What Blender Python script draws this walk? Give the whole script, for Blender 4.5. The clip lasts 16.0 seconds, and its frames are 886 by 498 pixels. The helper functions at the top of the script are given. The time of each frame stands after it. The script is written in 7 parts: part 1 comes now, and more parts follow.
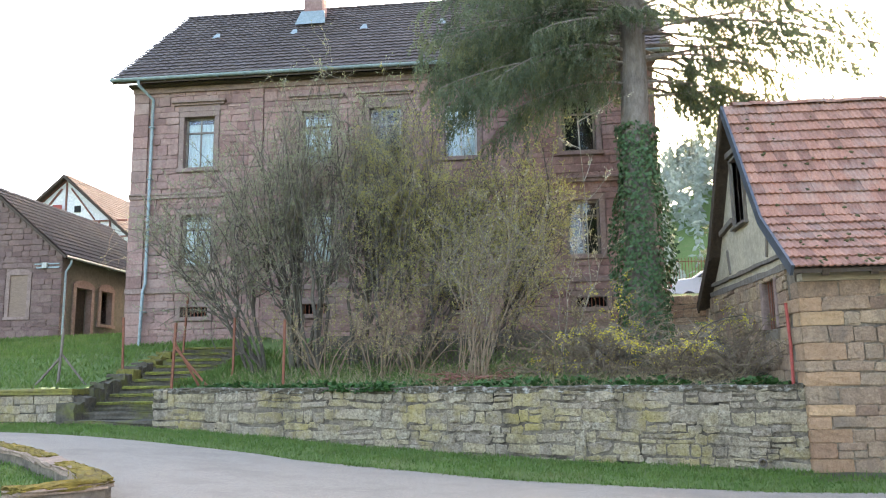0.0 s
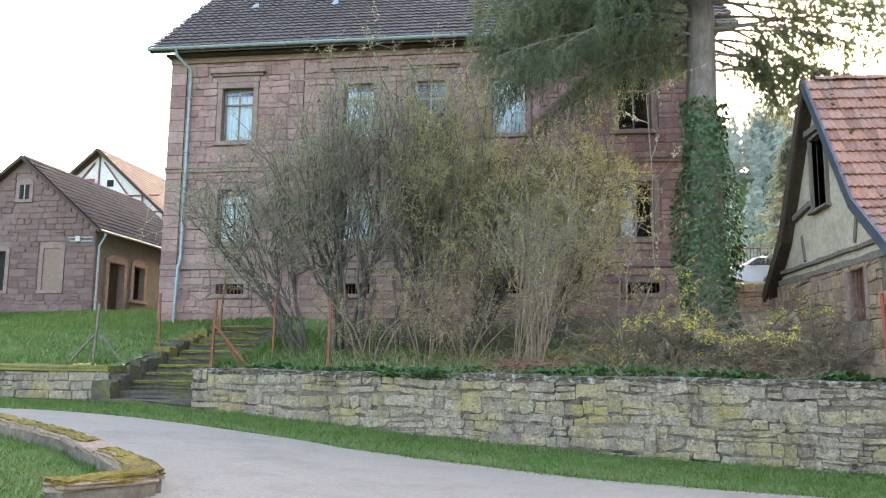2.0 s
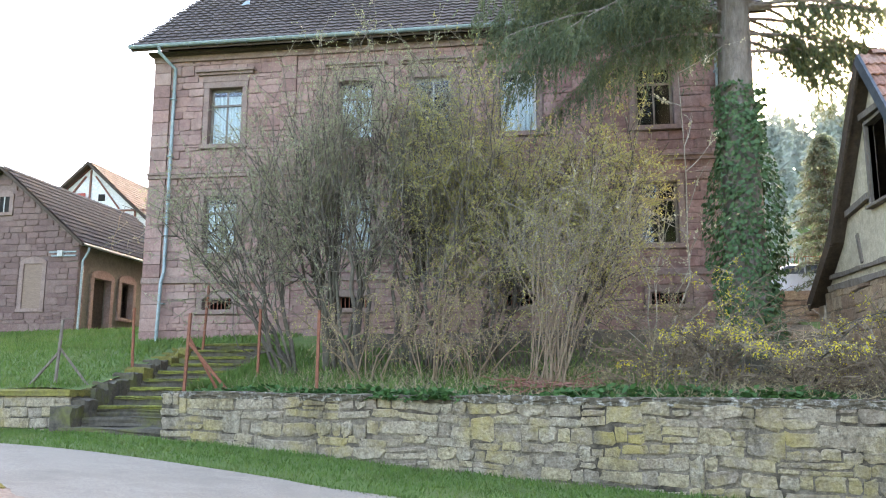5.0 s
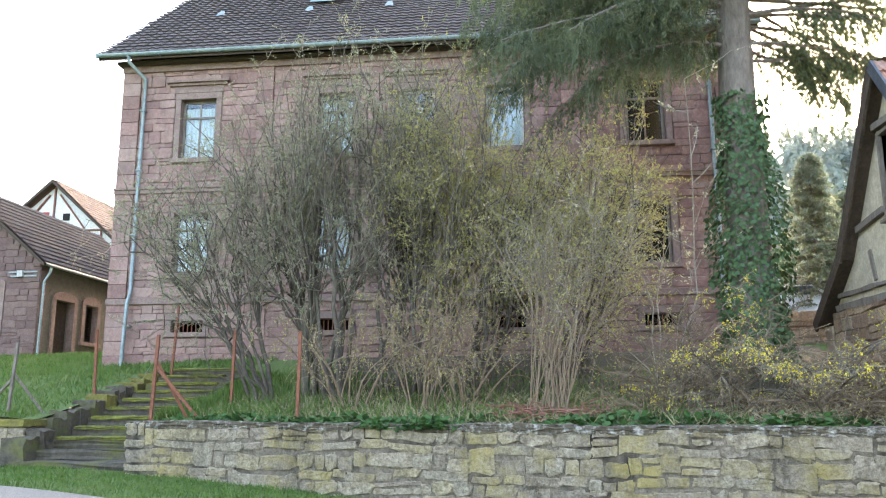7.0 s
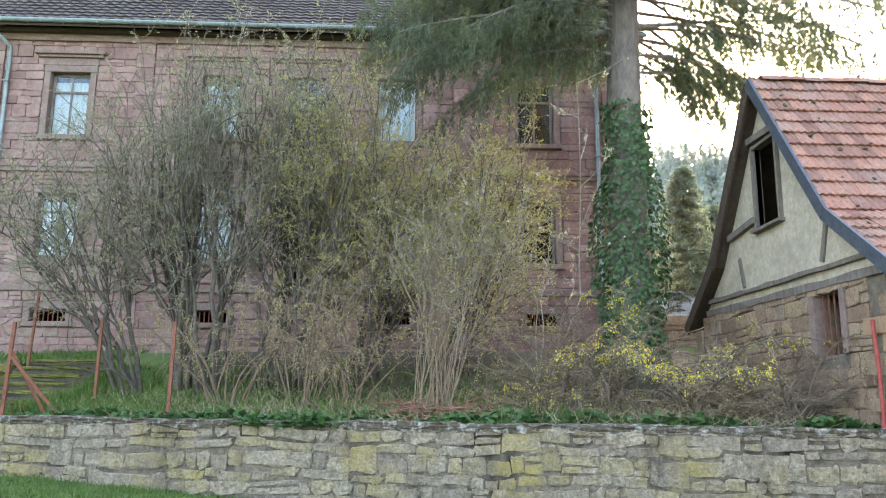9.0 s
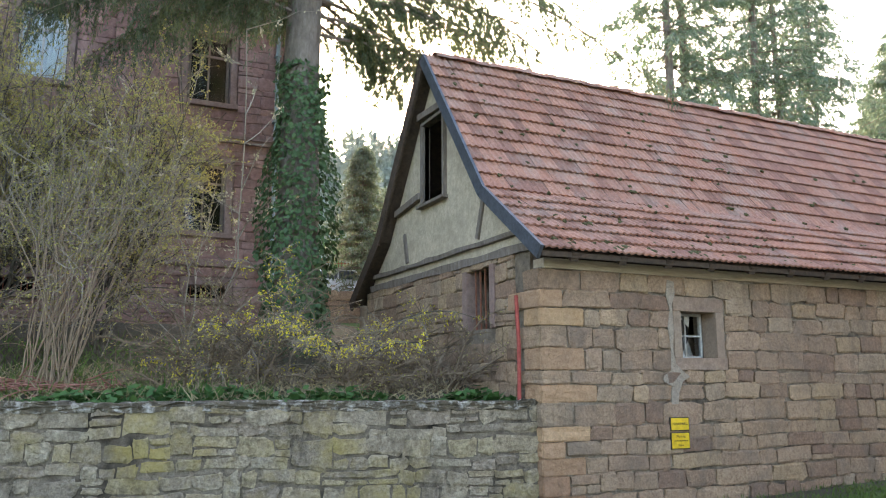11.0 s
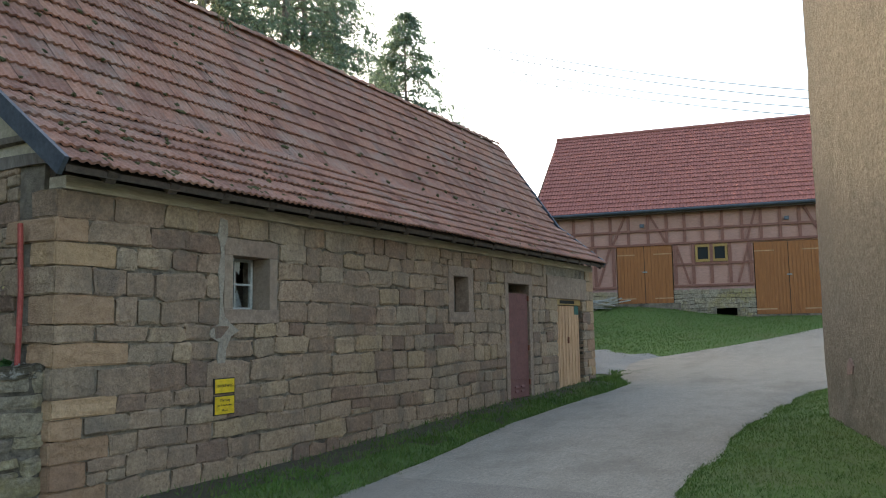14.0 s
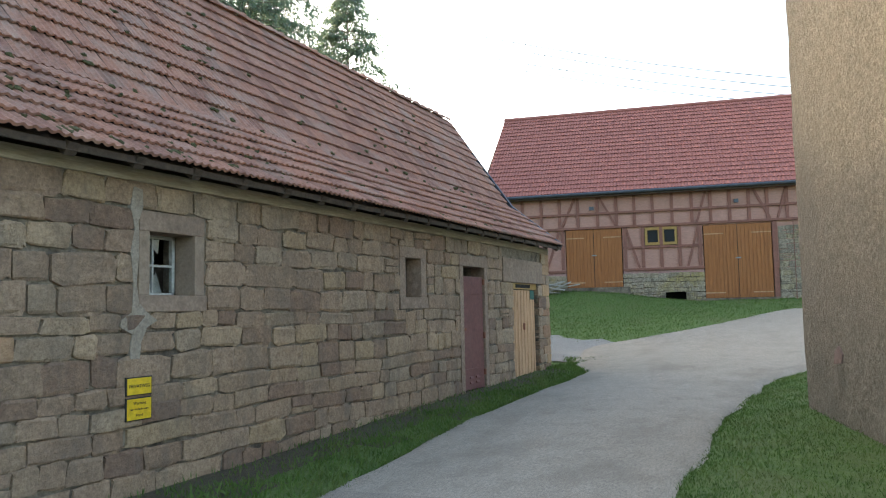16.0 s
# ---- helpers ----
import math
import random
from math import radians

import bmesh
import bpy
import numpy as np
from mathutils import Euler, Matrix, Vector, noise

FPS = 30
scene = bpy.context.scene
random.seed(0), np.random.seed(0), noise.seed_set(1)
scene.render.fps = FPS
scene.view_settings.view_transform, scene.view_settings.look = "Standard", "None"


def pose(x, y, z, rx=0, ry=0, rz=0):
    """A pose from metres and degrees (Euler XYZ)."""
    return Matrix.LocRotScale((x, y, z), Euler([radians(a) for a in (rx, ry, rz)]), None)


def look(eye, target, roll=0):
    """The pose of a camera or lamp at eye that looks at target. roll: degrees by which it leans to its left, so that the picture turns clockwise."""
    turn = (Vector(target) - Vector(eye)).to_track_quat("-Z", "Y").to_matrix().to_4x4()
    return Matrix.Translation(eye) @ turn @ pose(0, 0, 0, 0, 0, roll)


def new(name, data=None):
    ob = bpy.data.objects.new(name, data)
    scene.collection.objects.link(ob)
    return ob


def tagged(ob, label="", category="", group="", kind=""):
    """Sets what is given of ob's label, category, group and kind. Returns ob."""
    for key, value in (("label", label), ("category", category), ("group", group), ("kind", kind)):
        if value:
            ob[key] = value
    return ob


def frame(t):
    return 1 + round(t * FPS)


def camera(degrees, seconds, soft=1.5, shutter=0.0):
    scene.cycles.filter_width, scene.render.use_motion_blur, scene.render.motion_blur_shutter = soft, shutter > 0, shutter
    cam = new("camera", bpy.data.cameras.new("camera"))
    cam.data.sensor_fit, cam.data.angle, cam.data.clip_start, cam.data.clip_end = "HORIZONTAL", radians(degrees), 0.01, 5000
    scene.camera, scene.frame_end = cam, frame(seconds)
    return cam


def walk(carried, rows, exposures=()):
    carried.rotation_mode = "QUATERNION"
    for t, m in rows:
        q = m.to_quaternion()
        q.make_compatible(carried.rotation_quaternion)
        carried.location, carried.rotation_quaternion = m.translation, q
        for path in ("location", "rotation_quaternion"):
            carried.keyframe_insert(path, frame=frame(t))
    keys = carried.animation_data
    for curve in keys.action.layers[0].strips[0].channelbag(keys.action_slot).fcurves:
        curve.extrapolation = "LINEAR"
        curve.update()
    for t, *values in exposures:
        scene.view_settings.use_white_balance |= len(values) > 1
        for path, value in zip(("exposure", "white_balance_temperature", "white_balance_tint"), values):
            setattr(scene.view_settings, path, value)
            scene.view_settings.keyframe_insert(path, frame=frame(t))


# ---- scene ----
cam = camera(58.3, 16.0, soft=1.1)
EXPOSURES = [(0.0, 3.35, 7050, 15), (4.0, 3.5, 7050, 15), (8.5, 3.68, 7050, 15), (10.5, 3.1, 7050, 15), (11.3, 3.06, 7000, 14), (12.0, 3.08, 6900, 13), (12.5, 3.2, 6850, 12), (13.0, 2.4, 6850, 9), (14.5, 2.1, 6800, 6), (16.0, 2.5, 6800, 6)]
METRES, EYE, TILT, LEAN, TURN = 9.8, 1.5, 0.0, 0.0, 6.0
ROWS = [
    (0.0, 0.0, 0.0, 0.0, 0.15, 9.26, 0.9),
    (0.5, -0.0279, 0.0217, 0.0006, 1.28, 8.99, 0.73),
    (1.0, -0.0509, 0.0452, 0.0032, 1.92, 9.06, 0.51),
    (1.5, -0.0699, 0.066, 0.0062, 2.09, 8.81, 0.09),
    (2.0, -0.0692, 0.1036, 0.0054, 1.68, 8.09, -0.53),
    (2.5, -0.0727, 0.1401, 0.0013, 0.82, 7.64, -0.76),
    (3.0, -0.0729, 0.1787, 0.0022, 0.58, 7.52, -0.22),
    (3.5, -0.0584, 0.2132, 0.0035, 1.31, 7.44, -0.03),
    (4.0, -0.0633, 0.2504, 0.0048, 2.23, 7.9, 0.09),
    (6.5, -0.0935, 0.415, 0.0096, 1.91, 11.04, -0.22),
    (7.0, -0.1122, 0.4335, 0.0102, 0.2, 11.18, 0.25),
    (7.5, -0.1313, 0.4393, 0.011, -0.76, 11.27, 0.4),
    (8.0, -0.1391, 0.4397, 0.0122, -1.26, 11.03, 0.07),
    (10.5, -0.0637, 0.5246, 0.0005, -26.48, 10.46, 0.36),
    (11.0, -0.0444, 0.5452, 0.0004, -31.08, 9.75, 0.22),
    (11.5, -0.0244, 0.5773, -0.0035, -36.81, 9.4, 0.22),
    (12.0, -0.0085, 0.6176, 0.0003, -44.99, 8.78, 0.43),
    (12.5, 0.0194, 0.6462, 0.0041, -51.88, 7.88, 0.66),
    (13.0, 0.0385, 0.6662, 0.0083, -58.58, 7.09, 1.21),
    (13.5, 0.0446, 0.697, 0.0096, -64.1, 6.42, 1.53),
    (14.0, 0.0564, 0.7197, 0.009, -65.87, 5.81, 0.93),
    (14.5, 0.086, 0.7361, 0.0111, -67.41, 5.56, 1.07),
    (15.0, 0.1141, 0.7579, 0.0108, -69.04, 4.99, 1.16),
    (15.5, 0.1423, 0.7788, 0.0117, -69.53, 4.7, 1.26),
    (16.0, 0.1769, 0.7912, 0.0135, -70.09, 4.62, 1.19),
]
walk(cam, [(t, pose(0, 0, EYE, TILT, LEAN, TURN) @ pose(METRES * x, METRES * y, METRES * z, 90 + pitch, roll, yaw)) for t, x, y, z, yaw, pitch, roll in ROWS],
     exposures=EXPOSURES)

# ---- world and sun ----
SUN_EL, SUN_AZ = 20.0, 22.0# degrees above the horizon, degrees from +y towards +x
world = bpy.data.worlds.new("world")
scene.world = world
world.use_nodes = True
wn = world.node_tree
sky = wn.nodes.new("ShaderNodeTexSky")
sky.sky_type, sky.sun_disc = "NISHITA", False
sky.sun_elevation, sky.sun_rotation = radians(SUN_EL), radians(SUN_AZ)
sky.air_density, sky.dust_density, sky.ozone_density = 1.0, 4.0, 1.0
wn.links.new(sky.outputs[0], wn.nodes["Background"].inputs[0])
wn.nodes["Background"].inputs[1].default_value = 0.15
sun_data = bpy.data.lights.new("sun", "SUN")
sun_data.energy, sun_data.angle, sun_data.color = 0.4, radians(3.0), (1.0, 0.9, 0.74)
sun = new("sun", sun_data)
sdir = Vector((math.sin(radians(SUN_AZ)) * math.cos(radians(SUN_EL)), math.cos(radians(SUN_AZ)) * math.cos(radians(SUN_EL)), math.sin(radians(SUN_EL))))
sun.matrix_world = look(sdir * 60, (0, 0, 0))


# ---- materials ----
def surf(name, c1, c2, scale=6.0, rough=0.85, bump=0.3, c3=None, big=0.7, amount=0.55, rnd=None, source="object", metal=0.0, trans=0.0, stretch=(1, 1, 1), depth=0.02, spec=0.3, grain=None, c4=None):
    grain = (0.3 if bump else 0.0) if grain is None else grain
    m = bpy.data.materials.new(name)
    m.use_nodes = True
    nt = m.node_tree
    N, L = nt.nodes, nt.links
    bsdf = N["Principled BSDF"]
    geo = N.new("ShaderNodeNewGeometry")
    mp = N.new("ShaderNodeMapping")
    mp.inputs["Scale"].default_value = stretch
    L.new(geo.outputs["Position"], mp.inputs["Vector"])

    def tex(s, detail, rg):
        n = N.new("ShaderNodeTexNoise")
        n.inputs["Scale"].default_value, n.inputs["Detail"].default_value, n.inputs["Roughness"].default_value = s, detail, rg
        L.new(mp.outputs[0], n.inputs["Vector"])
        return n

    def ramp(fac, a, b):
        r = N.new("ShaderNodeMapRange")
        r.inputs["From Min"].default_value, r.inputs["From Max"].default_value = a, b
        L.new(fac, r.inputs["Value"])
        return r.outputs[0]

    def mix(fac, a, b, mode="MIX"):
        x = N.new("ShaderNodeMix")
        x.data_type, x.blend_type = "RGBA", mode
        for sock, val in ((x.inputs["Factor"], fac), (x.inputs["A"], a), (x.inputs["B"], b)):
            if isinstance(val, (int, float)):
                sock.default_value = val
            elif isinstance(val, tuple):
                sock.default_value = (*val, 1)
            else:
                L.new(val, sock)
        return x.outputs["Result"]

    fine = tex(scale, 6, 0.65)
    col = mix(ramp(fine.outputs["Fac"], 0.3, 0.7), c1, c2)
    height = fine.outputs["Fac"]
    if grain:
        g = tex(scale * 2.6, 9, 0.78)
        gr = N.new("ShaderNodeMapRange")
        for k, v in (("From Min", 0.32), ("From Max", 0.68), ("To Min", 1 - grain), ("To Max", 1 + grain * 0.6)):
            gr.inputs[k].default_value = v
        L.new(g.outputs["Fac"], gr.inputs["Value"])
        gc = N.new("ShaderNodeCombineColor")
        for k in range(3):
            L.new(gr.outputs[0], gc.inputs[k])
        col = mix(1.0, col, gc.outputs[0], "MULTIPLY")
        ad = N.new("ShaderNodeMath")
        ad.operation = "MULTIPLY_ADD"
        ad.inputs[1].default_value = 0.6
        L.new(g.outputs["Fac"], ad.inputs[0])
        L.new(fine.outputs["Fac"], ad.inputs[2])
        height = ad.outputs[0]
    if rnd:
        cr = N.new("ShaderNodeValToRGB")
        cr.color_ramp.interpolation = "CONSTANT"
        while len(cr.color_ramp.elements) < len(rnd):
            cr.color_ramp.elements.new(0.5)
        for i, c in enumerate(rnd):
            cr.color_ramp.elements[i].position = i / len(rnd)
            cr.color_ramp.elements[i].color = (*c, 1)
        if source == "object":
            L.new(N.new("ShaderNodeObjectInfo").outputs["Random"], cr.inputs[0])
        else:
            L.new(geo.outputs["Random Per Island"], cr.inputs[0])
        col = mix(0.8, col, cr.outputs[0], "MULTIPLY")
    if c3:
        patch = tex(big, 5, 0.7)
        f = ramp(patch.outputs["Fac"], 0.5, 0.68)
        mm = N.new("ShaderNodeMath")
        mm.operation = "MULTIPLY"
        mm.inputs[1].default_value = amount
        L.new(f, mm.inputs[0])
        col = mix(mm.outputs[0], col, c3)
    if c4:
        mp4 = N.new("ShaderNodeMapping")
        mp4.inputs["Scale"].default_value = (1.1, 1.1, 0.45)
        L.new(geo.outputs["Position"], mp4.inputs["Vector"])
        n4 = N.new("ShaderNodeTexNoise")
        n4.inputs["Scale"].default_value, n4.inputs["Detail"].default_value, n4.inputs["Roughness"].default_value = 1.7, 9, 0.72
        L.new(mp4.outputs[0], n4.inputs["Vector"])
        m4 = N.new("ShaderNodeMath")
        m4.operation = "MULTIPLY"
        m4.inputs[1].default_value = 0.55
        L.new(ramp(n4.outputs["Fac"], 0.5, 0.66), m4.inputs[0])
        col = mix(m4.outputs[0], col, c4)
    L.new(col, bsdf.inputs["Base Color"])
    rr = N.new("ShaderNodeMapRange")
    rr.inputs["To Min"].default_value, rr.inputs["To Max"].default_value = max(0.02, rough - 0.12), min(1, rough + 0.1)
    L.new(fine.outputs["Fac"], rr.inputs["Value"])
    L.new(rr.outputs[0], bsdf.inputs["Roughness"])
    bsdf.inputs["Metallic"].default_value = metal
    bsdf.inputs["Specular IOR Level"].default_value = spec
    if trans:
        tr = N.new("ShaderNodeBsdfTranslucent")
        L.new(col, tr.inputs["Color"])
        ms = N.new("ShaderNodeMixShader")
        ms.inputs[0].default_value = trans
        L.new(bsdf.outputs[0], ms.inputs[1])
        L.new(tr.outputs[0], ms.inputs[2])
        L.new(ms.outputs[0], N["Material Output"].inputs["Surface"])
    if bump:
        b = N.new("ShaderNodeBump")
        b.inputs["Strength"].default_value, b.inputs["Distance"].default_value = bump, depth
        L.new(height, b.inputs["Height"])
        L.new(b.outputs[0], bsdf.inputs["Normal"])
    return m


BARN_TINTS = [(1.0, 0.95, 0.85), (0.55, 0.42, 0.38), (1.1, 1.0, 0.84), (0.78, 0.68, 0.6), (0.95, 0.84, 0.72), (0.64, 0.5, 0.44), (1.0, 0.9, 0.7), (0.85, 0.8, 0.72), (0.88, 0.76, 0.66), (0.7, 0.58, 0.5), (0.96, 0.84, 0.74), (0.8, 0.68, 0.6), (0.88, 0.76, 0.64)]
TERRACE_TINTS = [(1.0, 0.97, 0.88), (0.7, 0.68, 0.66), (0.9, 0.88, 0.8), (1.0, 0.95, 0.8), (0.85, 0.82, 0.76), (0.95, 0.93, 0.88), (0.8, 0.76, 0.74), (1.0, 0.96, 0.75), (0.9, 0.9, 0.84)]
HOUSE_TINTS = [(0.66, 0.56, 0.54), (1.0, 0.92, 0.9), (0.86, 0.8, 0.78), (0.95, 0.84, 0.8), (0.78, 0.68, 0.68), (1.0, 0.95, 0.9)]
TILE_TINTS = [(1.0, 0.95, 0.9), (0.9, 0.84, 0.8), (0.96, 0.88, 0.84), (0.8, 0.74, 0.72), (1.0, 1.0, 1.0)]
BARN_TILE_TINTS = [(1.0, 0.95, 0.9), (0.85, 0.78, 0.74), (1.0, 0.86, 0.78), (0.7, 0.62, 0.6), (1.12, 1.02, 0.92), (0.95, 0.9, 0.88), (0.62, 0.55, 0.52), (1.05, 0.9, 0.8)]
M = {}
for src, tag in (("object", ""), ("island", " rest")):
    M["barn_stone" + tag] = surf("barn sandstone" + tag, (0.3, 0.218, 0.155), (0.46, 0.35, 0.255), 9, 0.92, 0.9, (0.17, 0.125, 0.095), 1.1, 0.45, BARN_TINTS, src, depth=0.04, grain=0.42, c4=(0.14, 0.11, 0.085))
    M["quoin_stone" + tag] = surf("tan corner sandstone" + tag, (0.38, 0.25, 0.155), (0.54, 0.38, 0.255), 8, 0.92, 0.9, (0.26, 0.17, 0.115), 1.3, 0.5, BARN_TINTS, src, depth=0.04, grain=0.3)
    M["terrace_stone" + tag] = surf("lichened limestone" + tag, (0.26, 0.21, 0.155), (0.5, 0.42, 0.325), 9, 0.95, 1.0, (0.36, 0.275, 0.075), 0.75, 0.7, TERRACE_TINTS, src, depth=0.06, grain=0.5, c4=(0.06, 0.048, 0.036))
    M["house_stone" + tag] = surf("red sandstone" + tag, (0.27, 0.168, 0.145), (0.39, 0.258, 0.225), 7, 0.9, 0.5, (0.42, 0.32, 0.27), 0.6, 0.4, HOUSE_TINTS, src, c4=(0.15, 0.095, 0.08))
    M["shed_stone" + tag] = surf("dark red sandstone" + tag, (0.15, 0.1, 0.088), (0.24, 0.165, 0.145), 7, 0.9, 0.5, (0.15, 0.1, 0.09), 0.6, 0.4, HOUSE_TINTS, src)
    M["barn_tile" + tag] = surf("weathered clay tile" + tag, (0.28, 0.142, 0.1), (0.44, 0.24, 0.178), 14, 0.85, 0.5, (0.35, 0.3, 0.25), 1.1, 0.4, BARN_TILE_TINTS, src)
    M["house_tile" + tag] = surf("dark brown tile" + tag, (0.06, 0.05, 0.048), (0.105, 0.085, 0.079), 12, 0.8, 0.4, (0.13, 0.105, 0.09), 0.8, 0.3, TILE_TINTS, src)
M["slate_tile"] = surf("blackened blue-grey tile", (0.04, 0.042, 0.046), (0.075, 0.075, 0.078), 12, 0.88, 0.4, (0.1, 0.085, 0.065), 0.5, 0.5, TILE_TINTS, "island", spec=0.08)
M["house_joint"] = surf("red lime mortar", (0.17, 0.115, 0.098), (0.26, 0.18, 0.155), 8, 0.95, 0.6, (0.1, 0.07, 0.06), 1.2, 0.7)
M["far_tile"] = surf("new red clay tile", (0.33, 0.125, 0.1), (0.38, 0.155, 0.125), 8, 0.85, 0.1, None, source="island", spec=0.1)
M["mortar"] = surf("grey lime mortar", (0.12, 0.093, 0.068), (0.27, 0.215, 0.16), 6, 0.95, 0.8, (0.05, 0.04, 0.03), 1.4, 0.7, depth=0.04)
M["pale_mortar"] = surf("crumbling pale lime mortar", (0.15, 0.12, 0.088), (0.32, 0.26, 0.195), 8, 0.95, 1.0, (0.018, 0.014, 0.01), 1.3, 1.0, depth=0.05, grain=0.5, c4=(0.02, 0.016, 0.012))
M["barn_joint"] = surf("patchy lime and earth joint", (0.16, 0.125, 0.09), (0.3, 0.24, 0.18), 7, 0.95, 0.8, (0.035, 0.028, 0.022), 1.7, 0.95, depth=0.04, grain=0.4)
M["earth_joint"] = surf("dark open joint", (0.07, 0.06, 0.05), (0.17, 0.15, 0.12), 12, 0.95, 0.6)
M["red_dressed"] = surf("dressed red sandstone", (0.2, 0.13, 0.108), (0.29, 0.2, 0.165), 6, 0.85, 0.3, (0.3, 0.22, 0.2), 1.5, 0.4)
M["tan_dressed"] = surf("dressed tan sandstone", (0.25, 0.178, 0.125), (0.36, 0.27, 0.195), 6, 0.9, 0.6, (0.2, 0.135, 0.1), 1.5, 0.5, grain=0.3)
M["barn_dressed"] = surf("worn brown sandstone", (0.235, 0.16, 0.115), (0.35, 0.25, 0.18), 7, 0.9, 0.7, (0.17, 0.115, 0.085), 1.5, 0.5, grain=0.35)
M["plate_wood"] = surf("pale sawn beam", (0.36, 0.285, 0.2), (0.52, 0.43, 0.32), 8, 0.9, 0.4, (0.24, 0.18, 0.12), 1.2, 0.5, stretch=(0.25, 3, 3))
M["pale_board"] = surf("sun bleached grey boards", (0.34, 0.31, 0.27), (0.5, 0.47, 0.42), 8, 0.9, 0.4)
M["roof_moss"] = surf("dark roof moss", (0.055, 0.055, 0.022), (0.12, 0.11, 0.045), 16, 0.95, 0.9, (0.12, 0.1, 0.04), 1.6, 0.5, depth=0.03)
M["plaster"] = surf("old cream plaster", (0.42, 0.35, 0.25), (0.55, 0.465, 0.345), 5, 0.92, 0.7, (0.3, 0.245, 0.18), 1.3, 0.6, grain=0.3)
M["tower_plaster"] = surf("rough ochre plaster", (0.2, 0.165, 0.12), (0.29, 0.245, 0.185), 9, 0.95, 1.0, (0.17, 0.142, 0.11), 0.7, 0.6, depth=0.05, grain=0.5)
M["yellow_plaster"] = surf("yellow grey plaster", (0.135, 0.116, 0.088), (0.2, 0.172, 0.132), 4, 0.9, 0.3, (0.2, 0.16, 0.11), 0.8, 0.4)
M["white_plaster"] = surf("white plaster", (0.66, 0.63, 0.58), (0.76, 0.73, 0.68), 3, 0.9, 0.2)
M["pink_brick"] = surf("pink brick infill", (0.41, 0.22, 0.165), (0.5, 0.285, 0.22), 3, 0.9, 0.3, (0.37, 0.2, 0.155), 0.6, 0.3, stretch=(1, 1, 7))
M["timber_red"] = surf("brown red timber", (0.2, 0.085, 0.06), (0.28, 0.125, 0.09), 8, 0.8, 0.3)
M["old_wood"] = surf("weathered grey timber", (0.13, 0.1, 0.08), (0.24, 0.2, 0.165), 10, 0.9, 0.6, stretch=(1, 1, 0.3))
M["dark_wood"] = surf("dark brown timber", (0.05, 0.035, 0.026), (0.1, 0.07, 0.05), 9, 0.85, 0.5)
M["bleached_wood"] = surf("bleached plank wood", (0.4, 0.215, 0.105), (0.62, 0.375, 0.215), 7, 0.85, 0.4, (0.24, 0.135, 0.075), 1.5, 0.65, stretch=(3, 3, 0.25))
M["orange_wood"] = surf("glazed orange planks", (0.25, 0.088, 0.026), (0.39, 0.15, 0.046), 6, 0.6, 0.3, (0.3, 0.115, 0.04), 2.2, 0.5, stretch=(3, 3, 0.2))
M["yellow_frame"] = surf("yellow wood frame", (0.3, 0.175, 0.05), (0.38, 0.23, 0.07), 8, 0.5, 0.1)
M["white_frame"] = surf("worn white paint", (0.38, 0.36, 0.32), (0.55, 0.53, 0.48), 12, 0.6, 0.2)
M["brown_metal"] = surf("red brown painted steel", (0.14, 0.052, 0.045), (0.185, 0.072, 0.06), 5, 0.65, 0.1, (0.22, 0.11, 0.09), 1.2, 0.3)
M["rust"] = surf("rusty steel", (0.17, 0.06, 0.035), (0.28, 0.11, 0.065), 16, 0.85, 0.3)
M["red_paint"] = surf("flaked red paint", (0.3, 0.05, 0.04), (0.4, 0.09, 0.07), 12, 0.7, 0.2)
M["zinc"] = surf("weathered zinc", (0.2, 0.25, 0.25), (0.3, 0.35, 0.35), 6, 0.5, 0.1, metal=0.3)
M["dark_zinc"] = surf("dark bluish sheet metal", (0.07, 0.08, 0.095), (0.12, 0.13, 0.15), 6, 0.5, 0.1, metal=0.4)
# near-black colour that paints the darkness of unlit openings
M["black"] = surf("black for unlit openings", (0.012, 0.011, 0.01), (0.03, 0.026, 0.023), 4, 0.95, 0)
M["yellow_sign"] = surf("faded yellow sign paint", (0.62, 0.4, 0.015), (0.7, 0.47, 0.03), 5, 0.5, 0.05, (0.5, 0.33, 0.04), 3, 0.3)
M["ink"] = surf("black print", (0.02, 0.02, 0.02), (0.04, 0.035, 0.03), 8, 0.6, 0)
M["curtain"] = surf("pale net curtain", (0.55, 0.6, 0.58), (0.68, 0.72, 0.7), 20, 0.9, 0.2, stretch=(1, 1, 0.05))
M["tyre"] = surf("black rubber", (0.02, 0.02, 0.02), (0.035, 0.035, 0.035), 10, 0.8, 0.1)
M["car_paint"] = surf("white car paint", (0.62, 0.66, 0.7), (0.68, 0.71, 0.75), 2, 0.3, 0)
M["asphalt"] = surf("pale worn asphalt", (0.235, 0.2, 0.158), (0.35, 0.3, 0.243), 40, 0.95, 0.5, (0.16, 0.135, 0.105), 0.5, 0.5, depth=0.02, stretch=(0.6, 1.0, 1), grain=0.6, c4=(0.19, 0.162, 0.128))
M["lane_dust"] = surf("pale dusty lane", (0.26, 0.221, 0.172), (0.4, 0.344, 0.275), 26, 0.95, 0.6, (0.17, 0.145, 0.112), 0.55, 0.6, depth=0.02, stretch=(0.5, 1.1, 1), grain=0.5, c4=(0.2, 0.17, 0.132))
M["gravel"] = surf("grey gravel", (0.17, 0.158, 0.14), (0.33, 0.31, 0.28), 26, 0.95, 0.8, (0.34, 0.3, 0.245), 0.3, 0.6, grain=0.5)
M["turf"] = surf("spring turf", (0.07, 0.11, 0.025), (0.13, 0.19, 0.05), 9, 0.95, 0.8, (0.15, 0.14, 0.06), 0.6, 0.45, depth=0.04)
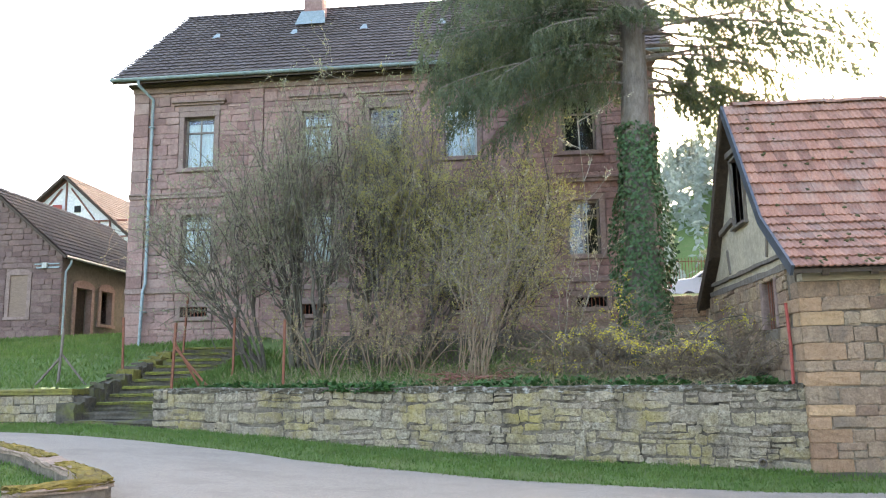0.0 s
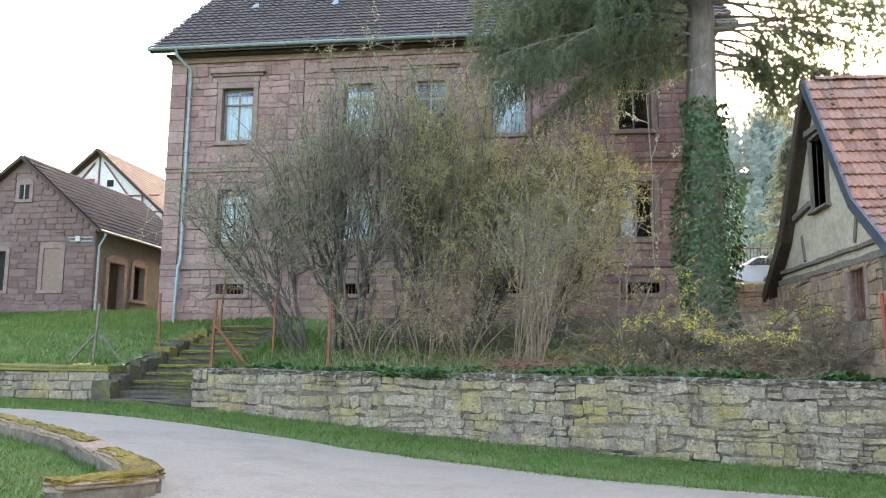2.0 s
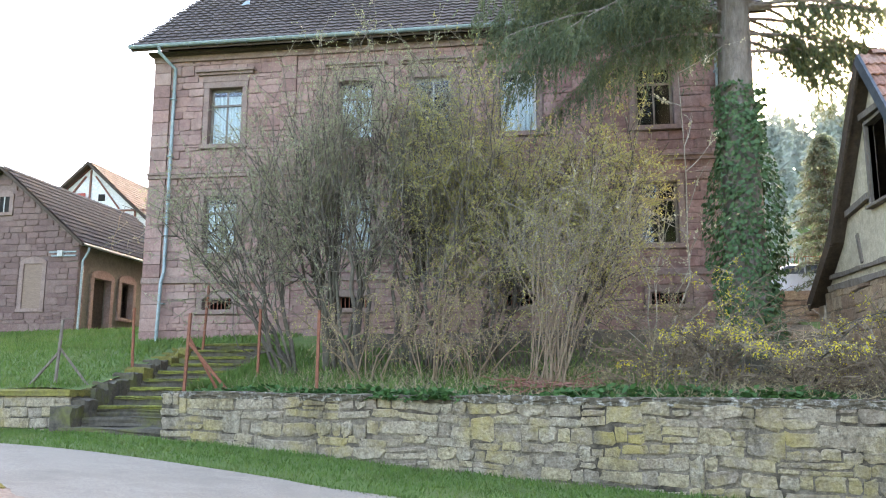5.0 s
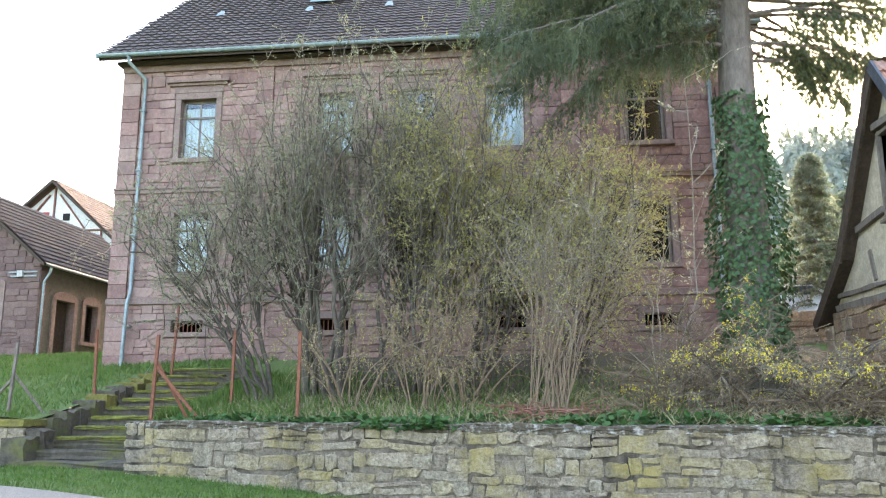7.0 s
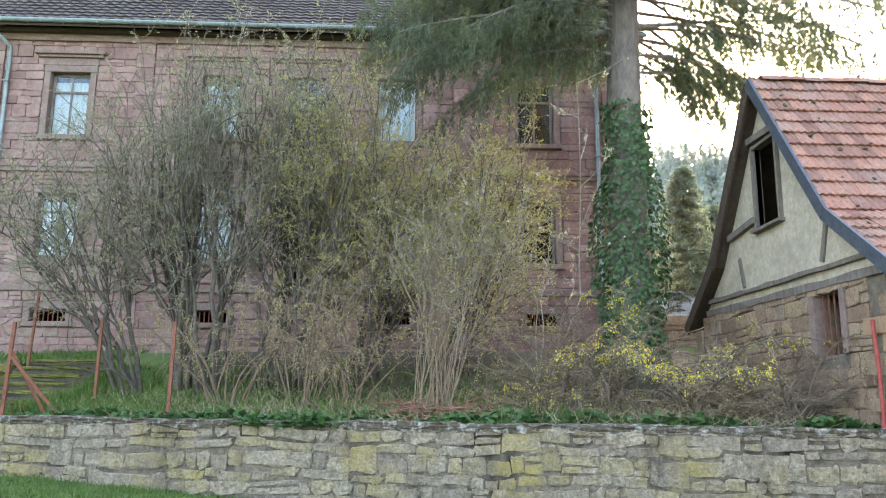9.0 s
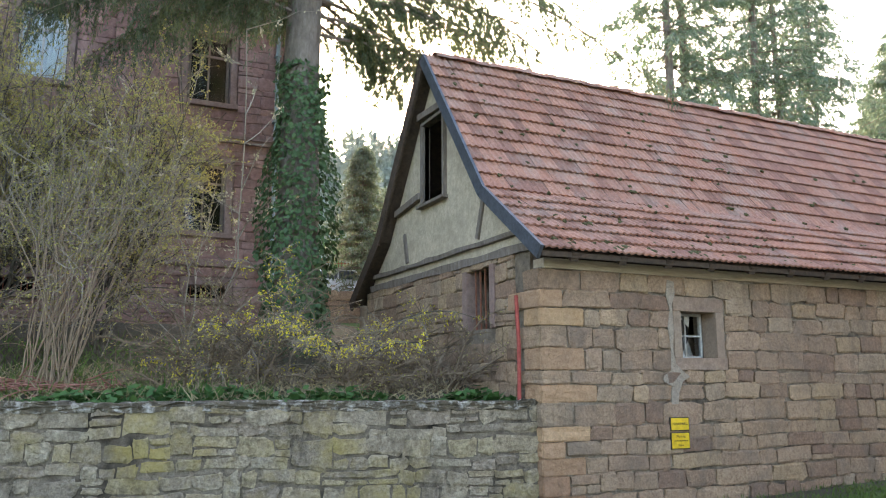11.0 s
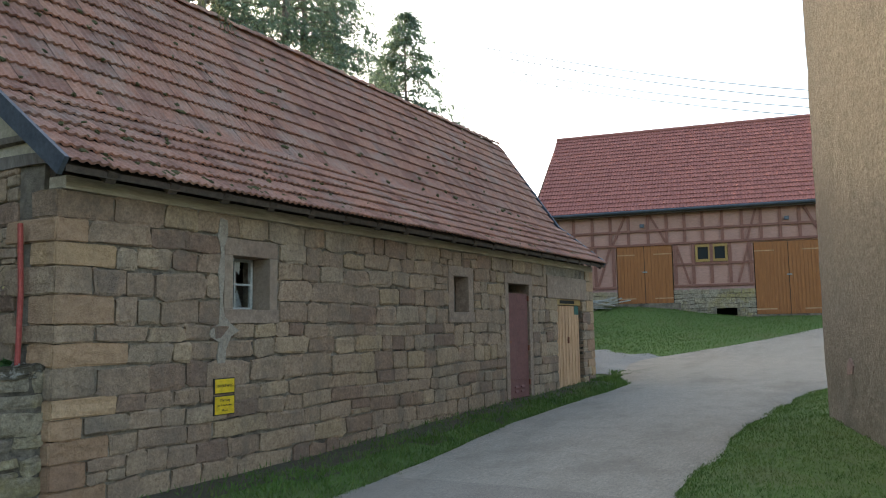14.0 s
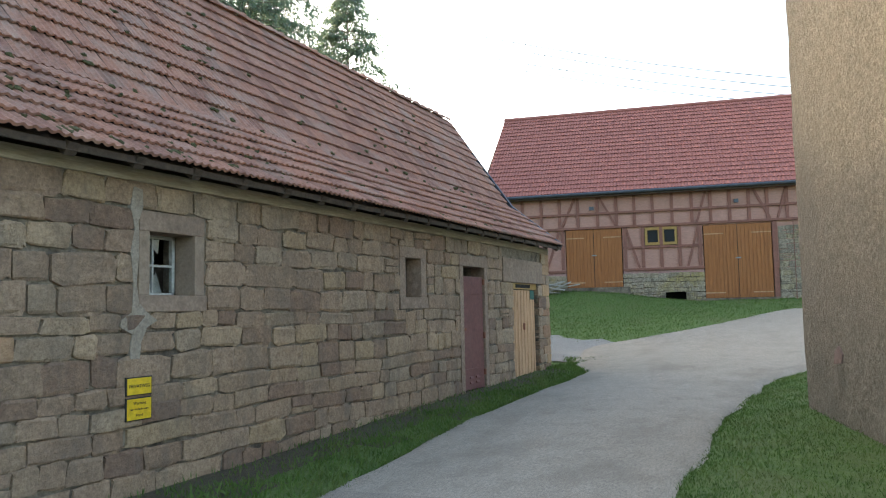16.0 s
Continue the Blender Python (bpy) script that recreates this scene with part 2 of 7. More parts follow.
M["litter"] = surf("leaf litter soil", (0.055, 0.045, 0.03), (0.12, 0.095, 0.06), 12, 0.95, 0.9, (0.06, 0.09, 0.03), 0.5, 0.6, depth=0.04)
M["moss"] = surf("cushion moss", (0.13, 0.12, 0.03), (0.24, 0.2, 0.05), 16, 0.95, 0.9, (0.1, 0.08, 0.05), 1.6, 0.6, depth=0.03)
M["step_moss"] = surf("bright step moss", (0.1, 0.11, 0.025), (0.25, 0.235, 0.045), 9, 0.95, 0.9, (0.07, 0.06, 0.045), 1.8, 0.8, depth=0.03)
M["wall_moss"] = surf("orange green moss", (0.13, 0.1, 0.02), (0.3, 0.21, 0.04), 12, 0.95, 1.0, (0.09, 0.05, 0.025), 2.2, 0.7, depth=0.03)
M["coping"] = surf("lichen blackened coping", (0.05, 0.04, 0.027), (0.15, 0.12, 0.08), 9, 0.95, 0.9, (0.5, 0.46, 0.4), 8.0, 0.85, depth=0.03)
M["step"] = surf("mossy sandstone step", (0.055, 0.046, 0.034), (0.125, 0.105, 0.078), 8, 0.95, 0.7, (0.12, 0.12, 0.035), 1.6, 0.9)
M["bark"] = surf("grey spruce bark", (0.15, 0.12, 0.1), (0.27, 0.225, 0.19), 7, 0.95, 0.9, stretch=(1, 1, 0.35), depth=0.04)
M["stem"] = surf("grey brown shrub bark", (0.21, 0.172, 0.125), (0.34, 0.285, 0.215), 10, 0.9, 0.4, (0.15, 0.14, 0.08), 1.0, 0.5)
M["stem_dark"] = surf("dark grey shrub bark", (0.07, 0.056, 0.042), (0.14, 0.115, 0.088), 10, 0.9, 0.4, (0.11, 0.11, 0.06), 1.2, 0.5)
M["bramble"] = surf("dark bramble twigs", (0.14, 0.1, 0.066), (0.23, 0.17, 0.112), 10, 0.9, 0.3)
M["tan_stem"] = surf("tan shrub bark", (0.18, 0.125, 0.078), (0.3, 0.215, 0.14), 10, 0.9, 0.3)
LEAF_TINTS = [(1, 1, 1), (0.82, 0.9, 0.7), (1.0, 0.92, 0.7), (0.7, 0.78, 0.62)]
M["leaf_grey"] = surf("grey green bud leaves", (0.3, 0.31, 0.185), (0.42, 0.42, 0.27), 5, 0.8, 0, rnd=LEAF_TINTS, source="island", trans=0.55)
M["leaf_yellow"] = surf("yellow green young leaves", (0.42, 0.365, 0.13), (0.57, 0.5, 0.195), 5, 0.8, 0, rnd=LEAF_TINTS, source="island", trans=0.55)
M["blossom"] = surf("yellow forsythia blossom", (0.68, 0.55, 0.03), (0.78, 0.66, 0.06), 5, 0.7, 0, trans=0.3)
# the yellow third colour paints sunlit clumps into the needles
M["needle"] = surf("spruce needles", (0.085, 0.112, 0.075), (0.165, 0.198, 0.132), 3, 0.8, 0, (0.34, 0.31, 0.11), 0.55, 0.45, LEAF_TINTS, "island", trans=0.5)
# needle colour lightened to stand in for distance haze
M["needle_far"] = surf("haze-paled conifer needles", (0.15, 0.2, 0.162), (0.25, 0.3, 0.235), 2, 0.85, 0, rnd=LEAF_TINTS, source="island", trans=0.5)
M["ivy"] = surf("ivy leaves", (0.04, 0.08, 0.035), (0.085, 0.14, 0.06), 4, 0.7, 0, rnd=LEAF_TINTS, source="island")
M["herb"] = surf("ground herbs", (0.045, 0.11, 0.035), (0.09, 0.18, 0.06), 4, 0.7, 0, rnd=LEAF_TINTS, source="island", trans=0.3)
M["grass"] = surf("grass blades", (0.062, 0.12, 0.024), (0.135, 0.21, 0.05), 3, 0.7, 0, (0.22, 0.205, 0.09), 1.2, 0.4, LEAF_TINTS, "island", trans=0.3)
M["straw"] = surf("dry grass", (0.3, 0.24, 0.14), (0.4, 0.33, 0.2), 3, 0.9, 0, trans=0.2)
# haze of the far hill and yard is put into these base colours
M["wood_far"] = surf("haze-paled grey-green woods", (0.31, 0.34, 0.29), (0.4, 0.43, 0.37), 0.12, 0.95, 0, trans=0.5)
M["bush_far"] = surf("haze-paled bush needles", (0.2, 0.23, 0.17), (0.3, 0.33, 0.25), 2, 0.85, 0, rnd=LEAF_TINTS, source="island", trans=0.5)
M["catkin"] = surf("pale hazel catkins", (0.46, 0.4, 0.26), (0.58, 0.5, 0.33), 5, 0.85, 0, trans=0.3)
M["pale_stem"] = surf("smooth pale hazel bark", (0.26, 0.22, 0.165), (0.36, 0.31, 0.24), 12, 0.85, 0.2)


def glassy(name, color, rough=0.04):
    m = bpy.data.materials.new(name)
    m.use_nodes = True
    b = m.node_tree.nodes["Principled BSDF"]
    b.inputs["Base Color"].default_value = (*color, 1)
    b.inputs["Roughness"].default_value = rough
    b.inputs["Transmission Weight"].default_value = 1.0
    b.inputs["IOR"].default_value = 1.45
    return m


# opaque near-black base paints the unlit room seen through clear glass
M["unlit_pane"] = surf("pane painted dark for unlit room", (0.012, 0.014, 0.016), (0.025, 0.028, 0.03), 1, 0.25, 0, spec=0.1)
M["glass"] = glassy("window glass", (0.8, 0.86, 0.86))


# ---- mesh helpers ----
def thing(name, label, category, group="", kind="", at=(0, 0, 0)):
    ob = new(name)
    ob.location = at
    return tagged(ob, label, category, group, kind)


def mesh_ob(name, verts, faces, material, parent=None, label="", kind="", smooth=False):
    me = bpy.data.meshes.new(name)
    me.from_pydata([tuple(v) for v in verts], [], faces)
    me.materials.append(material)
    if smooth:
        me.polygons.foreach_set("use_smooth", [True] * len(me.polygons))
    ob = new(name, me)
    if parent:
        ob.parent = parent
        ob.matrix_parent_inverse = Matrix.Translation(-Vector(parent.location)) if parent.parent is None else Matrix.Identity(4)
    return tagged(ob, label=label, kind=kind)


def part(name, bm, material, parent=None, label="", kind="", bevel=0.0):
    if bevel:
        bmesh.ops.bevel(bm, geom=bm.edges[:], offset=bevel, segments=2, affect="EDGES", profile=0.6)
    me = bpy.data.meshes.new(name)
    bm.to_mesh(me)
    bm.free()
    me.materials.append(material)
    ob = new(name, me)
    if parent:
        ob.parent = parent
        ob.matrix_parent_inverse = Matrix.Translation(-Vector(parent.location)) if parent.parent is None else Matrix.Identity(4)
    return tagged(ob, label=label, kind=kind)


def box(bm, x0, x1, y0, y1, z0, z1):
    m = Matrix.Translation(((x0 + x1) / 2, (y0 + y1) / 2, (z0 + z1) / 2)) @ Matrix.Diagonal((abs(x1 - x0), abs(y1 - y0), abs(z1 - z0), 1))
    bmesh.ops.create_cube(bm, size=1, matrix=m)
    return bm


def boxed(*b):
    return box(bmesh.new(), *b)


def prism(points, depth_vec):
    """A closed solid from a planar outline pushed along depth_vec."""
    bm = bmesh.new()
    d = Vector(depth_vec)
    a = [bm.verts.new(Vector(p)) for p in points]
    b = [bm.verts.new(Vector(p) + d) for p in points]
    bm.faces.new(a)
    bm.faces.new(b[::-1])
    n = len(a)
    for i in range(n):
        bm.faces.new((a[i], b[i], b[(i + 1) % n], a[(i + 1) % n]))
    bmesh.ops.recalc_face_normals(bm, faces=bm.faces[:])
    return bm


def beam(bm, p, q, w, h, up=(0, 0, 1)):
    """A squared timber from p to q."""
    p, q = Vector(p), Vector(q)
    d = (q - p).normalized()
    s = d.cross(Vector(up))
    s = s.normalized() if s.length > 1e-4 else Vector((1, 0, 0))
    t = s.cross(d).normalized()
    m = Matrix.Translation((p + q) / 2) @ Matrix((s, d, t)).transposed().to_4x4() @ Matrix.Diagonal((w, (q - p).length, h, 1))
    bmesh.ops.create_cube(bm, size=1, matrix=m)
    return bm


def tubes(lines, sides=4):
    """Tapered tubes along polylines [(points, radii)]: vertices and faces."""
    V, F = [], []
    for pts, radii in lines:
        base = len(V)
        n = len(pts)
        for i, (p, r) in enumerate(zip(pts, radii)):
            d = (pts[min(i + 1, n - 1)] - pts[max(i - 1, 0)])
            d = d / (np.linalg.norm(d) + 1e-9)
            a = np.cross(d, (0.31, 0.95, 0.05) if abs(d[2]) > 0.5 else (0, 0, 1.0))
            a = a / (np.linalg.norm(a) + 1e-9)
            b = np.cross(d, a)
            for k in range(sides):
                w = 2 * math.pi * k / sides
                V.append(p + r * (math.cos(w) * a + math.sin(w) * b))
        for i in range(n - 1):
            for k in range(sides):
                k2 = (k + 1) % sides
                F.append((base + i * sides + k, base + i * sides + k2, base + (i + 1) * sides + k2, base + (i + 1) * sides + k))
    return V, F


def blades(centres, along, side, length, width, bend=0.0):
    """Many small pointed leaves: arrays of centres, unit directions, unit sides, lengths, widths."""
    c, a, s = (np.asarray(v, float) for v in (centres, along, side))
    length, width = np.asarray(length)[:, None], np.asarray(width)[:, None]
    p0 = c - a * length * 0.5
    p1 = c + s * width * 0.5
    p2 = c + a * length * 0.5
    p3 = c - s * width * 0.5
    V = np.stack([p0, p1, p2, p3], 1).reshape(-1, 3)
    n = len(c)
    F = np.arange(4 * n).reshape(n, 4)
    return V, F


def leaf_ob(name, V, F, material, parent=None, label="", kind=""):
    me = bpy.data.meshes.new(name)
    n = len(F)
    me.vertices.add(len(V))
    me.vertices.foreach_set("co", np.asarray(V, np.float32).ravel())
    me.loops.add(4 * n)
    me.loops.foreach_set("vertex_index", np.asarray(F, np.int32).ravel())
    me.polygons.add(n)
    me.polygons.foreach_set("loop_start", np.arange(n, dtype=np.int32) * 4)
    me.update(calc_edges=True)
    me.validate()
    me.materials.append(material)
    ob = new(name, me)
    if parent:
        ob.parent = parent
        ob.matrix_parent_inverse = Matrix.Translation(-Vector(parent.location)) if parent.parent is None else Matrix.Identity(4)
    return tagged(ob, label=label, kind=kind)


def unit(v):
    return v / (np.linalg.norm(v, axis=-1, keepdims=True) + 1e-9)


# ---- ground heights ----
def smooth(a, b, x):
    t = np.clip((x - a) / (b - a), 0, 1)
    return t * t * (3 - 2 * t)


WALL_A, WALL_B = np.array((-8.45, 17.4)), np.array((4.72, 14.5))


def wall_y(x):
    """The front line of the terrace wall, carried on to both sides."""
    x = np.asarray(x, float)
    slope = (WALL_B[1] - WALL_A[1]) / (WALL_B[0] - WALL_A[0])
    right = WALL_A[1] + (x - WALL_A[0]) * slope
    left = 18.3 + (x + 10.9) * -0.2
    return np.where(x < -9.5, left, right)


def low(x, y):
    """Height of the lower ground, on which the road runs."""
    x, y = np.asarray(x, float), np.asarray(y, float)
    z = -0.06 + 0.62 * smooth(2, -11, x) + 0.5 * smooth(-11, -40, x)
    z = z - 0.1 * smooth(0, 5, x) * smooth(14, 6, x)
    z = z + np.interp(x, [9, 16, 20, 26, 31, 36, 39, 46], [0, 0.14, 0.24, 0.55, 1.15, 1.95, 2.0, 2.2])
    z = z + 0.6 * smooth(32, 36, x) * smooth(12.5, 18.5, y)
    z = z - 0.05 * smooth(10, 4, y) * smooth(12, 2, np.abs(x - 1))
    z = z + 66 * np.exp(-(((x - 80) / 80) ** 2 + ((y - 240) / 60) ** 2))
    return z


def high(x, y):
    """Height of the terrace and the lawn above the wall."""
    x, y = np.asarray(x, float), np.asarray(y, float)
    d = y - wall_y(x)
    z = 1.26 + 0.29 * smooth(0, 3, d) + 1.35 * smooth(2, 9, d)
    lawn = 1.4 + 0.9 * smooth(0, 5, d) + 1.2 * smooth(3, 13, d)
    k = smooth(-8.6, -10.0, x)
    z = z * (1 - k) + lawn * k
    return z


def sheet(name, xs, ys, fn, material, label, category, kind="structure", keep=None):
    X, Y = np.meshgrid(xs, ys)
    Z = fn(X, Y)
    V = np.stack([X, Y, Z], -1).reshape(-1, 3)
    nx, ny = len(xs), len(ys)
    F = []
    for j in range(ny - 1):
        for i in range(nx - 1):
            if keep is None or keep((xs[i] + xs[i + 1]) / 2, (ys[j] + ys[j + 1]) / 2):
                F.append((j * nx + i, j * nx + i + 1, (j + 1) * nx + i + 1, (j + 1) * nx + i))
    ob = mesh_ob(name, V, F, material, None, "", kind, True)
    return tagged(ob, label, category)


def rough_noise(X, Y, s, amp, seed=0.0):
    return amp * (np.sin(X * s + seed) * np.cos(Y * s * 1.3 + seed * 2) + 0.5 * np.sin(X * s * 2.3 + Y * s * 1.9 + seed))


# ---- ground, road, terrace ----
def spaced(lo, hi, step, far):
    mid = np.arange(lo, hi + step / 2, step)
    grow, s, x = [], step, hi
    while x < far:
        s *= 1.35
        x += s
        grow.append(x)
    grow2, s, x = [], step, lo
    while x > -far:
        s *= 1.35
        x -= s
        grow2.append(x)
    return np.concatenate([grow2[::-1], mid, grow])


def road_centre(x):
    """The lane's middle line (y) and half width by x: past the wall, then along the barn and on to the yard."""
    far = np.interp(x, [-45, -11, -8, -4, 0, 3, 6, 9, 12, 15, 18, 20, 22, 26, 34], [21.4, 15.65, 14.9, 13.65, 12.65, 12.3, 12.45, 12.8, 13.05, 13.2, 13.2, 13.35, 14.4, 15.0, 9.5])
    near = np.interp(x, [-45, -11.5, -8.74, -6.73, -5.19, -4.5, -3.6, 5.4, 6.6, 7.4, 8.4, 12, 15, 18, 20, 22, 26, 34], [17.6, 13.05, 11.85, 10.5, 9.2, 8.3, -7.5, -7.5, 6.0, 8.6, 9.3, 9.35, 9.3, 9.05, 8.7, 7.6, 4.6, -3.5])
    return (far + near) / 2, (far - near) / 2


def ground_z(X, Y):
    z = low(X, Y)
    yc, w = road_centre(X)
    on = smooth(0.5, -0.1, np.abs(Y - yc) - w) * smooth(-46, -44, X) * smooth(36, 33, X)
    return z - 0.07 * on + rough_noise(X, Y, 2.1, 0.012)


ground = sheet("ground", spaced(-30, 42, 0.4, 900), spaced(-8, 30, 0.4, 900), ground_z, M["turf"], "rough spring turf reaching to the wooded hill", "ground")
ground.data.materials.append(M["litter"])
for p in ground.data.polygons:
    if 4.6 < p.center.x < 20.6 and 13.55 + 0.25 * math.sin(p.center.x * 2.3) < p.center.y < 14.9:
        p.material_index = 1

xs = np.arange(-45, 34.01, 0.35)
V, F = [], []
K = 24
for i, x in enumerate(xs):
    yc, w = road_centre(x)
    for k in range(K + 1):
        s = -1 + 2 * k / K
        edge = 0.05 * math.sin(x * 1.3 + k * 0.2) + 0.03 * math.sin(x * 3.1) if k in (0, K) else 0
        y = yc + s * (w + 0.0) + (edge if s > 0 else -edge)
        crown = -0.05 if k in (0, K) else 0.0 + 0.03 * (1 - s * s)
        V.append((x, y, float(low(x, y)) + crown + 0.0 * i))
for i in range(len(xs) - 1):
    for k in range(K):
        a = i * (K + 1) + k
        F.append((a, a + K + 1, a + K + 2, a + 1))
road = tagged(mesh_ob("road", V, F, M["asphalt"], None, "", "structure", True), "pale worn single lane road past the wall and barn", "road")
road.data.materials.append(M["lane_dust"])
for p in road.data.polygons:
    if p.center.x > 7.7:
        p.material_index = 1

# terrace and lawn behind the walls
V, F = [], []
xs = np.concatenate([np.arange(-60, -16, 1.5), np.arange(-16, 4.6, 0.3), [4.62, 4.7]])
ds = np.concatenate([[0.22], np.arange(0.4, 14, 0.35), np.arange(14, 46, 2.0)])
for x in xs:
    for d in ds:
        yy = float(wall_y(x)) + d
        z = float(high(x, yy)) + float(rough_noise(np.array(x), np.array(yy), 1.7, 0.03))
        V.append((x, yy, z))
nd = len(ds)
for i in range(len(xs) - 1):
    for k in range(nd - 1):
        xm, ym = (xs[i] + xs[i + 1]) / 2, float(wall_y(xs[i])) + ds[k]
        if -10.75 < xm < -8.45 and ym < 23.2:
            continue
        F.append((i * nd + k, (i + 1) * nd + k, (i + 1) * nd + k + 1, i * nd + k + 1))
terrace = mesh_ob("terrace_ground", V, F, M["litter"], None, "", "structure", True)
terrace.data.materials.append(M["turf"])
for p in terrace.data.polygons:
    c = p.center
    if c.x < -8.4 or (c.y - float(wall_y(c.x)) > 1.2 and c.x < -6.5):
        p.material_index = 1
tagged(terrace, "leaf-littered terrace and grassy bank above the wall", "ground")
# gravel drive that turns off behind the barn
GRAVEL_Y = [8, 9.5, 11.5, 12.6, 13.6, 15, 17, 21, 24]
GRAVEL_FAR = [33, 31.5, 30, 28, 26.8, 27, 28, 27.5, 27.5]
GRAVEL_NEAR = [27, 25.5, 23, 22.5, 22.2, 21.4, 21.9, 22.8, 22.8]
V, F = [], []
for y in np.linspace(8.6, 23, 73):
    xa = np.interp(y, GRAVEL_Y, GRAVEL_NEAR) + 0.08 * math.sin(y * 5.3)
    xb = np.interp(y, GRAVEL_Y, GRAVEL_FAR) + 0.2 * math.sin(y * 3.1) + 0.12 * math.sin(y * 7.7)
    for x in np.linspace(xa, xb, 25):
        V.append((x, y, float(ground_z(np.array([x]), np.array([y]))[0]) + 0.035))
for i in range(72):
    for k in range(24):
        F.append((i * 25 + k, i * 25 + k + 1, i * 25 + k + 26, i * 25 + k + 25))
tagged(mesh_ob("gravel_drive", V, F, M["gravel"], None, "", "structure", True), "grey gravel drive turning off behind the barn", "drive")
# ground behind the barn and round the house
bm = bmesh.new()
rows_ = [[bm.verts.new((x, y, z)) for x in (4.7, 60)] for y, z in ((21.76, 2.2), (23, 2.9), (33, 4.75), (40, 5.4), (75, 8))]
for a_, b_ in zip(rows_[:-1], rows_[1:]):
    bm.faces.new((a_[0], a_[1], b_[1], b_[0]))
tagged(part("bank_ground", bm, M["turf"], None, "", "structure"), "grassy bank behind the barn", "ground")


# ---- stonework ----
def stone_meshes(name, material, count=7, seed=3, rough=0.06):
    """Unit stones, front towards -y, with worn corners and uneven outlines; one mesh each, shared by many stones."""
    rnd = random.Random(seed)
    out = []
    for c in range(count):
        V, F = [], []
        e = [-0.5, -0.5 + rnd.uniform(0.07, 0.22), 0.5 - rnd.uniform(0.07, 0.22), 0.5]
        for j in range(4):
            for i in range(4):
                rim = i in (0, 3) or j in (0, 3)
                corner = i in (0, 3) and j in (0, 3)
                x = e[i] + rnd.uniform(-rough, rough) * (0.32 if rim else 0.1)
                z = (-0.5, -0.38, 0.38, 0.5)[j] + rnd.uniform(-rough, rough) * (0.6 if rim else 0.2)
                if corner:
                    x, z = x * rnd.uniform(0.93, 0.985), z * rnd.uniform(0.8, 0.95)
                V.append((x, (-0.38 if corner else -0.43 if rim else -0.5) + rnd.uniform(-0.05, 0.05), z))
        for j in range(3):
            for i in range(3):
                k = j * 4 + i
                F.append((k, k + 1, k + 5, k + 4))
        ring = [0, 1, 2, 3, 7, 11, 15, 14, 13, 12, 8, 4]
        b0 = len(V)
        for r in ring:
            V.append((V[r][0], 0.5, V[r][2]))
        for k in range(12):
            k2 = (k + 1) % 12
            F.append((ring[k2], ring[k], b0 + k, b0 + k2))
        me = bpy.data.meshes.new(name)
        me.from_pydata(V, [], F)
        me.materials.append(material)
        out.append(me)
    return out


def lay(levels, u0, u1, rects, wmin, wmax, seed, split=0.12, jit=0.012, gap=(0.005, 0.016), tall=0.0):
    """Stones (u, z, width, height) in courses between the levels, left out where a rect (u0, u1, z0, z1) is; some reach through two courses."""
    rnd = random.Random(seed)
    out, rects = [], list(rects)
    for lv, (z0, z1) in enumerate(zip(levels[:-1], levels[1:])):
        free = [(u0, u1)]
        for a, b, c, d in rects:
            if min(z1, d) - max(z0, c) > 0.02:
                nxt = []
                for p, q in free:
                    if b <= p or a >= q:
                        nxt.append((p, q))
                    else:
                        if a - p > 0.03:
                            nxt.append((p, a))
                        if q - b > 0.03:
                            nxt.append((b, q))
                free = nxt
        for p, q in free:
            u = p
            while u < q - 0.01:
                w = wmin + (wmax - wmin) * rnd.random() ** 1.4
                w *= 1.35 if rnd.random() < 0.18 else 1
                if q - (u + w) < wmin * 0.7:
                    w = q - u
                g = rnd.uniform(*gap)
                top = z1
                if tall and lv + 2 < len(levels) and rnd.random() < tall and w < 0.75:
                    zt = levels[lv + 2]
                    if not any(b > u and a < u + w and d > z1 + 0.01 and c < zt - 0.01 for a, b, c, d in rects):
                        top = zt
                        rects.append((u, u + w, z1, zt))
                if top == z1 and rnd.random() < split and z1 - z0 > 0.16 and w > 0.2:
                    m = z0 + (z1 - z0) * rnd.uniform(0.35, 0.65)
                    k = rnd.uniform(0.35, 0.65) if w > 0.4 else 1
                    out.append((u + w * k / 2, (z0 + m) / 2, w * k - g, m - z0 - g))
                    if k < 1:
                        out.append((u + w * (1 + k) / 2, (z0 + m) / 2, w * (1 - k) - g, m - z0 - g))
                    out.append((u + w / 2, (m + z1) / 2, w - g, z1 - m - g))
                else:
                    out.append((u + w / 2 + rnd.uniform(-jit, jit) * 0.3, (z0 + top) / 2 + rnd.uniform(-jit, jit), w - g, top - z0 - g * rnd.uniform(0.6, 1.4)))
                u += w
    return out


def courses(keys, h, seed):
    rnd = random.Random(seed)
    lv = [keys[0]]
    for a, b in zip(keys[:-1], keys[1:]):
        n = max(1, round((b - a) / h))
        cuts = sorted(a + (b - a) * (i + rnd.uniform(-0.3, 0.3)) / n for i in range(1, n))
        lv += cuts + [b]
    return lv


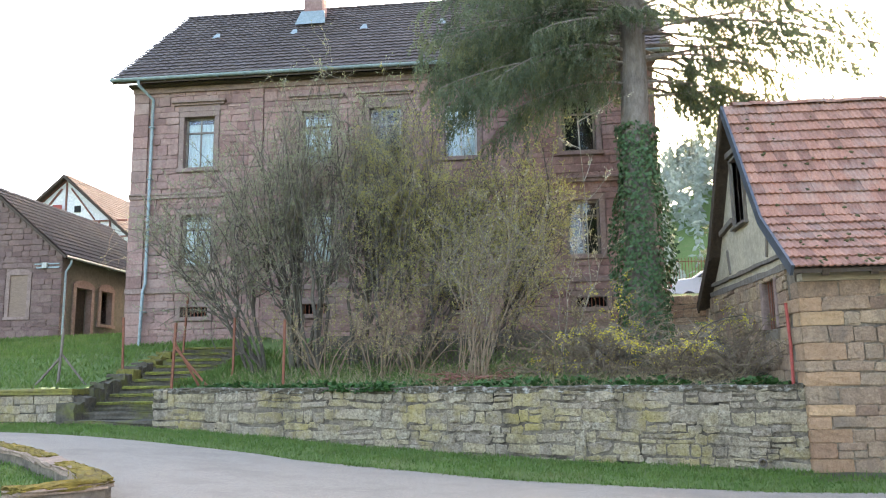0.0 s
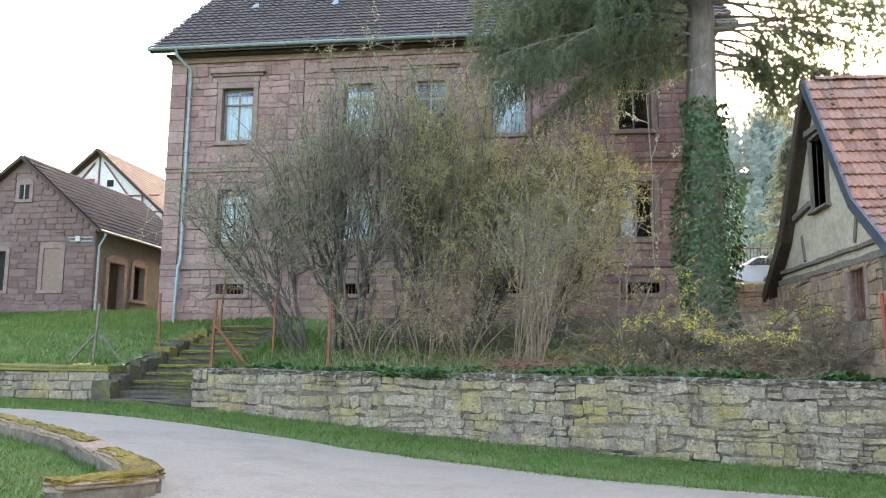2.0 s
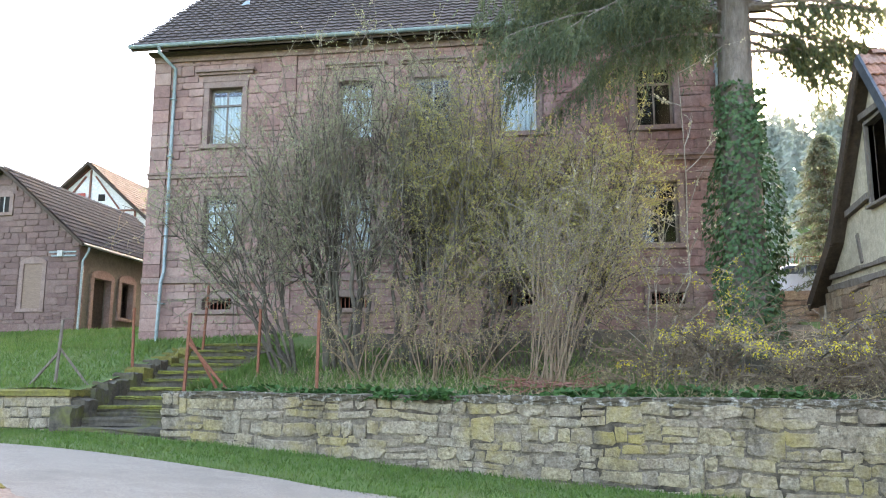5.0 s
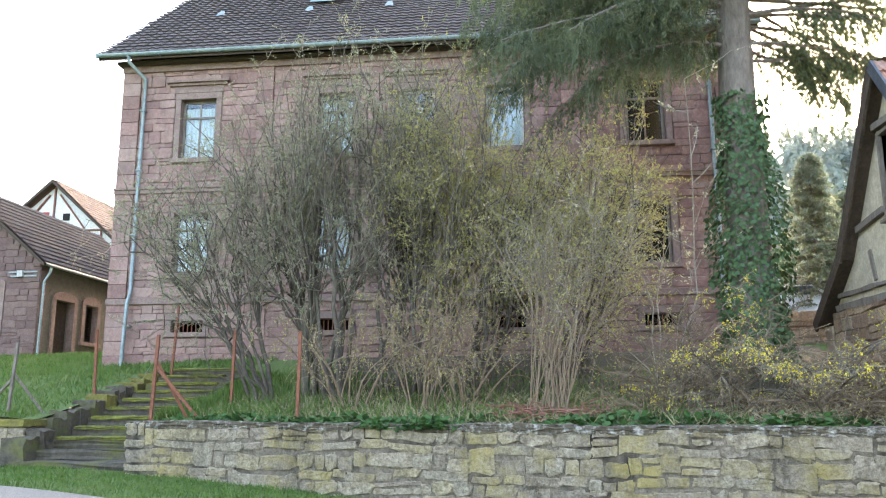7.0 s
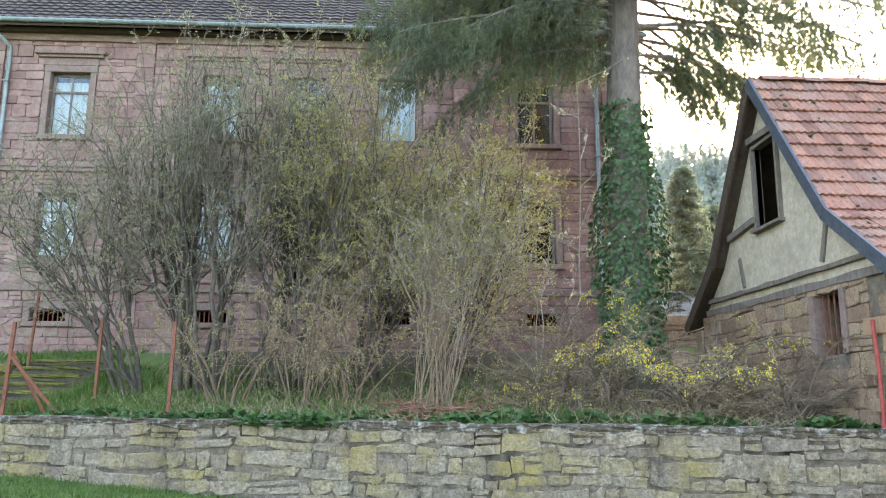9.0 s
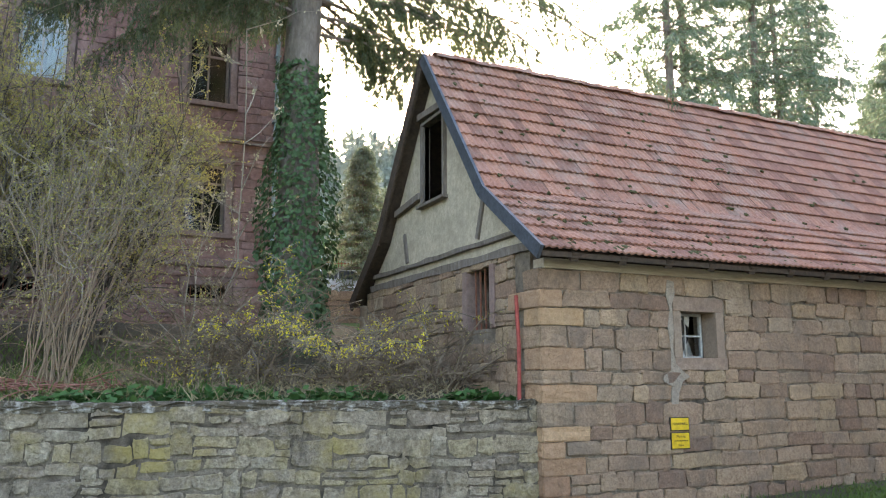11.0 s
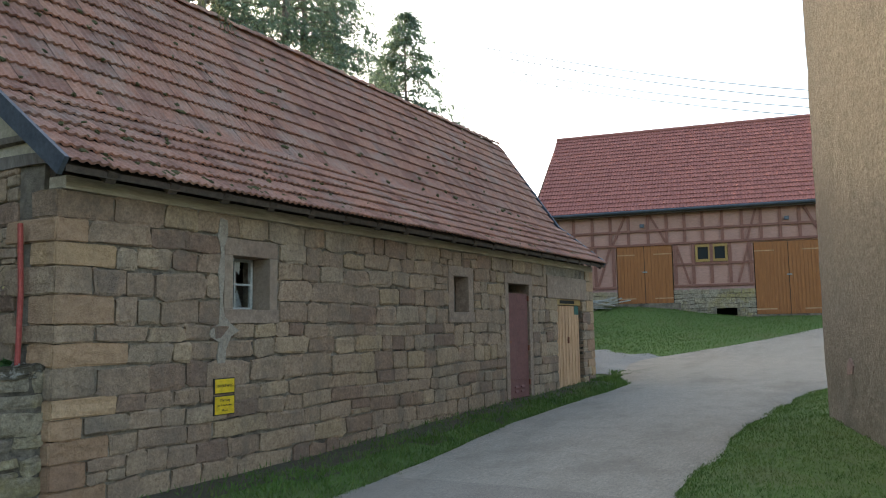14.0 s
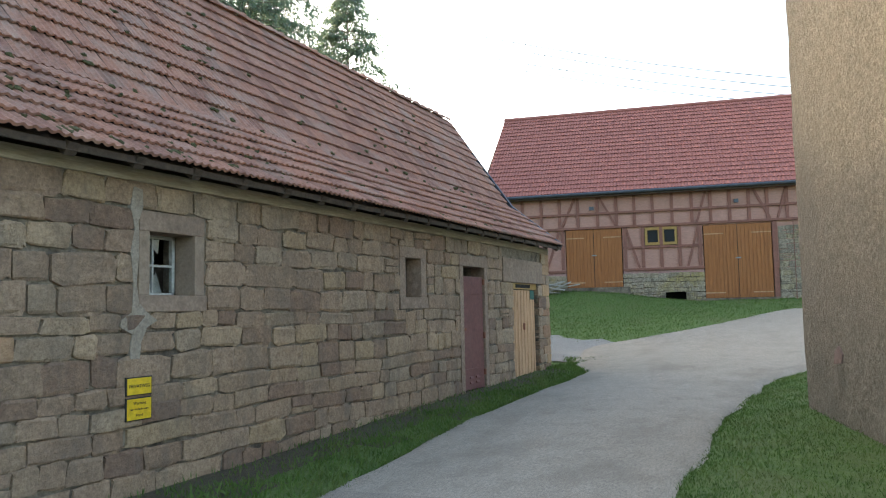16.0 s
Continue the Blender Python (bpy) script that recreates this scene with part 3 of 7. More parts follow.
def masonry(parent, origin, u_dir, stones, key, depth, seed, singles=300, shear=None, name="stone", wild=0.09, wave=0.012):
    """Lay stones on a wall face: the first ones as parts, the rest joined. origin: a point of the face; u_dir: along it, to the right seen from outside."""
    rnd = random.Random(seed)
    u = Vector((u_dir[0], u_dir[1], 0)).normalized()
    n_in = Vector((-u.y, u.x, 0))
    basis = Matrix((u, n_in, Vector((0, 0, 1)))).transposed().to_4x4()
    pool = stone_meshes(name, M[key], 12, seed, wild)
    V, F = [], []
    for i, (a, z, w, h) in enumerate(stones):
        zz = z + (shear(a, z) if shear else 0) + wave * (math.sin(a * 1.3 + z * 2.1) + 0.6 * math.sin(a * 3.1 + z * 4.7 + 1))
        tip = -wave * (1.3 * math.cos(a * 1.3 + z * 2.1) + 1.9 * math.cos(a * 3.1 + z * 4.7 + 1))
        proud = rnd.uniform(-0.006, 0.012) - depth * 0.5 + 0.018
        me = rnd.choice(pool)
        m = Matrix.Translation(Vector(origin) + u * a - n_in * proud + Vector((0, 0, zz))) @ basis @ Matrix.Rotation(tip + rnd.uniform(-0.015, 0.015), 4, "Y") @ Matrix.Diagonal((w, depth, h, 1))
        if i < singles:
            ob = new(name, me)
            ob.parent = parent
            ob.matrix_basis = m
        else:
            b = len(V)
            V += [m @ v.co for v in me.vertices]
            F += [[b + k for k in p.vertices] for p in me.polygons]
    if V:
        mesh_ob("stonework", V, F, M[key + " rest"], parent, "", "stuff")


def walled(x0, x1, z0, z1, holes, y0, y1):
    """A wall with openings through it: boxes between the cuts. Along x, from y0 to y1."""
    holes = [(max(x0, h[0] - 0.015), min(x1, h[1] + 0.015), max(z0, h[2] - 0.015), min(z1, h[3] + 0.015)) for h in holes]
    holes = [h for h in holes if h[0] < h[1] and h[2] < h[3]]
    bm = bmesh.new()
    xs = sorted({x0, x1, *[h[0] for h in holes], *[h[1] for h in holes]})
    zs = sorted({z0, z1, *[h[2] for h in holes], *[h[3] for h in holes]})
    for a, b in zip(xs[:-1], xs[1:]):
        run = None
        for c, d in zip(zs[:-1], zs[1:]):
            inside = any(a >= h[0] - 1e-6 and b <= h[1] + 1e-6 and c >= h[2] - 1e-6 and d <= h[3] + 1e-6 for h in holes)
            if inside:
                if run:
                    box(bm, a, b, y0, y1, *run)
                run = None
            else:
                run = (run[0], d) if run else (c, d)
        if run:
            box(bm, a, b, y0, y1, *run)
    bmesh.ops.remove_doubles(bm, verts=bm.verts[:], dist=0.0005)
    return bm


def turned(bm, origin, angle):
    bmesh.ops.transform(bm, matrix=Matrix.Translation(origin) @ Matrix.Rotation(radians(angle), 4, "Z"), verts=bm.verts[:])
    return bm


# ---- the terrace wall ----
wall_len = float(np.linalg.norm(WALL_B - WALL_A))
wu = (WALL_B - WALL_A) / wall_len
wang = math.degrees(math.atan2(wu[1], wu[0]))
ret = part("retaining_wall", turned(prism([(0, 0.008, -0.4), (wall_len, 0.008, -0.4), (wall_len, 0.008, 1.22), (wall_len * 0.5, 0.008, 1.27), (wall_len * 0.25, 0.008, 1.27), (0, 0.008, 1.28)], (0, 0.42, 0)), (*WALL_A, 0), wang), M["pale_mortar"], None, "", "structure")
tagged(ret, "low terrace wall of rough pale stones with lichen", "wall")
rects = [(2.05, 3.35, 0.1, 0.62)]
st = lay(courses([-0.3, 0.05, 0.62, 1.02, 1.24], 0.21, 5), 0.0, wall_len, rects, 0.18, 0.62, 5, 0.2, 0.03, (0.012, 0.042), 0.05)
st.append((2.7, 0.33, 1.25, 0.62))
masonry(ret, (*WALL_A, 0), wu, st, "terrace_stone", 0.18, 5, 330, lambda a, z: 0.07 * (1 - a / wall_len) ** 1.5 * max(0, min(1, z / 1.1)) if a < wall_len else 0, wild=0.24, wave=0.026)
# coping: uneven slabs
rnd = random.Random(8)
a = 0.0
while a < wall_len - 0.05:
    w = min(rnd.uniform(0.5, 1.3), wall_len - a)
    z = 1.225 + 0.07 * (1 - a / wall_len) ** 1.5
    bm = boxed(a - 0.005, a + w + 0.005, -0.025 + rnd.uniform(-0.015, 0.015), 0.47, z - 0.04, z + 0.075 + rnd.uniform(-0.015, 0.015))
    bmesh.ops.subdivide_edges(bm, edges=bm.edges[:], cuts=6, use_grid_fill=True)
    for v in bm.verts:
        v.co += Vector((0, rnd.uniform(-0.02, 0.02), rnd.uniform(-0.018, 0.018)))
    part("coping_stone", turned(bm, (*WALL_A, 0), wang), M["coping"], ret)
    a += w
# drain pipe through the wall
V, F = [], []
for i, (r, d) in enumerate(((0.075, -0.05), (0.075, 0.3), (0.055, 0.3), (0.055, -0.05))):
    for k in range(14):
        w = 2 * math.pi * k / 14
        V.append((r * math.cos(w), d, r * math.sin(w)))
for i in range(4):
    for k in range(14):
        F.append((i * 14 + k, i * 14 + (k + 1) % 14, ((i + 1) % 4) * 14 + (k + 1) % 14, ((i + 1) % 4) * 14 + k))
drain = mesh_ob("drain_pipe", V, F, M["old_wood"], None, "", "")
drain.matrix_basis = Matrix.Translation((3.94, 14.58, -0.02)) @ Matrix.Rotation(radians(wang), 4, "Z")
tagged(drain, "short clay drain pipe in the foot of the wall", "pipe")

# the wall on the far side of the steps
L0, L1 = np.array((-30.0, 22.1)), np.array((-10.9, 18.3))
l_len = float(np.linalg.norm(L1 - L0))
lu = (L1 - L0) / l_len
lang = math.degrees(math.atan2(lu[1], lu[0]))
lw = part("retaining_wall_west", turned(boxed(0, l_len, 0.03, 0.5, 0.1, 1.25), (*L0, 0), lang), M["earth_joint"], None, "", "structure")
tagged(lw, "lichened rough stone wall below the lawn", "wall")
st = lay(courses([0.3, 0.6, 1.25], 0.2, 9), 8, l_len, [], 0.3, 0.8, 9, 0.15, 0.02)
masonry(lw, (*L0, 0), lu, st[::-1], "terrace_stone", 0.16, 9, 120)
bm = boxed(8, l_len + 0.03, -0.06, 0.5, 1.25, 1.38)
bmesh.ops.subdivide_edges(bm, edges=bm.edges[:], cuts=7, use_grid_fill=True)
for v in bm.verts:
    v.co += Vector((0, rnd.uniform(-0.02, 0.02), rnd.uniform(-0.03, 0.03)))
part("coping_stone", turned(bm, (*L0, 0), lang), M["moss"], lw)

# steps between the walls
steps = thing("stone_steps", "mossy worn sandstone steps up to the house", "steps", at=(-9.6, 17.8, 0.5))
NS = 11
for i in range(NS):
    t = i / (NS - 1)
    y0 = 17.75 + 5.4 * t
    x0, x1 = -10.75 + 0.35 * t, -8.62 + 0.15 * t
    z1 = 0.66 + i * 0.185
    bm = boxed(x0, x1, y0, y0 + 0.75, z1 - 0.185, z1)
    bmesh.ops.subdivide_edges(bm, edges=bm.edges[:], cuts=3, use_grid_fill=True)
    for v in bm.verts:
        v.co += Vector((rnd.uniform(-0.01, 0.01), rnd.uniform(-0.02, 0.02), rnd.uniform(-0.02, 0.012)))
    part("step", bm, M["step"], steps)
    bm = boxed(x0 + 0.1, x1 - 0.1 - 0.25 * rnd.random(), y0 - 0.03, y0 + 0.2, z1 - 0.03, z1 + 0.025)
    bmesh.ops.subdivide_edges(bm, edges=bm.edges[:], cuts=5, use_grid_fill=True)
    for v in bm.verts:
        v.co += Vector((0, rnd.uniform(-0.02, 0.02), rnd.uniform(-0.02, 0.015)))
    if i > 1:
        part("moss_cushion", bm, M["step_moss"], steps)
# rough edging stones up both sides
for xa, xb in ((-11.05, -10.62), (-8.6, -8.42)):
    for i in range(13):
        y0 = 17.9 + i * 0.44
        top = max(0.95, min(float(high(-11.2 if xa < -10 else -8.3, y0 + 0.2)), 0.75 + (y0 - 17.75) * 0.36 + 0.22)) + rnd.uniform(-0.05, 0.05)
        bm = boxed(xa + rnd.uniform(-0.05, 0.02), xb + rnd.uniform(-0.02, 0.06), y0, y0 + 0.46, 0.3, top)
        bmesh.ops.subdivide_edges(bm, edges=bm.edges[:], cuts=3, use_grid_fill=True)
        for v in bm.verts:
            v.co += Vector((rnd.uniform(-0.025, 0.025), rnd.uniform(-0.025, 0.025), rnd.uniform(-0.035, 0.035)))
        part("edging_stone", bm, M["moss"] if i in (6, 9, 10, 11) else M["step"], steps)

# low mossy garden wall beside the camera's way
kerb_pts = [(-5.05, 7.5), (-4.66, 8.42), (-5.25, 9.1), (-6.73, 10.42), (-8.74, 11.76), (-11.5, 12.95)]
gw = thing("garden_wall", "knee-low garden wall capped with orange-green moss", "wall", at=(-4.4, 8.2, 0.1))
for seg, ((xa, ya), (xb, yb)) in enumerate(zip(kerb_pts[:-1], kerb_pts[1:])):
    n = max(1, round(math.hypot(xb - xa, yb - ya) / 0.75))
    for i in range(n):
        p = (xa + (xb - xa) * i / n, ya + (yb - ya) * i / n)
        q = (xa + (xb - xa) * (i + 0.985) / n, ya + (yb - ya) * (i + 0.985) / n)
        za, zb = float(low(*p)), float(low(*q))
        bm = bmesh.new()
        beam(bm, (*p, za - 0.1), (*q, zb - 0.1), 0.26, 0.5)
        part("wall_block", bm, M["mortar"], gw, bevel=0.015)
        bm = bmesh.new()
        beam(bm, (*p, za + 0.17), (*q, zb + 0.17), 0.31, 0.07)
        bmesh.ops.subdivide_edges(bm, edges=bm.edges[:], cuts=3, use_grid_fill=True)
        for v in bm.verts:
            v.co += Vector((rnd.uniform(-0.015, 0.015), rnd.uniform(-0.015, 0.015), rnd.uniform(-0.012, 0.012)))
        part("slab", bm, M["barn_dressed"], gw)
        if seg < 2 or rnd.random() < 0.6:
            bm = bmesh.new()
            beam(bm, (*p, za + 0.205), (*q, zb + 0.205), 0.3 if seg < 2 else 0.22, 0.06 if seg < 2 else 0.035)
            bmesh.ops.subdivide_edges(bm, edges=bm.edges[:], cuts=6, use_grid_fill=True)
            for v in bm.verts:
                v.co += Vector((rnd.uniform(-0.025, 0.025), rnd.uniform(-0.025, 0.025), rnd.uniform(-0.022, 0.018)))
            part("moss_cushion", bm, M["wall_moss"], gw, "orange-green moss")


# ---- roof tiles ----
def tile_mesh(name, material, w, l, waves=2, lift=0.05, cols=11):
    """One interlocking tile: rolls along its length, thick at its lower edge. x across, y up the slope, z out."""
    V, F = [], []
    for j, (y, dz) in enumerate(((-0.02, lift), (l + 0.03, 0.0))):
        for i in range(cols):
            s = i / (cols - 1)
            V.append(((s - 0.5) * w, y, dz + 0.0085 * (1 - math.cos(2 * math.pi * waves * s)) ** 1.6))
    for i in range(cols - 1):
        F.append((i, i + 1, cols + i + 1, cols + i))
    b = len(V)
    for i in range(cols):
        V.append((V[i][0], -0.02, V[i][2] - 0.03))
    for i in range(cols - 1):
        F.append((b + i, b + i + 1, i + 1, i))
    me = bpy.data.meshes.new(name)
    me.from_pydata(V, [], F)
    me.materials.append(material)
    return me


def tile_slope(parent, corner, across, upslope, length_fn, rows, w, l, mat, mat_rest, singles=0, near=None, waves=2, seed=1, sag=0.0):
    """Cover a slope with tiles, from its lower corner. across, upslope: unit vectors; length_fn(row) -> start, end along across."""
    rnd = random.Random(seed)
    ax, uy = Vector(across).normalized(), Vector(upslope).normalized()
    nz = ax.cross(uy).normalized()
    me = tile_mesh("roof_tile", mat, w, l, waves)
    basis = Matrix((ax, uy, nz)).transposed().to_4x4()
    places = []
    for r in range(rows):
        a, b = length_fn(r)
        n = max(1, round((b - a) / w))
        step = (b - a) / n
        for i in range(n):
            c = a + (i + 0.5) * step
            p = Vector(corner) + ax * c + uy * (r * l) + nz * (rnd.uniform(-0.004, 0.006) - sag * math.sin(c * 0.7 + r * 0.3) * 0.4)
            m = Matrix.Translation(p) @ basis @ Matrix.Rotation(rnd.uniform(-0.012, 0.012), 4, "Z") @ Matrix.Rotation(rnd.uniform(-0.01, 0.012), 4, "X")
            places.append((near(p) if near else i, m))
    places.sort(key=lambda q: q[0])
    V, F = [], []
    for i, (_, m) in enumerate(places):
        if i < singles:
            ob = new("roof_tile", me)
            ob.parent = parent
            ob.matrix_basis = m
        else:
            b = len(V)
            V += [m @ v.co for v in me.vertices]
            F += [[b + k for k in p.vertices] for p in me.polygons]
    if V:
        mesh_ob("tiling", V, F, mat_rest, parent, "", "stuff")


# ---- the stone barn by the lane ----
BX0, BX1, BY = 4.72, 20.55, 14.38
barn = thing("stone_barn", "old sandstone barn with a mossy red tile roof", "barn", at=(BX0, BY, 0))
W1, W2 = (7.15, 7.82, 1.89, 2.57), (12.84, 13.42, 1.92, 2.6)
D1, D2 = (15.2, 16.27, 0.06, 2.56), (17.95, 19.68, 0.06, 2.3)
front = part("front_wall", walled(BX0 + 0.05, BX1 - 0.03, -0.5, 3.1, [W1, W2, D1, D2], BY + 0.022, BY + 0.5), M["barn_joint"], barn)
sur = [(6.98, 8.0, 1.7, 2.8), (12.6, 13.65, 1.7, 2.8), (15.02, 16.45, 0.0, 2.78), (17.3, 19.95, 2.3, 2.86), (17.95, 19.68, -0.2, 2.3)]
levels = courses([-0.45, 0.06, 1.7, 2.3, 2.79, 3.08], 0.245, 21)
rnd = random.Random(4)
quoins = []
for i, (z0, z1) in enumerate(zip(levels[:-1], levels[1:])):
    wl, wr = (rnd.uniform(0.62, 0.95), 0.3) if i % 2 else (rnd.uniform(0.34, 0.5), 0.55)
    quoins += [(BX0 - 0.02, BX0 + wl, z0, z1, 0.42 if i % 2 else 0.85), (BX1 - wr, BX1, z0, z1, 0.4)]
st = lay(levels, BX0, BX1, sur + [(a, b, c + 0.001, d - 0.001) for a, b, c, d, _ in quoins], 0.26, 0.78, 21, 0.06, 0.014, (0.004, 0.02), 0.03)
st.sort(key=lambda s: s[0])
masonry(front, (0, BY, 0), (1, 0), st, "barn_stone", 0.17, 21, 300, wild=0.16, wave=0.012)
# long corner blocks
for xa, xb, z0, z1, deep in quoins:
    bm = boxed(xa + 0.004, xb - 0.004, BY - 0.008 + rnd.uniform(-0.006, 0.006), BY + deep, z0 + 0.003, z1 - 0.003)
    bmesh.ops.bevel(bm, geom=bm.edges[:], offset=0.014, segments=2, affect="EDGES")
    bmesh.ops.subdivide_edges(bm, edges=[e for e in bm.edges if e.calc_length() > 0.1], cuts=2, use_grid_fill=True)
    for v in bm.verts:
        v.co += Vector((rnd.uniform(-0.006, 0.006), rnd.uniform(-0.008, 0.008), rnd.uniform(-0.007, 0.007)))
    part("stone", bm, M["quoin_stone"] if rnd.random() < 0.75 else M["barn_stone"], front)


def stone_surround(parent, hole, y, jamb, lintel, sill, mats, depth=0.3, proud=0.015):
    x0, x1, z0, z1 = hole
    part("lintel", boxed(x0 - jamb, x1 + jamb, y - proud, y + depth, z1, z1 + lintel), mats[0], parent, bevel=0.012)
    if sill:
        part("sill", boxed(x0 - jamb - 0.02, x1 + jamb + 0.02, y - proud - 0.02, y + depth, z0 - sill, z0), mats[0], parent, bevel=0.012)
    for a, b in ((x0 - jamb, x0), (x1, x1 + jamb)):
        part("jamb", boxed(a, b, y - proud + 0.003, y + depth, z0, z1), mats[1], parent, bevel=0.01)


def sash(parent, x0, x1, z0, z1, y, rows, cols, material, bar=0.03, panes=True, skip=()):
    fr = bmesh.new()
    for a, b, c, d in ((x0, x1, z0, z0 + bar * 1.5), (x0, x1, z1 - bar * 1.5, z1), (x0, x0 + bar * 1.5, z0, z1), (x1 - bar * 1.5, x1, z0, z1)):
        box(fr, a, b, y, y + 0.05, c, d)
    for i in range(1, cols):
        x = x0 + (x1 - x0) * i / cols
        box(fr, x - bar / 2, x + bar / 2, y + 0.004, y + 0.045, z0, z1)
    for j in range(1, rows):
        z = z0 + (z1 - z0) * j / rows
        box(fr, x0, x1, y + 0.007, y + 0.04, z - bar / 2, z + bar / 2)
    f = part("window_frame", fr, material, parent)
    if panes:
        for i in range(cols):
            for j in range(rows):
                if (i, j) in skip:
                    continue
                xa, xb = x0 + (x1 - x0) * i / cols, x0 + (x1 - x0) * (i + 1) / cols
                za, zb = z0 + (z1 - z0) * j / rows, z0 + (z1 - z0) * (j + 1) / rows
                g = part("pane", boxed(xa + 0.01, xb - 0.01, y + 0.02, y + 0.026, za + 0.01, zb - 0.01), M["glass"], f)
                g.visible_shadow = False
    return f


# black sheet behind the opening, for the unlit inside
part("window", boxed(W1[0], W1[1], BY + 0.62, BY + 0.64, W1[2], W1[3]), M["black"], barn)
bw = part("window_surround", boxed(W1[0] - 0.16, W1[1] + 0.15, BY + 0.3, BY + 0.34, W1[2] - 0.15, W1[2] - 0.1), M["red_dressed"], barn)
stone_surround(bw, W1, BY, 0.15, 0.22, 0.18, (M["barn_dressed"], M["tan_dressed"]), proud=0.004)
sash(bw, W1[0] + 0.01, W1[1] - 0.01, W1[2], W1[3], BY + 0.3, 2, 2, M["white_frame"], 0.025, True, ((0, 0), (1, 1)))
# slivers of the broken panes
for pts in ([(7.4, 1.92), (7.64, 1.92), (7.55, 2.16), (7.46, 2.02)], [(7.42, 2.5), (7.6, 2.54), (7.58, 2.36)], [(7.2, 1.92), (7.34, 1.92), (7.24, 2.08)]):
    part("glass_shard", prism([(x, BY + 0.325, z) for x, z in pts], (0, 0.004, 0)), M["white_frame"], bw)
# second black sheet, painted darkness behind this window
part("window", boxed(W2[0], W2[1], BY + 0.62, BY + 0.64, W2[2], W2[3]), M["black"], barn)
bw = part("window_surround", boxed(W2[0] - 0.16, W2[1] + 0.15, BY + 0.3, BY + 0.34, W2[2] - 0.15, W2[2] - 0.1), M["red_dressed"], barn)
stone_surround(bw, W2, BY, 0.2, 0.2, 0.2, (M["barn_dressed"], M["barn_dressed"]), proud=0.004)
sash(bw, W2[0] + 0.01, W2[1] - 0.01, W2[2], W2[3], BY + 0.3, 2, 1, M["old_wood"], 0.03)

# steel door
# black sheet closes the doorway in place of unlit depth
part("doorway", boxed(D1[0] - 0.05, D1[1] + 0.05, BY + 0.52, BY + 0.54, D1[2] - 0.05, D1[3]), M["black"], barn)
ds_ = part("door_surround", boxed(D1[0] - 0.18, D1[1] + 0.18, BY - 0.015, BY + 0.3, D1[3], D1[3] + 0.22), M["barn_dressed"], barn, bevel=0.012)
for a, b in ((D1[0] - 0.17, D1[0]), (D1[1], D1[1] + 0.17)):
    part("jamb", boxed(a, b, BY - 0.012, BY + 0.3, -0.3, D1[3]), M["barn_dressed"], ds_, bevel=0.012)
part("threshold", boxed(D1[0] - 0.05, D1[1] + 0.05, BY - 0.03, BY + 0.3, -0.2, D1[2]), M["tan_dressed"], ds_, bevel=0.012)
sd = part("steel_door", boxed(D1[0] + 0.03, D1[1] - 0.03, BY + 0.03, BY + 0.07, D1[2] + 0.04, 2.36), M["brown_metal"], barn, "red-brown painted steel door", bevel=0.006)
for z in (2.02, 0.5):
    part("rail", boxed(D1[0] + 0.04, D1[1] - 0.04, BY + 0.015, BY + 0.03, z - 0.012, z + 0.012), M["brown_metal"], sd)
for i in range(2):
    for k in range(2):
        xa = D1[0] + 0.3 + i * 0.3
        part("louvre", prism([(xa, BY + 0.03, 0.22 + k * 0.1), (xa, BY + 0.0, 0.22 + k * 0.1), (xa, BY + 0.03, 0.27 + k * 0.1)], (0.16, 0, 0)), M["brown_metal"], sd)
for z in (0.35, 1.1, 2.2):
    part("hinge", boxed(D1[1] - 0.05, D1[1] + 0.02, BY - 0.005, BY + 0.03, z, z + 0.12), M["rust"], sd, bevel=0.004)
part("latch", boxed(D1[0] - 0.04, D1[0] + 0.1, BY - 0.01, BY + 0.03, 1.28, 1.33), M["rust"], sd, bevel=0.005)

# plank door
# black sheet behind the planks, for the dark inside
part("doorway", boxed(D2[0], D2[1], BY + 0.52, BY + 0.54, D2[2] - 0.05, D2[3]), M["black"], barn)
part("lintel", boxed(17.32, 19.98, BY - 0.025, BY + 0.4, D2[3], 2.85), M["barn_dressed"], barn, bevel=0.02)
pd = part("plank_door", boxed(D2[0] + 0.06, D2[1] - 0.1, BY + 0.1, BY + 0.12, D2[2], 2.14), M["bleached_wood"], barn, "bleached plank door")
n = 15
for i in range(n):
    a = D2[0] + 0.06 + (D2[1] - D2[0] - 0.16) * i / n
    part("plank", boxed(a + 0.004, a + (D2[1] - D2[0] - 0.16) / n - 0.004, BY + 0.072 + 0.006 * (i % 2), BY + 0.1, D2[2] + 0.01 * (i % 3), 2.13), M["bleached_wood"], pd)
part("head_rail", boxed(D2[0], D2[1], BY + 0.05, BY + 0.12, 2.16, 2.3), M["yellow_frame"], pd)
# black strip laid on the rail to paint a shaded slot
part("vent_gap", boxed(D2[0] + 0.3, D2[1] - 0.45, BY + 0.044, BY + 0.052, 2.19, 2.27), M["black"], pd)
part("green_patch", boxed(D2[1] - 0.42, D2[1] - 0.13, BY + 0.064, BY + 0.07, 1.92, 2.14), surf("dull green paint", (0.03, 0.09, 0.07), (0.05, 0.12, 0.09), 6), pd)
part("red_post", boxed(D2[0], D2[0] + 0.06, BY + 0.05, BY + 0.2, 1.5, 2.16), M["red_paint"], pd)
part("handle", boxed(18.76, 18.82, BY + 0.04, BY + 0.075, 1.2, 1.36), M["rust"], pd, bevel=0.008)
part("threshold", boxed(D2[0] - 0.1, D2[1] + 0.05, BY - 0.08, BY + 0.3, -0.2, D2[2]), M["tan_dressed"], barn, bevel=0.015)

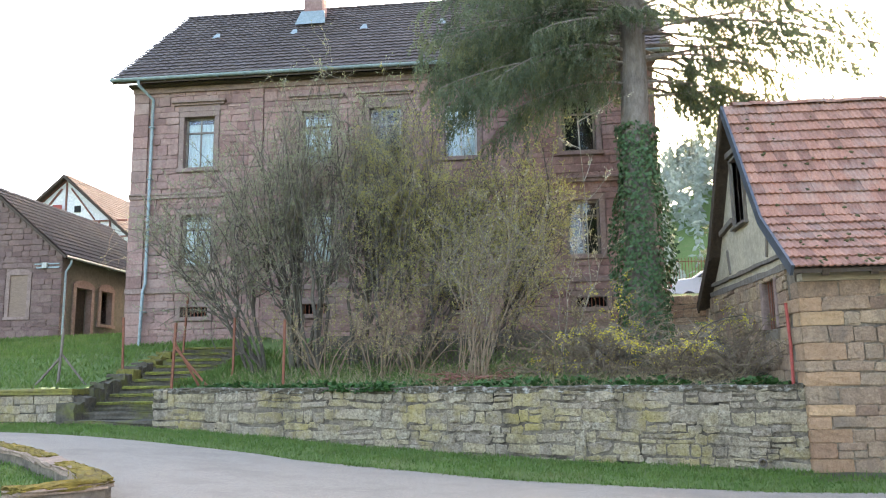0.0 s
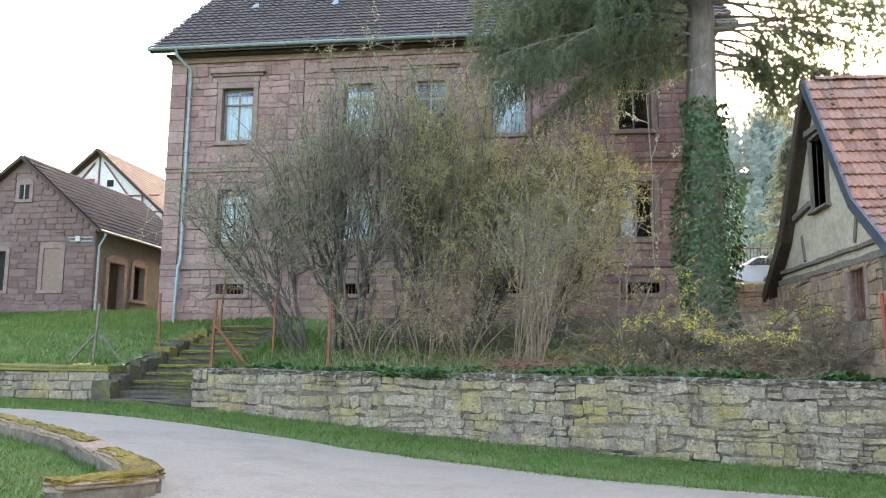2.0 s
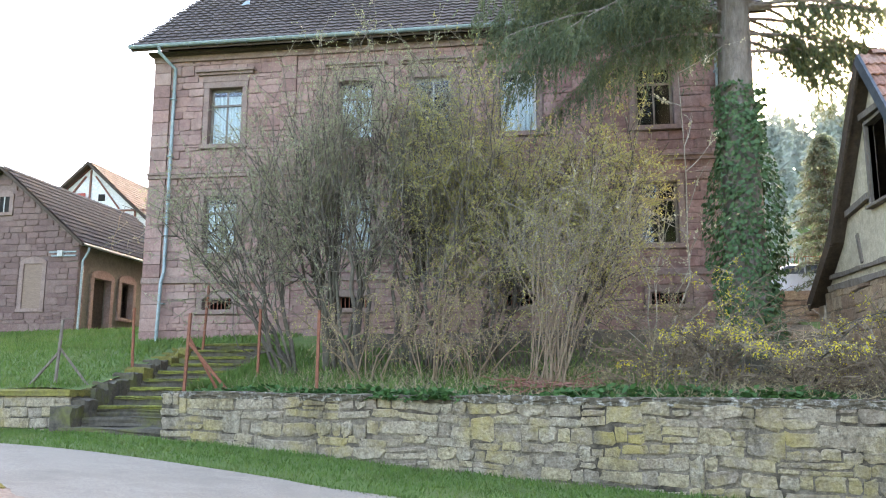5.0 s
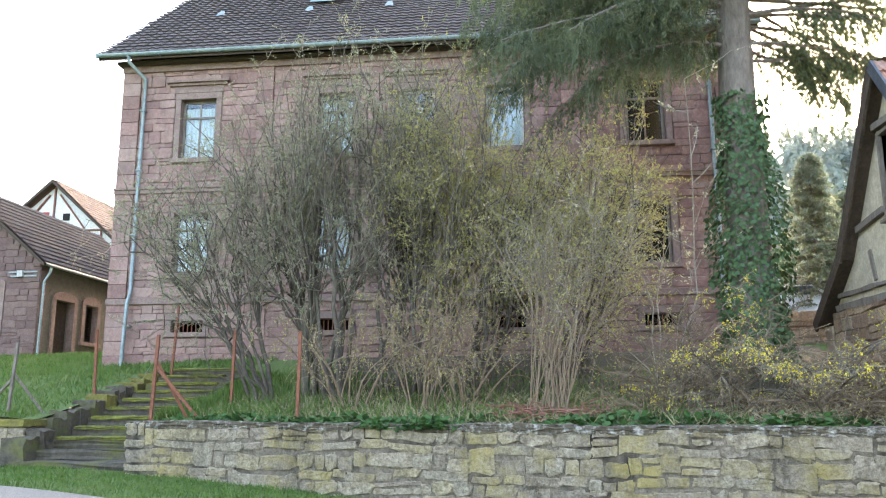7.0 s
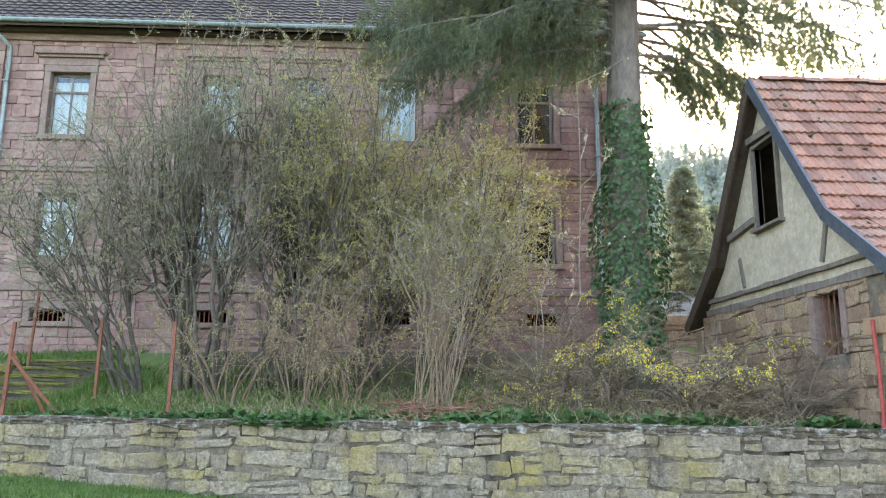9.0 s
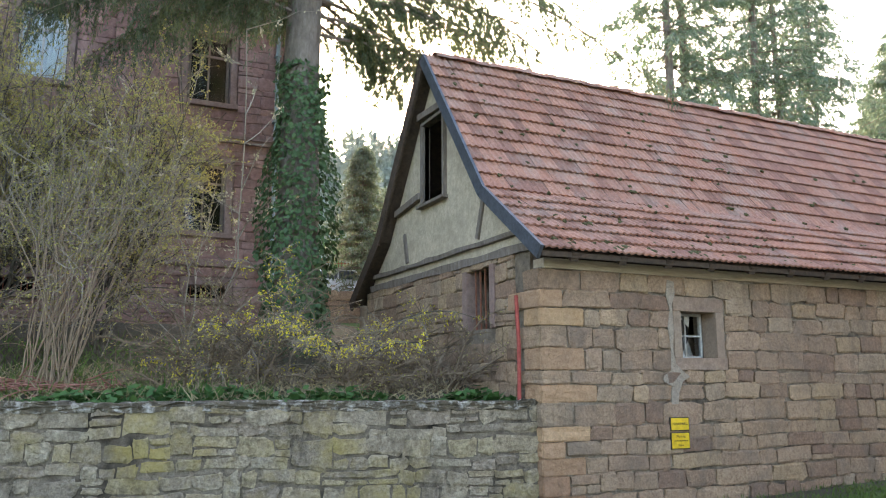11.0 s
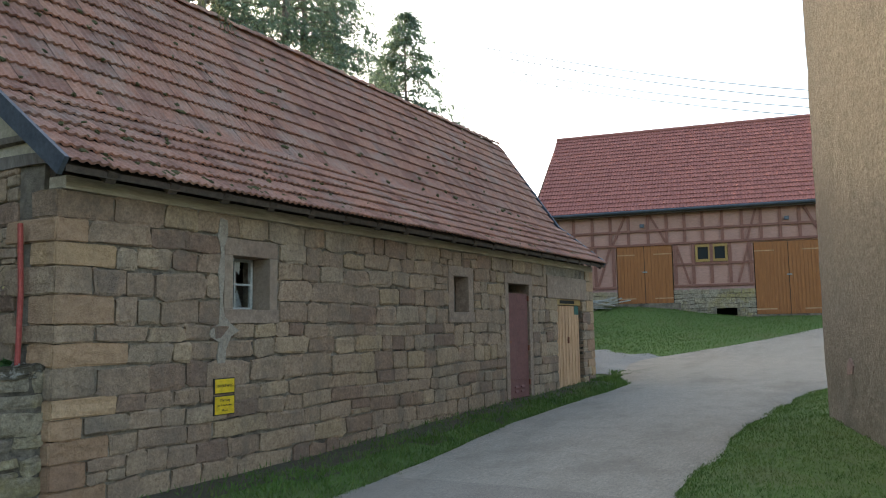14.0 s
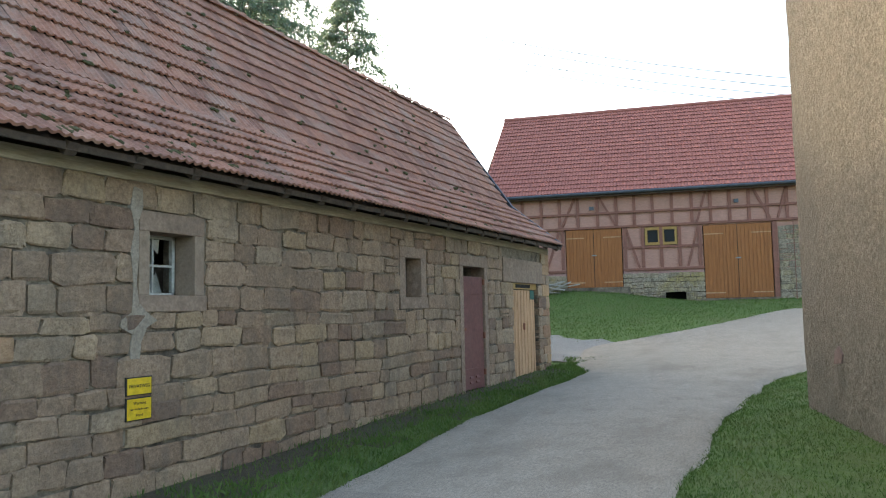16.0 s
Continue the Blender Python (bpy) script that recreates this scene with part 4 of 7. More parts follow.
# end and back walls, gable wall towards the terrace
XR = 1.9 / 3.6
part("end_wall", prism([(BX1 - 0.02, BY + 0.3, -0.5), (BX1 + 3.9 * XR, 21.6, -0.5), (BX1 + 3.9 * XR, 21.6, 3.1), (BX1 + 3.4 * XR / 1, 17.9, 7.1), (BX1 - 0.02, BY + 0.3, 3.2)], (-0.35, 0, 0)), M["tan_dressed"], barn)
part("back_wall", boxed(BX0, 22.4, 21.4, 21.75, -0.5, 3.2), M["tan_dressed"], barn)
GX = 4.74
LW = (15.8, 16.55, 2.35, 3.3)
gable = bmesh.new()
box(gable, GX + 0.022, GX + 0.4, BY + 0.3, LW[0], 0.0, 3.45)
box(gable, GX + 0.022, GX + 0.4, LW[1], 21.4, 0.0, 3.45)
box(gable, GX + 0.022, GX + 0.4, LW[0], LW[1], 0.0, LW[2])
box(gable, GX + 0.022, GX + 0.4, LW[0], LW[1], LW[3], 3.45)
gable = part("gable_wall", gable, M["mortar"], barn)
st = lay(courses([1.1, 2.35, 3.3, 3.45], 0.23, 31), -21.3, -(BY + 0.7), [(-LW[1] - 0.16, -LW[0] + 0.16, LW[2] - 0.02, LW[3])], 0.25, 0.6, 31, 0.1)
masonry(gable, (GX, 0, 0), (0, -1), st, "barn_stone", 0.17, 31, 200)
for a, b in ((LW[0] - 0.15, LW[0]), (LW[1], LW[1] + 0.16)):
    part("jamb", boxed(GX - 0.03, GX + 0.25, a, b, LW[2], LW[3] + 0.02), M["red_dressed"], gable, bevel=0.012)
# black sheet that paints the unlit room behind the bars
part("window_back", boxed(GX + 0.42, GX + 0.44, LW[0] - 0.1, LW[1] + 0.1, LW[2], LW[3]), M["black"], gable)
for k in range(4):
    y = LW[0] + 0.1 + 0.16 * k
    bm = bmesh.new()
    beam(bm, (GX + 0.06, y, LW[2]), (GX + 0.06, y + 0.02, LW[3]), 0.02, 0.02, (1, 0, 0))
    part("window_bar", bm, M["rust"], gable)
def worn(bm, seed, amount):
    """Split a beam along its length and shift it about, as old timber is."""
    r_ = random.Random(seed)
    bmesh.ops.subdivide_edges(bm, edges=[e for e in bm.edges if e.calc_length() > 1], cuts=14, use_grid_fill=True)
    for v in bm.verts:
        v.co += Vector((r_.uniform(-amount, amount), 0, r_.uniform(-amount, amount)))


# plastered gable with its small window
GW = (17.52, 18.4, 4.78, 6.3)


def roof_z(y, lift=0.0):
    """Height of the roof's upper face over a line across the barn."""
    d = abs(y - 17.9)
    return lift + (7.5 - d * 1.34 if d < 2.25 else 7.5 - 2.25 * 1.34 - (d - 2.25) * 0.75)


pieces = bmesh.new()
ys = [14.75, 15.65, 16.4, 17.0, GW[0], 17.9, GW[1], 18.8, 19.4, 20.15, 21.2]
for a, b in zip(ys[:-1], ys[1:]):
    za, zb = roof_z(a, -0.16), roof_z(b, -0.16)
    spans = [(3.46, None)] if not (a >= GW[0] - 1e-6 and b <= GW[1] + 1e-6) else [(3.46, GW[2]), (GW[3], None)]
    for z0, z1 in spans:
        pts = [(GX + 0.06, a, z0), (GX + 0.06, b, z0), (GX + 0.06, b, zb if z1 is None else z1), (GX + 0.06, a, za if z1 is None else z1)]
        tmp = prism(pts, (0.09, 0, 0))
        me_tmp = bpy.data.meshes.new("tmp")
        tmp.to_mesh(me_tmp)
        tmp.free()
        pieces.from_mesh(me_tmp)
        bpy.data.meshes.remove(me_tmp)
bmesh.ops.remove_doubles(pieces, verts=pieces.verts[:], dist=0.001)
gp = part("gable_plaster", pieces, M["plaster"], barn, "flaking cream plaster")
fr = bmesh.new()
box(fr, GX - 0.01, GX + 0.16, GW[0] - 0.07, GW[0], GW[2], GW[3])
box(fr, GX - 0.01, GX + 0.16, GW[1], GW[1] + 0.07, GW[2], GW[3])
box(fr, GX - 0.013, GX + 0.16, GW[0] - 0.07, GW[1] + 0.07, GW[3], GW[3] + 0.06)
gwin = part("loft_window", fr, M["old_wood"], barn)
part("sill", boxed(GX - 0.07, GX + 0.16, GW[0] - 0.12, GW[1] + 0.14, GW[2] - 0.06, GW[2]), M["old_wood"], gwin, bevel=0.01)
part("hatch_board", boxed(GX + 0.3, GX + 0.34, GW[0] + 0.02, GW[0] + 0.5, GW[2] - 0.02, GW[2] + 0.66), M["red_dressed"], gwin)
# added black sheet, darkness of the loft
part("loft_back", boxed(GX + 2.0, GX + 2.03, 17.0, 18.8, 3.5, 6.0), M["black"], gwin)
tb = bmesh.new()
beam(tb, (GX, 18.5, 6.48), (GX, 17.2, 6.42), 0.14, 0.12)
part("gable_timber", tb, M["old_wood"], barn)
tb = bmesh.new()
beam(tb, (GX + 0.02, 18.5, 4.98), (GX + 0.02, 19.7, 4.86), 0.12, 0.12)
part("gable_timber", tb, M["old_wood"], barn)
tb = bmesh.new()
beam(tb, (GX + 0.03, 14.95, 3.68), (GX + 0.03, 20.9, 3.74), 0.1, 0.08)
worn(tb, 6, 0.014)
part("tie_beam", tb, M["old_wood"], barn)
tb = bmesh.new()
beam(tb, (GX + 0.03, 14.45, 3.42), (GX + 0.03, 21.0, 3.5), 0.14, 0.12)
worn(tb, 7, 0.016)
part("sill_beam", tb, M["old_wood"], barn)
for ya, za, yb, zb in ((16.3, 3.8, 16.05, 4.5), (19.2, 3.82, 19.35, 4.4)):
    tb = bmesh.new()
    beam(tb, (GX + 0.055, ya, za), (GX + 0.055, yb, zb), 0.06, 0.1)
    part("gable_brace", tb, M["old_wood"], barn)

# roof: carrying boards, tiles, verge boards, ridge tiles
RX0, RX1 = 4.55, 20.55
bm = bmesh.new()
prof = [(14.02, 3.3), (15.65, 4.485), (17.9, 7.5), (20.15, 4.485), (21.8, 3.3)]
skews = [0.0, 0.75, 1.65, 1.65, 1.65]
vs0 = [bm.verts.new((RX0, y, z - 0.05)) for y, z in prof]
vs1 = [bm.verts.new((RX1 + s, y, z - 0.05 - 0.2 * (k in (2,)))) for k, ((y, z), s) in enumerate(zip(prof, skews))]
vb0 = [bm.verts.new((RX0, y, z - 0.12)) for y, z in prof]
vb1 = [bm.verts.new((RX1 + s, y, z - 0.12 - 0.2 * (k in (2,)))) for k, ((y, z), s) in enumerate(zip(prof, skews))]
for k in range(4):
    bm.faces.new((vs0[k], vs1[k], vs1[k + 1], vs0[k + 1]))
    bm.faces.new((vb0[k], vb0[k + 1], vb1[k + 1], vb1[k]))
    bm.faces.new((vs0[k], vs0[k + 1], vb0[k + 1], vb0[k]))
    bm.faces.new((vs1[k], vb1[k], vb1[k + 1], vs1[k + 1]))
bm.faces.new((vs0[0], vb0[0], vb1[0], vs1[0]))
bm.faces.new((vs0[4], vs1[4], vb1[4], vb0[4]))
roof = part("roof", bm, M["dark_wood"], barn, "mossy red clay tile roof")
lo_len = math.hypot(15.65 - 14.02, 4.485 - 3.3)
up_len = math.hypot(17.9 - 15.65, 7.5 - 4.485)
near = lambda p: p.x + 0.6 * (p.z - 3)
l1 = lo_len / 6
tile_slope(roof, (RX0, 13.98, 3.27), (1, 0, 0), (0, 1.63, 1.185), lambda r: (0, RX1 - RX0 + 0.75 * r / 6), 6, 0.235, l1, M["barn_tile"], M["barn_tile rest"], 150, near, waves=2, seed=3, sag=0.02)
l2 = up_len / 11
tile_slope(roof, (RX0, 15.63, 4.47), (1, 0, -0.007), (0, 2.25, 3.0), lambda r: (0, RX1 - RX0 + 0.75 + 0.9 * r / 11), 11, 0.235, l2, M["barn_tile"], M["barn_tile rest"], 150, near, waves=2, seed=4, sag=0.02)
for k in range(43):
    x = RX0 + 0.2 + k * 0.4
    V, F = [], []
    dz = 0.03 - 0.13 * k / 43 + 0.012 * math.sin(k * 2.1)
    for j, (dx, r) in enumerate(((0, 0.15), (0.36, 0.13), (0.42, 0.16))):
        for i in range(7):
            w = math.pi * i / 6
            V.append((x + dx, 17.9 + r * math.cos(w), 7.44 + dz + r * 0.8 * math.sin(w)))
    for j in range(2):
        for i in range(6):
            F.append((j * 7 + i, j * 7 + i + 1, j * 7 + 8 + i, j * 7 + 7 + i))
    mesh_ob("ridge_tile", V, F, M["barn_tile"], roof)
bm = bmesh.new()
for (ya, za), (yb, zb) in zip(prof[:2], prof[1:3]):
    beam(bm, (RX0 - 0.03, ya, za - 0.07), (RX0 - 0.03, yb, zb - 0.07), 0.05, 0.2)
part("verge_sheet", bm, M["dark_zinc"], roof)
bm = bmesh.new()
for (ya, za), (yb, zb) in zip(prof[2:4], prof[3:]):
    beam(bm, (RX0 - 0.02, ya, za - 0.1), (RX0 - 0.02, yb, zb - 0.1), 0.05, 0.24)
part("verge_board", bm, M["dark_wood"], roof)
bm = bmesh.new()
beam(bm, (RX1 + 0.03, prof[0][0], prof[0][1] - 0.02), (RX1 + 0.78, 15.65, 4.47), 0.05, 0.14)
beam(bm, (RX1 + 0.78, 15.65, 4.47), (RX1 + 1.68, 17.9, 7.28), 0.05, 0.14)
part("verge_sheet", bm, M["dark_zinc"], roof)
part("wall_plate", boxed(BX0 + 0.06, BX1 - 0.05, BY - 0.03, BY + 0.25, 3.08, 3.22), M["plate_wood"], barn, bevel=0.01)
part("eave_infill", boxed(BX0 + 0.1, BX1 - 0.1, BY + 0.2, BY + 0.3, 3.2, 3.6), M["dark_wood"], barn)
for k in range(20):
    x = BX0 + 0.35 + k * 0.8
    bm = bmesh.new()
    beam(bm, (x, 14.02, 3.19), (x, 15.6, 4.34), 0.12, 0.13)
    part("rafter", bm, M["dark_wood"], barn)
# moss cushions on the tiles
for k in range(230):
    x = RX0 + 0.3 + 14 * rnd.random() ** 1.4
    y = 14.02 + (3.5 * rnd.random() ** 1.6 if k % 5 else 0.12 * rnd.random())
    z = roof_z(y) + 0.068
    bm = bmesh.new()
    bmesh.ops.create_icosphere(bm, subdivisions=2, radius=1, matrix=Matrix.Translation((x, y, z)) @ Matrix.Rotation(0.65, 4, "X") @ Matrix.Diagonal((rnd.uniform(0.02, 0.05) * (2.6 if rnd.random() < 0.1 else 1), rnd.uniform(0.02, 0.045), 0.022, 1)))
    for v in bm.verts:
        v.co += Vector((rnd.uniform(-0.012, 0.012), rnd.uniform(-0.012, 0.012), rnd.uniform(-0.012, 0.012)))
    part("moss_cushion", bm, M["roof_moss"], roof)

# cement patches where the wall was mended
for pts in ([(6.9, 3.02), (7.02, 3.0), (7.03, 2.82), (6.97, 2.66), (6.98, 2.3), (6.95, 2.0), (6.99, 1.8), (7.1, 1.7), (7.24, 1.62), (7.1, 1.55), (7.02, 1.4), (7.0, 1.2), (6.9, 1.08), (6.87, 1.3), (6.9, 1.48), (6.74, 1.56), (6.76, 1.63), (6.89, 1.7), (6.91, 2.0), (6.87, 2.35), (6.92, 2.6), (6.86, 2.8)],):
    part("cement_patch", prism([(x, BY - 0.026, z) for x, z in pts], (0, 0.1, 0)), surf("smeared cement", (0.27, 0.215, 0.16), (0.38, 0.315, 0.245), 14, 0.95, 0.8, grain=0.4), front)

# the two yellow signs on the wall
def letter(text, size, centre, parent, material):
    cu = bpy.data.curves.new("lettering", "FONT")
    cu.body, cu.size, cu.align_x, cu.align_y, cu.extrude = text, size, "CENTER", "CENTER", 0.001
    tmp_ob = new("lettering", cu)
    me = bpy.data.meshes.new_from_object(tmp_ob.evaluated_get(bpy.context.evaluated_depsgraph_get()))
    bpy.data.objects.remove(tmp_ob)
    me.materials.append(material)
    ob = new("lettering", me)
    ob.parent = parent
    ob.matrix_basis = Matrix.Translation(centre) @ Matrix.Rotation(math.pi / 2, 4, "X")
    return ob


for z0, z1, tilt in ((0.855, 1.045, 0.01), (0.6, 0.835, -0.012)):
    sg = thing("warning_sign" if z0 > 0.8 else "notice_sign", "yellow sign reading PRIVATWEG on the barn wall" if z0 > 0.8 else "yellow notice sign in black frame on the wall", "sign", "signs on the barn wall", at=(6.98, BY - 0.03, z0))
    bm = boxed(6.81, 7.15, BY - 0.045, BY - 0.02, z0, z1)
    part("backing", bm, M["ink"], sg, bevel=0.004)
    part("plate", boxed(6.822, 7.138, BY - 0.05, BY - 0.046, z0 + 0.012, z1 - 0.012), M["yellow_sign"], sg)
    if z0 > 0.8:
        letter("PRIVATWEG", 0.05, (0, -0.022, 0.095), sg, M["ink"])
    else:
        letter("Warnung", 0.044, (0, -0.022, 0.178), sg, M["ink"])
        letter("vor freilaufendem", 0.034, (0, -0.022, 0.118), sg, M["ink"])
        letter("Hund", 0.04, (0, -0.022, 0.056), sg, M["ink"])


pole = thing("marker_pole", "thin flaked red iron post by the barn corner", "post", at=(4.78, 14.8, 1.35))
V, F = tubes([([np.array((4.63, 14.82, 1.25)), np.array((4.64, 14.82, 2.0)), np.array((4.62, 14.84, 2.74))], [0.028, 0.028, 0.028])], 8)
mesh_ob("shaft", V, F, M["red_paint"], pole)


# ---- the big sandstone house ----
HX0, HX1, HY, HZ = -13.85, 4.45, 26.2, 2.6
house = thing("sandstone_house", "two-storey red sandstone house with a dark tile roof", "house", at=(-4.8, HY, HZ))
AX = [-11.42, -7.12, -4.7, -2.08, 1.93]
holes = []
for x in AX:
    holes.append((x - 0.56, x + 0.56, 8.98, 10.87))
    holes.append((x - 0.56, x + 0.56, 5.45, 7.3))
for x in (-11.4, -7.1, -2.1, 2.1):
    holes.append((x - 0.48, x + 0.48, 3.72, 4.06))
hw = part("front_wall", walled(HX0, HX1, HZ - 1.5, 12.05, holes, HY + 0.025, HY + 0.5), M["house_joint"], house)
rects = [(h[0] - 0.2, h[1] + 0.2, h[2] - 0.18, h[3] + 0.22) for h in holes]
rects += [(HX0, HX0 + 0.55, 2, 13), (HX1 - 0.55, HX1, 2, 13), (-9.58, -9.06, 4.6, 13), (-0.45, 0.07, 4.6, 13)]
st = lay(courses([2.0, 3.54, 4.28, 4.55, 5.27, 7.52, 7.92, 8.8, 11.09, 11.9], 0.26, 41), HX0, HX1, rects, 0.32, 0.68, 41, 0.08)
masonry(hw, (0, HY, 0), (1, 0), st, "house_stone", 0.12, 41, 250, wave=0.003)
for xa, xb in ((HX0 - 0.03, HX0 + 0.54), (HX1 - 0.54, HX1 + 0.03), (-9.57, -9.07), (-0.44, 0.06)):
    z = 1.8
    while z < 11.85:
        h = 0.42
        part("quoin", boxed(xa, xb, HY - 0.06, HY + 0.3, z + 0.006, min(z + h, 11.9) - 0.006), M["house_stone"], hw, bevel=0.012)
        z += h
for za, zb, pr in ((4.55, 4.72, 0.1), (7.9, 8.02, 0.1), (8.02, 8.1, 0.14), (11.8, 12.0, 0.1)):
    part("string_course", boxed(HX0 - 0.05, HX1 + 0.05, HY - pr, HY + 0.2, za, zb), M["red_dressed"], house, bevel=0.01)
part("cornice", boxed(HX0 - 0.15, HX1 + 0.15, HY - 0.3, HY + 0.3, 12.0, 12.1), M["dark_wood"], house, bevel=0.02)
part("side_wall", boxed(HX0, HX0 + 0.4, HY + 0.5, 36.0, 1.5, 12.05), M["house_stone"], house)
part("side_wall", boxed(HX1 - 0.4, HX1, HY + 0.5, 36.0, 1.5, 12.05), M["house_stone"], house)
for xg in (HX0 + 0.02, HX1 - 0.32):
    part("gable_wall", prism([(xg, HY - 0.2, 12.02), (xg, 2 * 31.6 - HY, 12.02), (xg, 31.6, 16.9)], (0.3, 0, 0)), M["house_stone"], house)
part("back_wall", boxed(HX0, HX1, 36.0, 36.4, 1.5, 12.05), M["house_stone"], house)
# added black sheet that darkens the rooms behind all front windows
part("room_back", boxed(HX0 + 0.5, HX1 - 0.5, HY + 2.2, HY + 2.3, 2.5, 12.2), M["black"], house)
for k, h in enumerate(holes):
    x0, x1, z0, z1 = h
    w = part("window" if k < 10 else "cellar_vent", boxed(x0 - 0.18, x1 + 0.18, HY - 0.035, HY + 0.25, z1, z1 + 0.2), M["red_dressed"], house, bevel=0.012)
    for a, b in ((x0 - 0.17, x0), (x1, x1 + 0.17)):
        part("jamb", boxed(a, b, HY - 0.03, HY + 0.25, z0, z1), M["red_dressed"], w, bevel=0.012)
    part("sill", boxed(x0 - 0.22, x1 + 0.22, HY - 0.1, HY + 0.25, z0 - 0.14, z0), M["red_dressed"], w, bevel=0.015)
    if k < 10:
        sash(w, x0 + 0.02, x1 - 0.02, z0 + 0.01, z1 - 0.01, HY + 0.16, 1, 2, M["white_frame"] if k in (4, 6) else M["old_wood"], 0.05)
        bar_ = boxed(x0 + 0.02, x1 - 0.02, HY + 0.14, HY + 0.2, z0 + 1.3, z0 + 1.36)
        part("transom", bar_, M["white_frame"] if k in (4, 6) else M["old_wood"], w)
        if k in (0, 1, 2, 3, 6):
            V, F = [], []
            for i in range(25):
                xx = x0 + 0.03 + (x1 - x0 - 0.06) * i / 24
                for zz in (z0 + 0.1, z1 - 0.2):
                    V.append((xx, HY + 0.3 + 0.02 * math.sin(i * 1.9), zz))
            F = [(2 * i, 2 * i + 2, 2 * i + 3, 2 * i + 1) for i in range(24)]
            mesh_ob("curtain", V, F, M["curtain"], w)
        if k % 2 == 0:
            # cornice over the upper windows
            for za, zb, pr, ex in ((z1 + 0.42, z1 + 0.5, 0.12, 0.36), (z1 + 0.5, z1 + 0.58, 0.2, 0.44), (z1 + 0.2, z1 + 0.42, 0.05, 0.22)):
                part("window_cornice", boxed(x0 - ex, x1 + ex, HY - pr, HY + 0.2, za, zb), M["red_dressed"], w, bevel=0.01)
    else:
        for i in range(7):
            x = x0 + 0.1 + i * 0.126
            part("bar", boxed(x - 0.012, x + 0.012, HY + 0.05, HY + 0.08, z0, z1), M["rust"], w)
# gutter and downpipes
V, F = [], []
xs = np.linspace(HX0 - 0.66, HX1 + 0.7, 60)
for x in xs:
    for i in range(9):
        w = math.pi + math.pi * i / 8
        V.append((x, HY - 0.62 + 0.085 * math.cos(w), 12.2 + 0.1 * math.sin(w)))
for i in range(59):
    for k in range(8):
        F.append((i * 9 + k, i * 9 + k + 1, (i + 1) * 9 + k + 1, (i + 1) * 9 + k))
gut = mesh_ob("gutter", V, F, M["zinc"], house)
for k in range(20):
    x = HX0 - 0.6 + k * 0.97
    part("gutter_bracket", boxed(x, x + 0.03, HY - 0.72, HY - 0.5, 12.08, 12.11), M["zinc"], gut)
for sx, x in ((1, HX0 + 0.72), (-1, HX1 - 0.72)):
    pts = [np.array(p) for p in ((x - 0.34 * sx, HY - 0.62, 12.14), (x - 0.34 * sx, HY - 0.6, 11.95), (x, HY - 0.12, 11.55), (x, HY - 0.12, 9.0), (x, HY - 0.12, 4.9), (x - 0.03 * sx, HY - 0.22, 4.6), (x - 0.08 * sx, HY - 0.2, 3.2), (x - 0.1 * sx, HY - 0.2, 2.3))]
    V, F = tubes([(pts, [0.055] * len(pts))], 10)
    dp = mesh_ob("downpipe", V, F, M["zinc"], house, smooth=True)
    for z in (10.5, 8.6, 6.6, 3.9):
        part("pipe_clip", boxed(x - 0.09, x + 0.07, HY - 0.21, HY - 0.03, z, z + 0.035), M["zinc"], dp)
# roof
RZ, RY = 17.3, 31.6
EY = HY - 0.55
x0, x1 = HX0 - 0.62, HX1 + 0.65
hr = part("roof", prism([(x0, EY, 12.18), (x0, RY, RZ - 0.02), (x0, 2 * RY - EY, 12.18), (x0, 2 * RY - EY, 12.03), (x0, RY, RZ - 0.2), (x0, EY, 12.03)], (x1 - x0, 0, 0)), M["dark_wood"], house, "dark brown pantile roof")
sl = math.hypot(RY - EY, RZ - 12.2)
tile_slope(hr, (x0 - 0.04, EY - 0.03, 12.22), (1, 0, 0), (0, RY - EY, RZ - 12.2), lambda r: (0, x1 - x0 + 0.08), 22, 0.3, sl / 22, M["house_tile"], M["house_tile rest"], 300, lambda p: p.z + 0.1 * abs(p.x + 6), waves=1, seed=6)
for k in range(50):
    x = x0 + k * 0.4
    V, F = [], []
    for j, (dx, r) in enumerate(((0, 0.16), (0.42, 0.14))):
        for i in range(6):
            w = math.pi * i / 5
            V.append((x + dx, RY + r * math.cos(w), RZ + 0.0 + r * 0.8 * math.sin(w)))
    for i in range(5):
        F.append((i, i + 1, 7 + i, 6 + i))
    mesh_ob("ridge_tile", V, F, M["house_tile"], hr)
ch = part("chimney", boxed(-8.75, -7.98, 29.95, 30.7, 15.2, 18.4), M["house_stone"], house, "sandstone chimney with lead flashing", bevel=0.02)
part("chimney_cap", boxed(-8.83, -7.9, 29.87, 30.78, 18.4, 18.55), M["red_dressed"], ch, bevel=0.02)
bm = prism([(-9.0, 29.5, 15.75), (-7.75, 29.5, 15.75), (-7.9, 29.93, 16.5), (-8.85, 29.93, 16.5)], (0, 0.08, 0.03))
part("flashing", bm, M["zinc"], ch)
for x, y in ((-12.2, 28.9), (-6.2, 28.95), (-3.1, 29.0), (-9.0, 28.85), (0.4, 29)):
    z = 12.2 + (y - EY) * (RZ - 12.2) / (RY - EY) + 0.1
    part("roof_vent", prism([(x, y, z), (x + 0.3, y, z), (x + 0.22, y + 0.2, z + 0.24), (x + 0.08, y + 0.2, z + 0.24)], (0, 0.04, 0.06)), M["zinc"], hr)

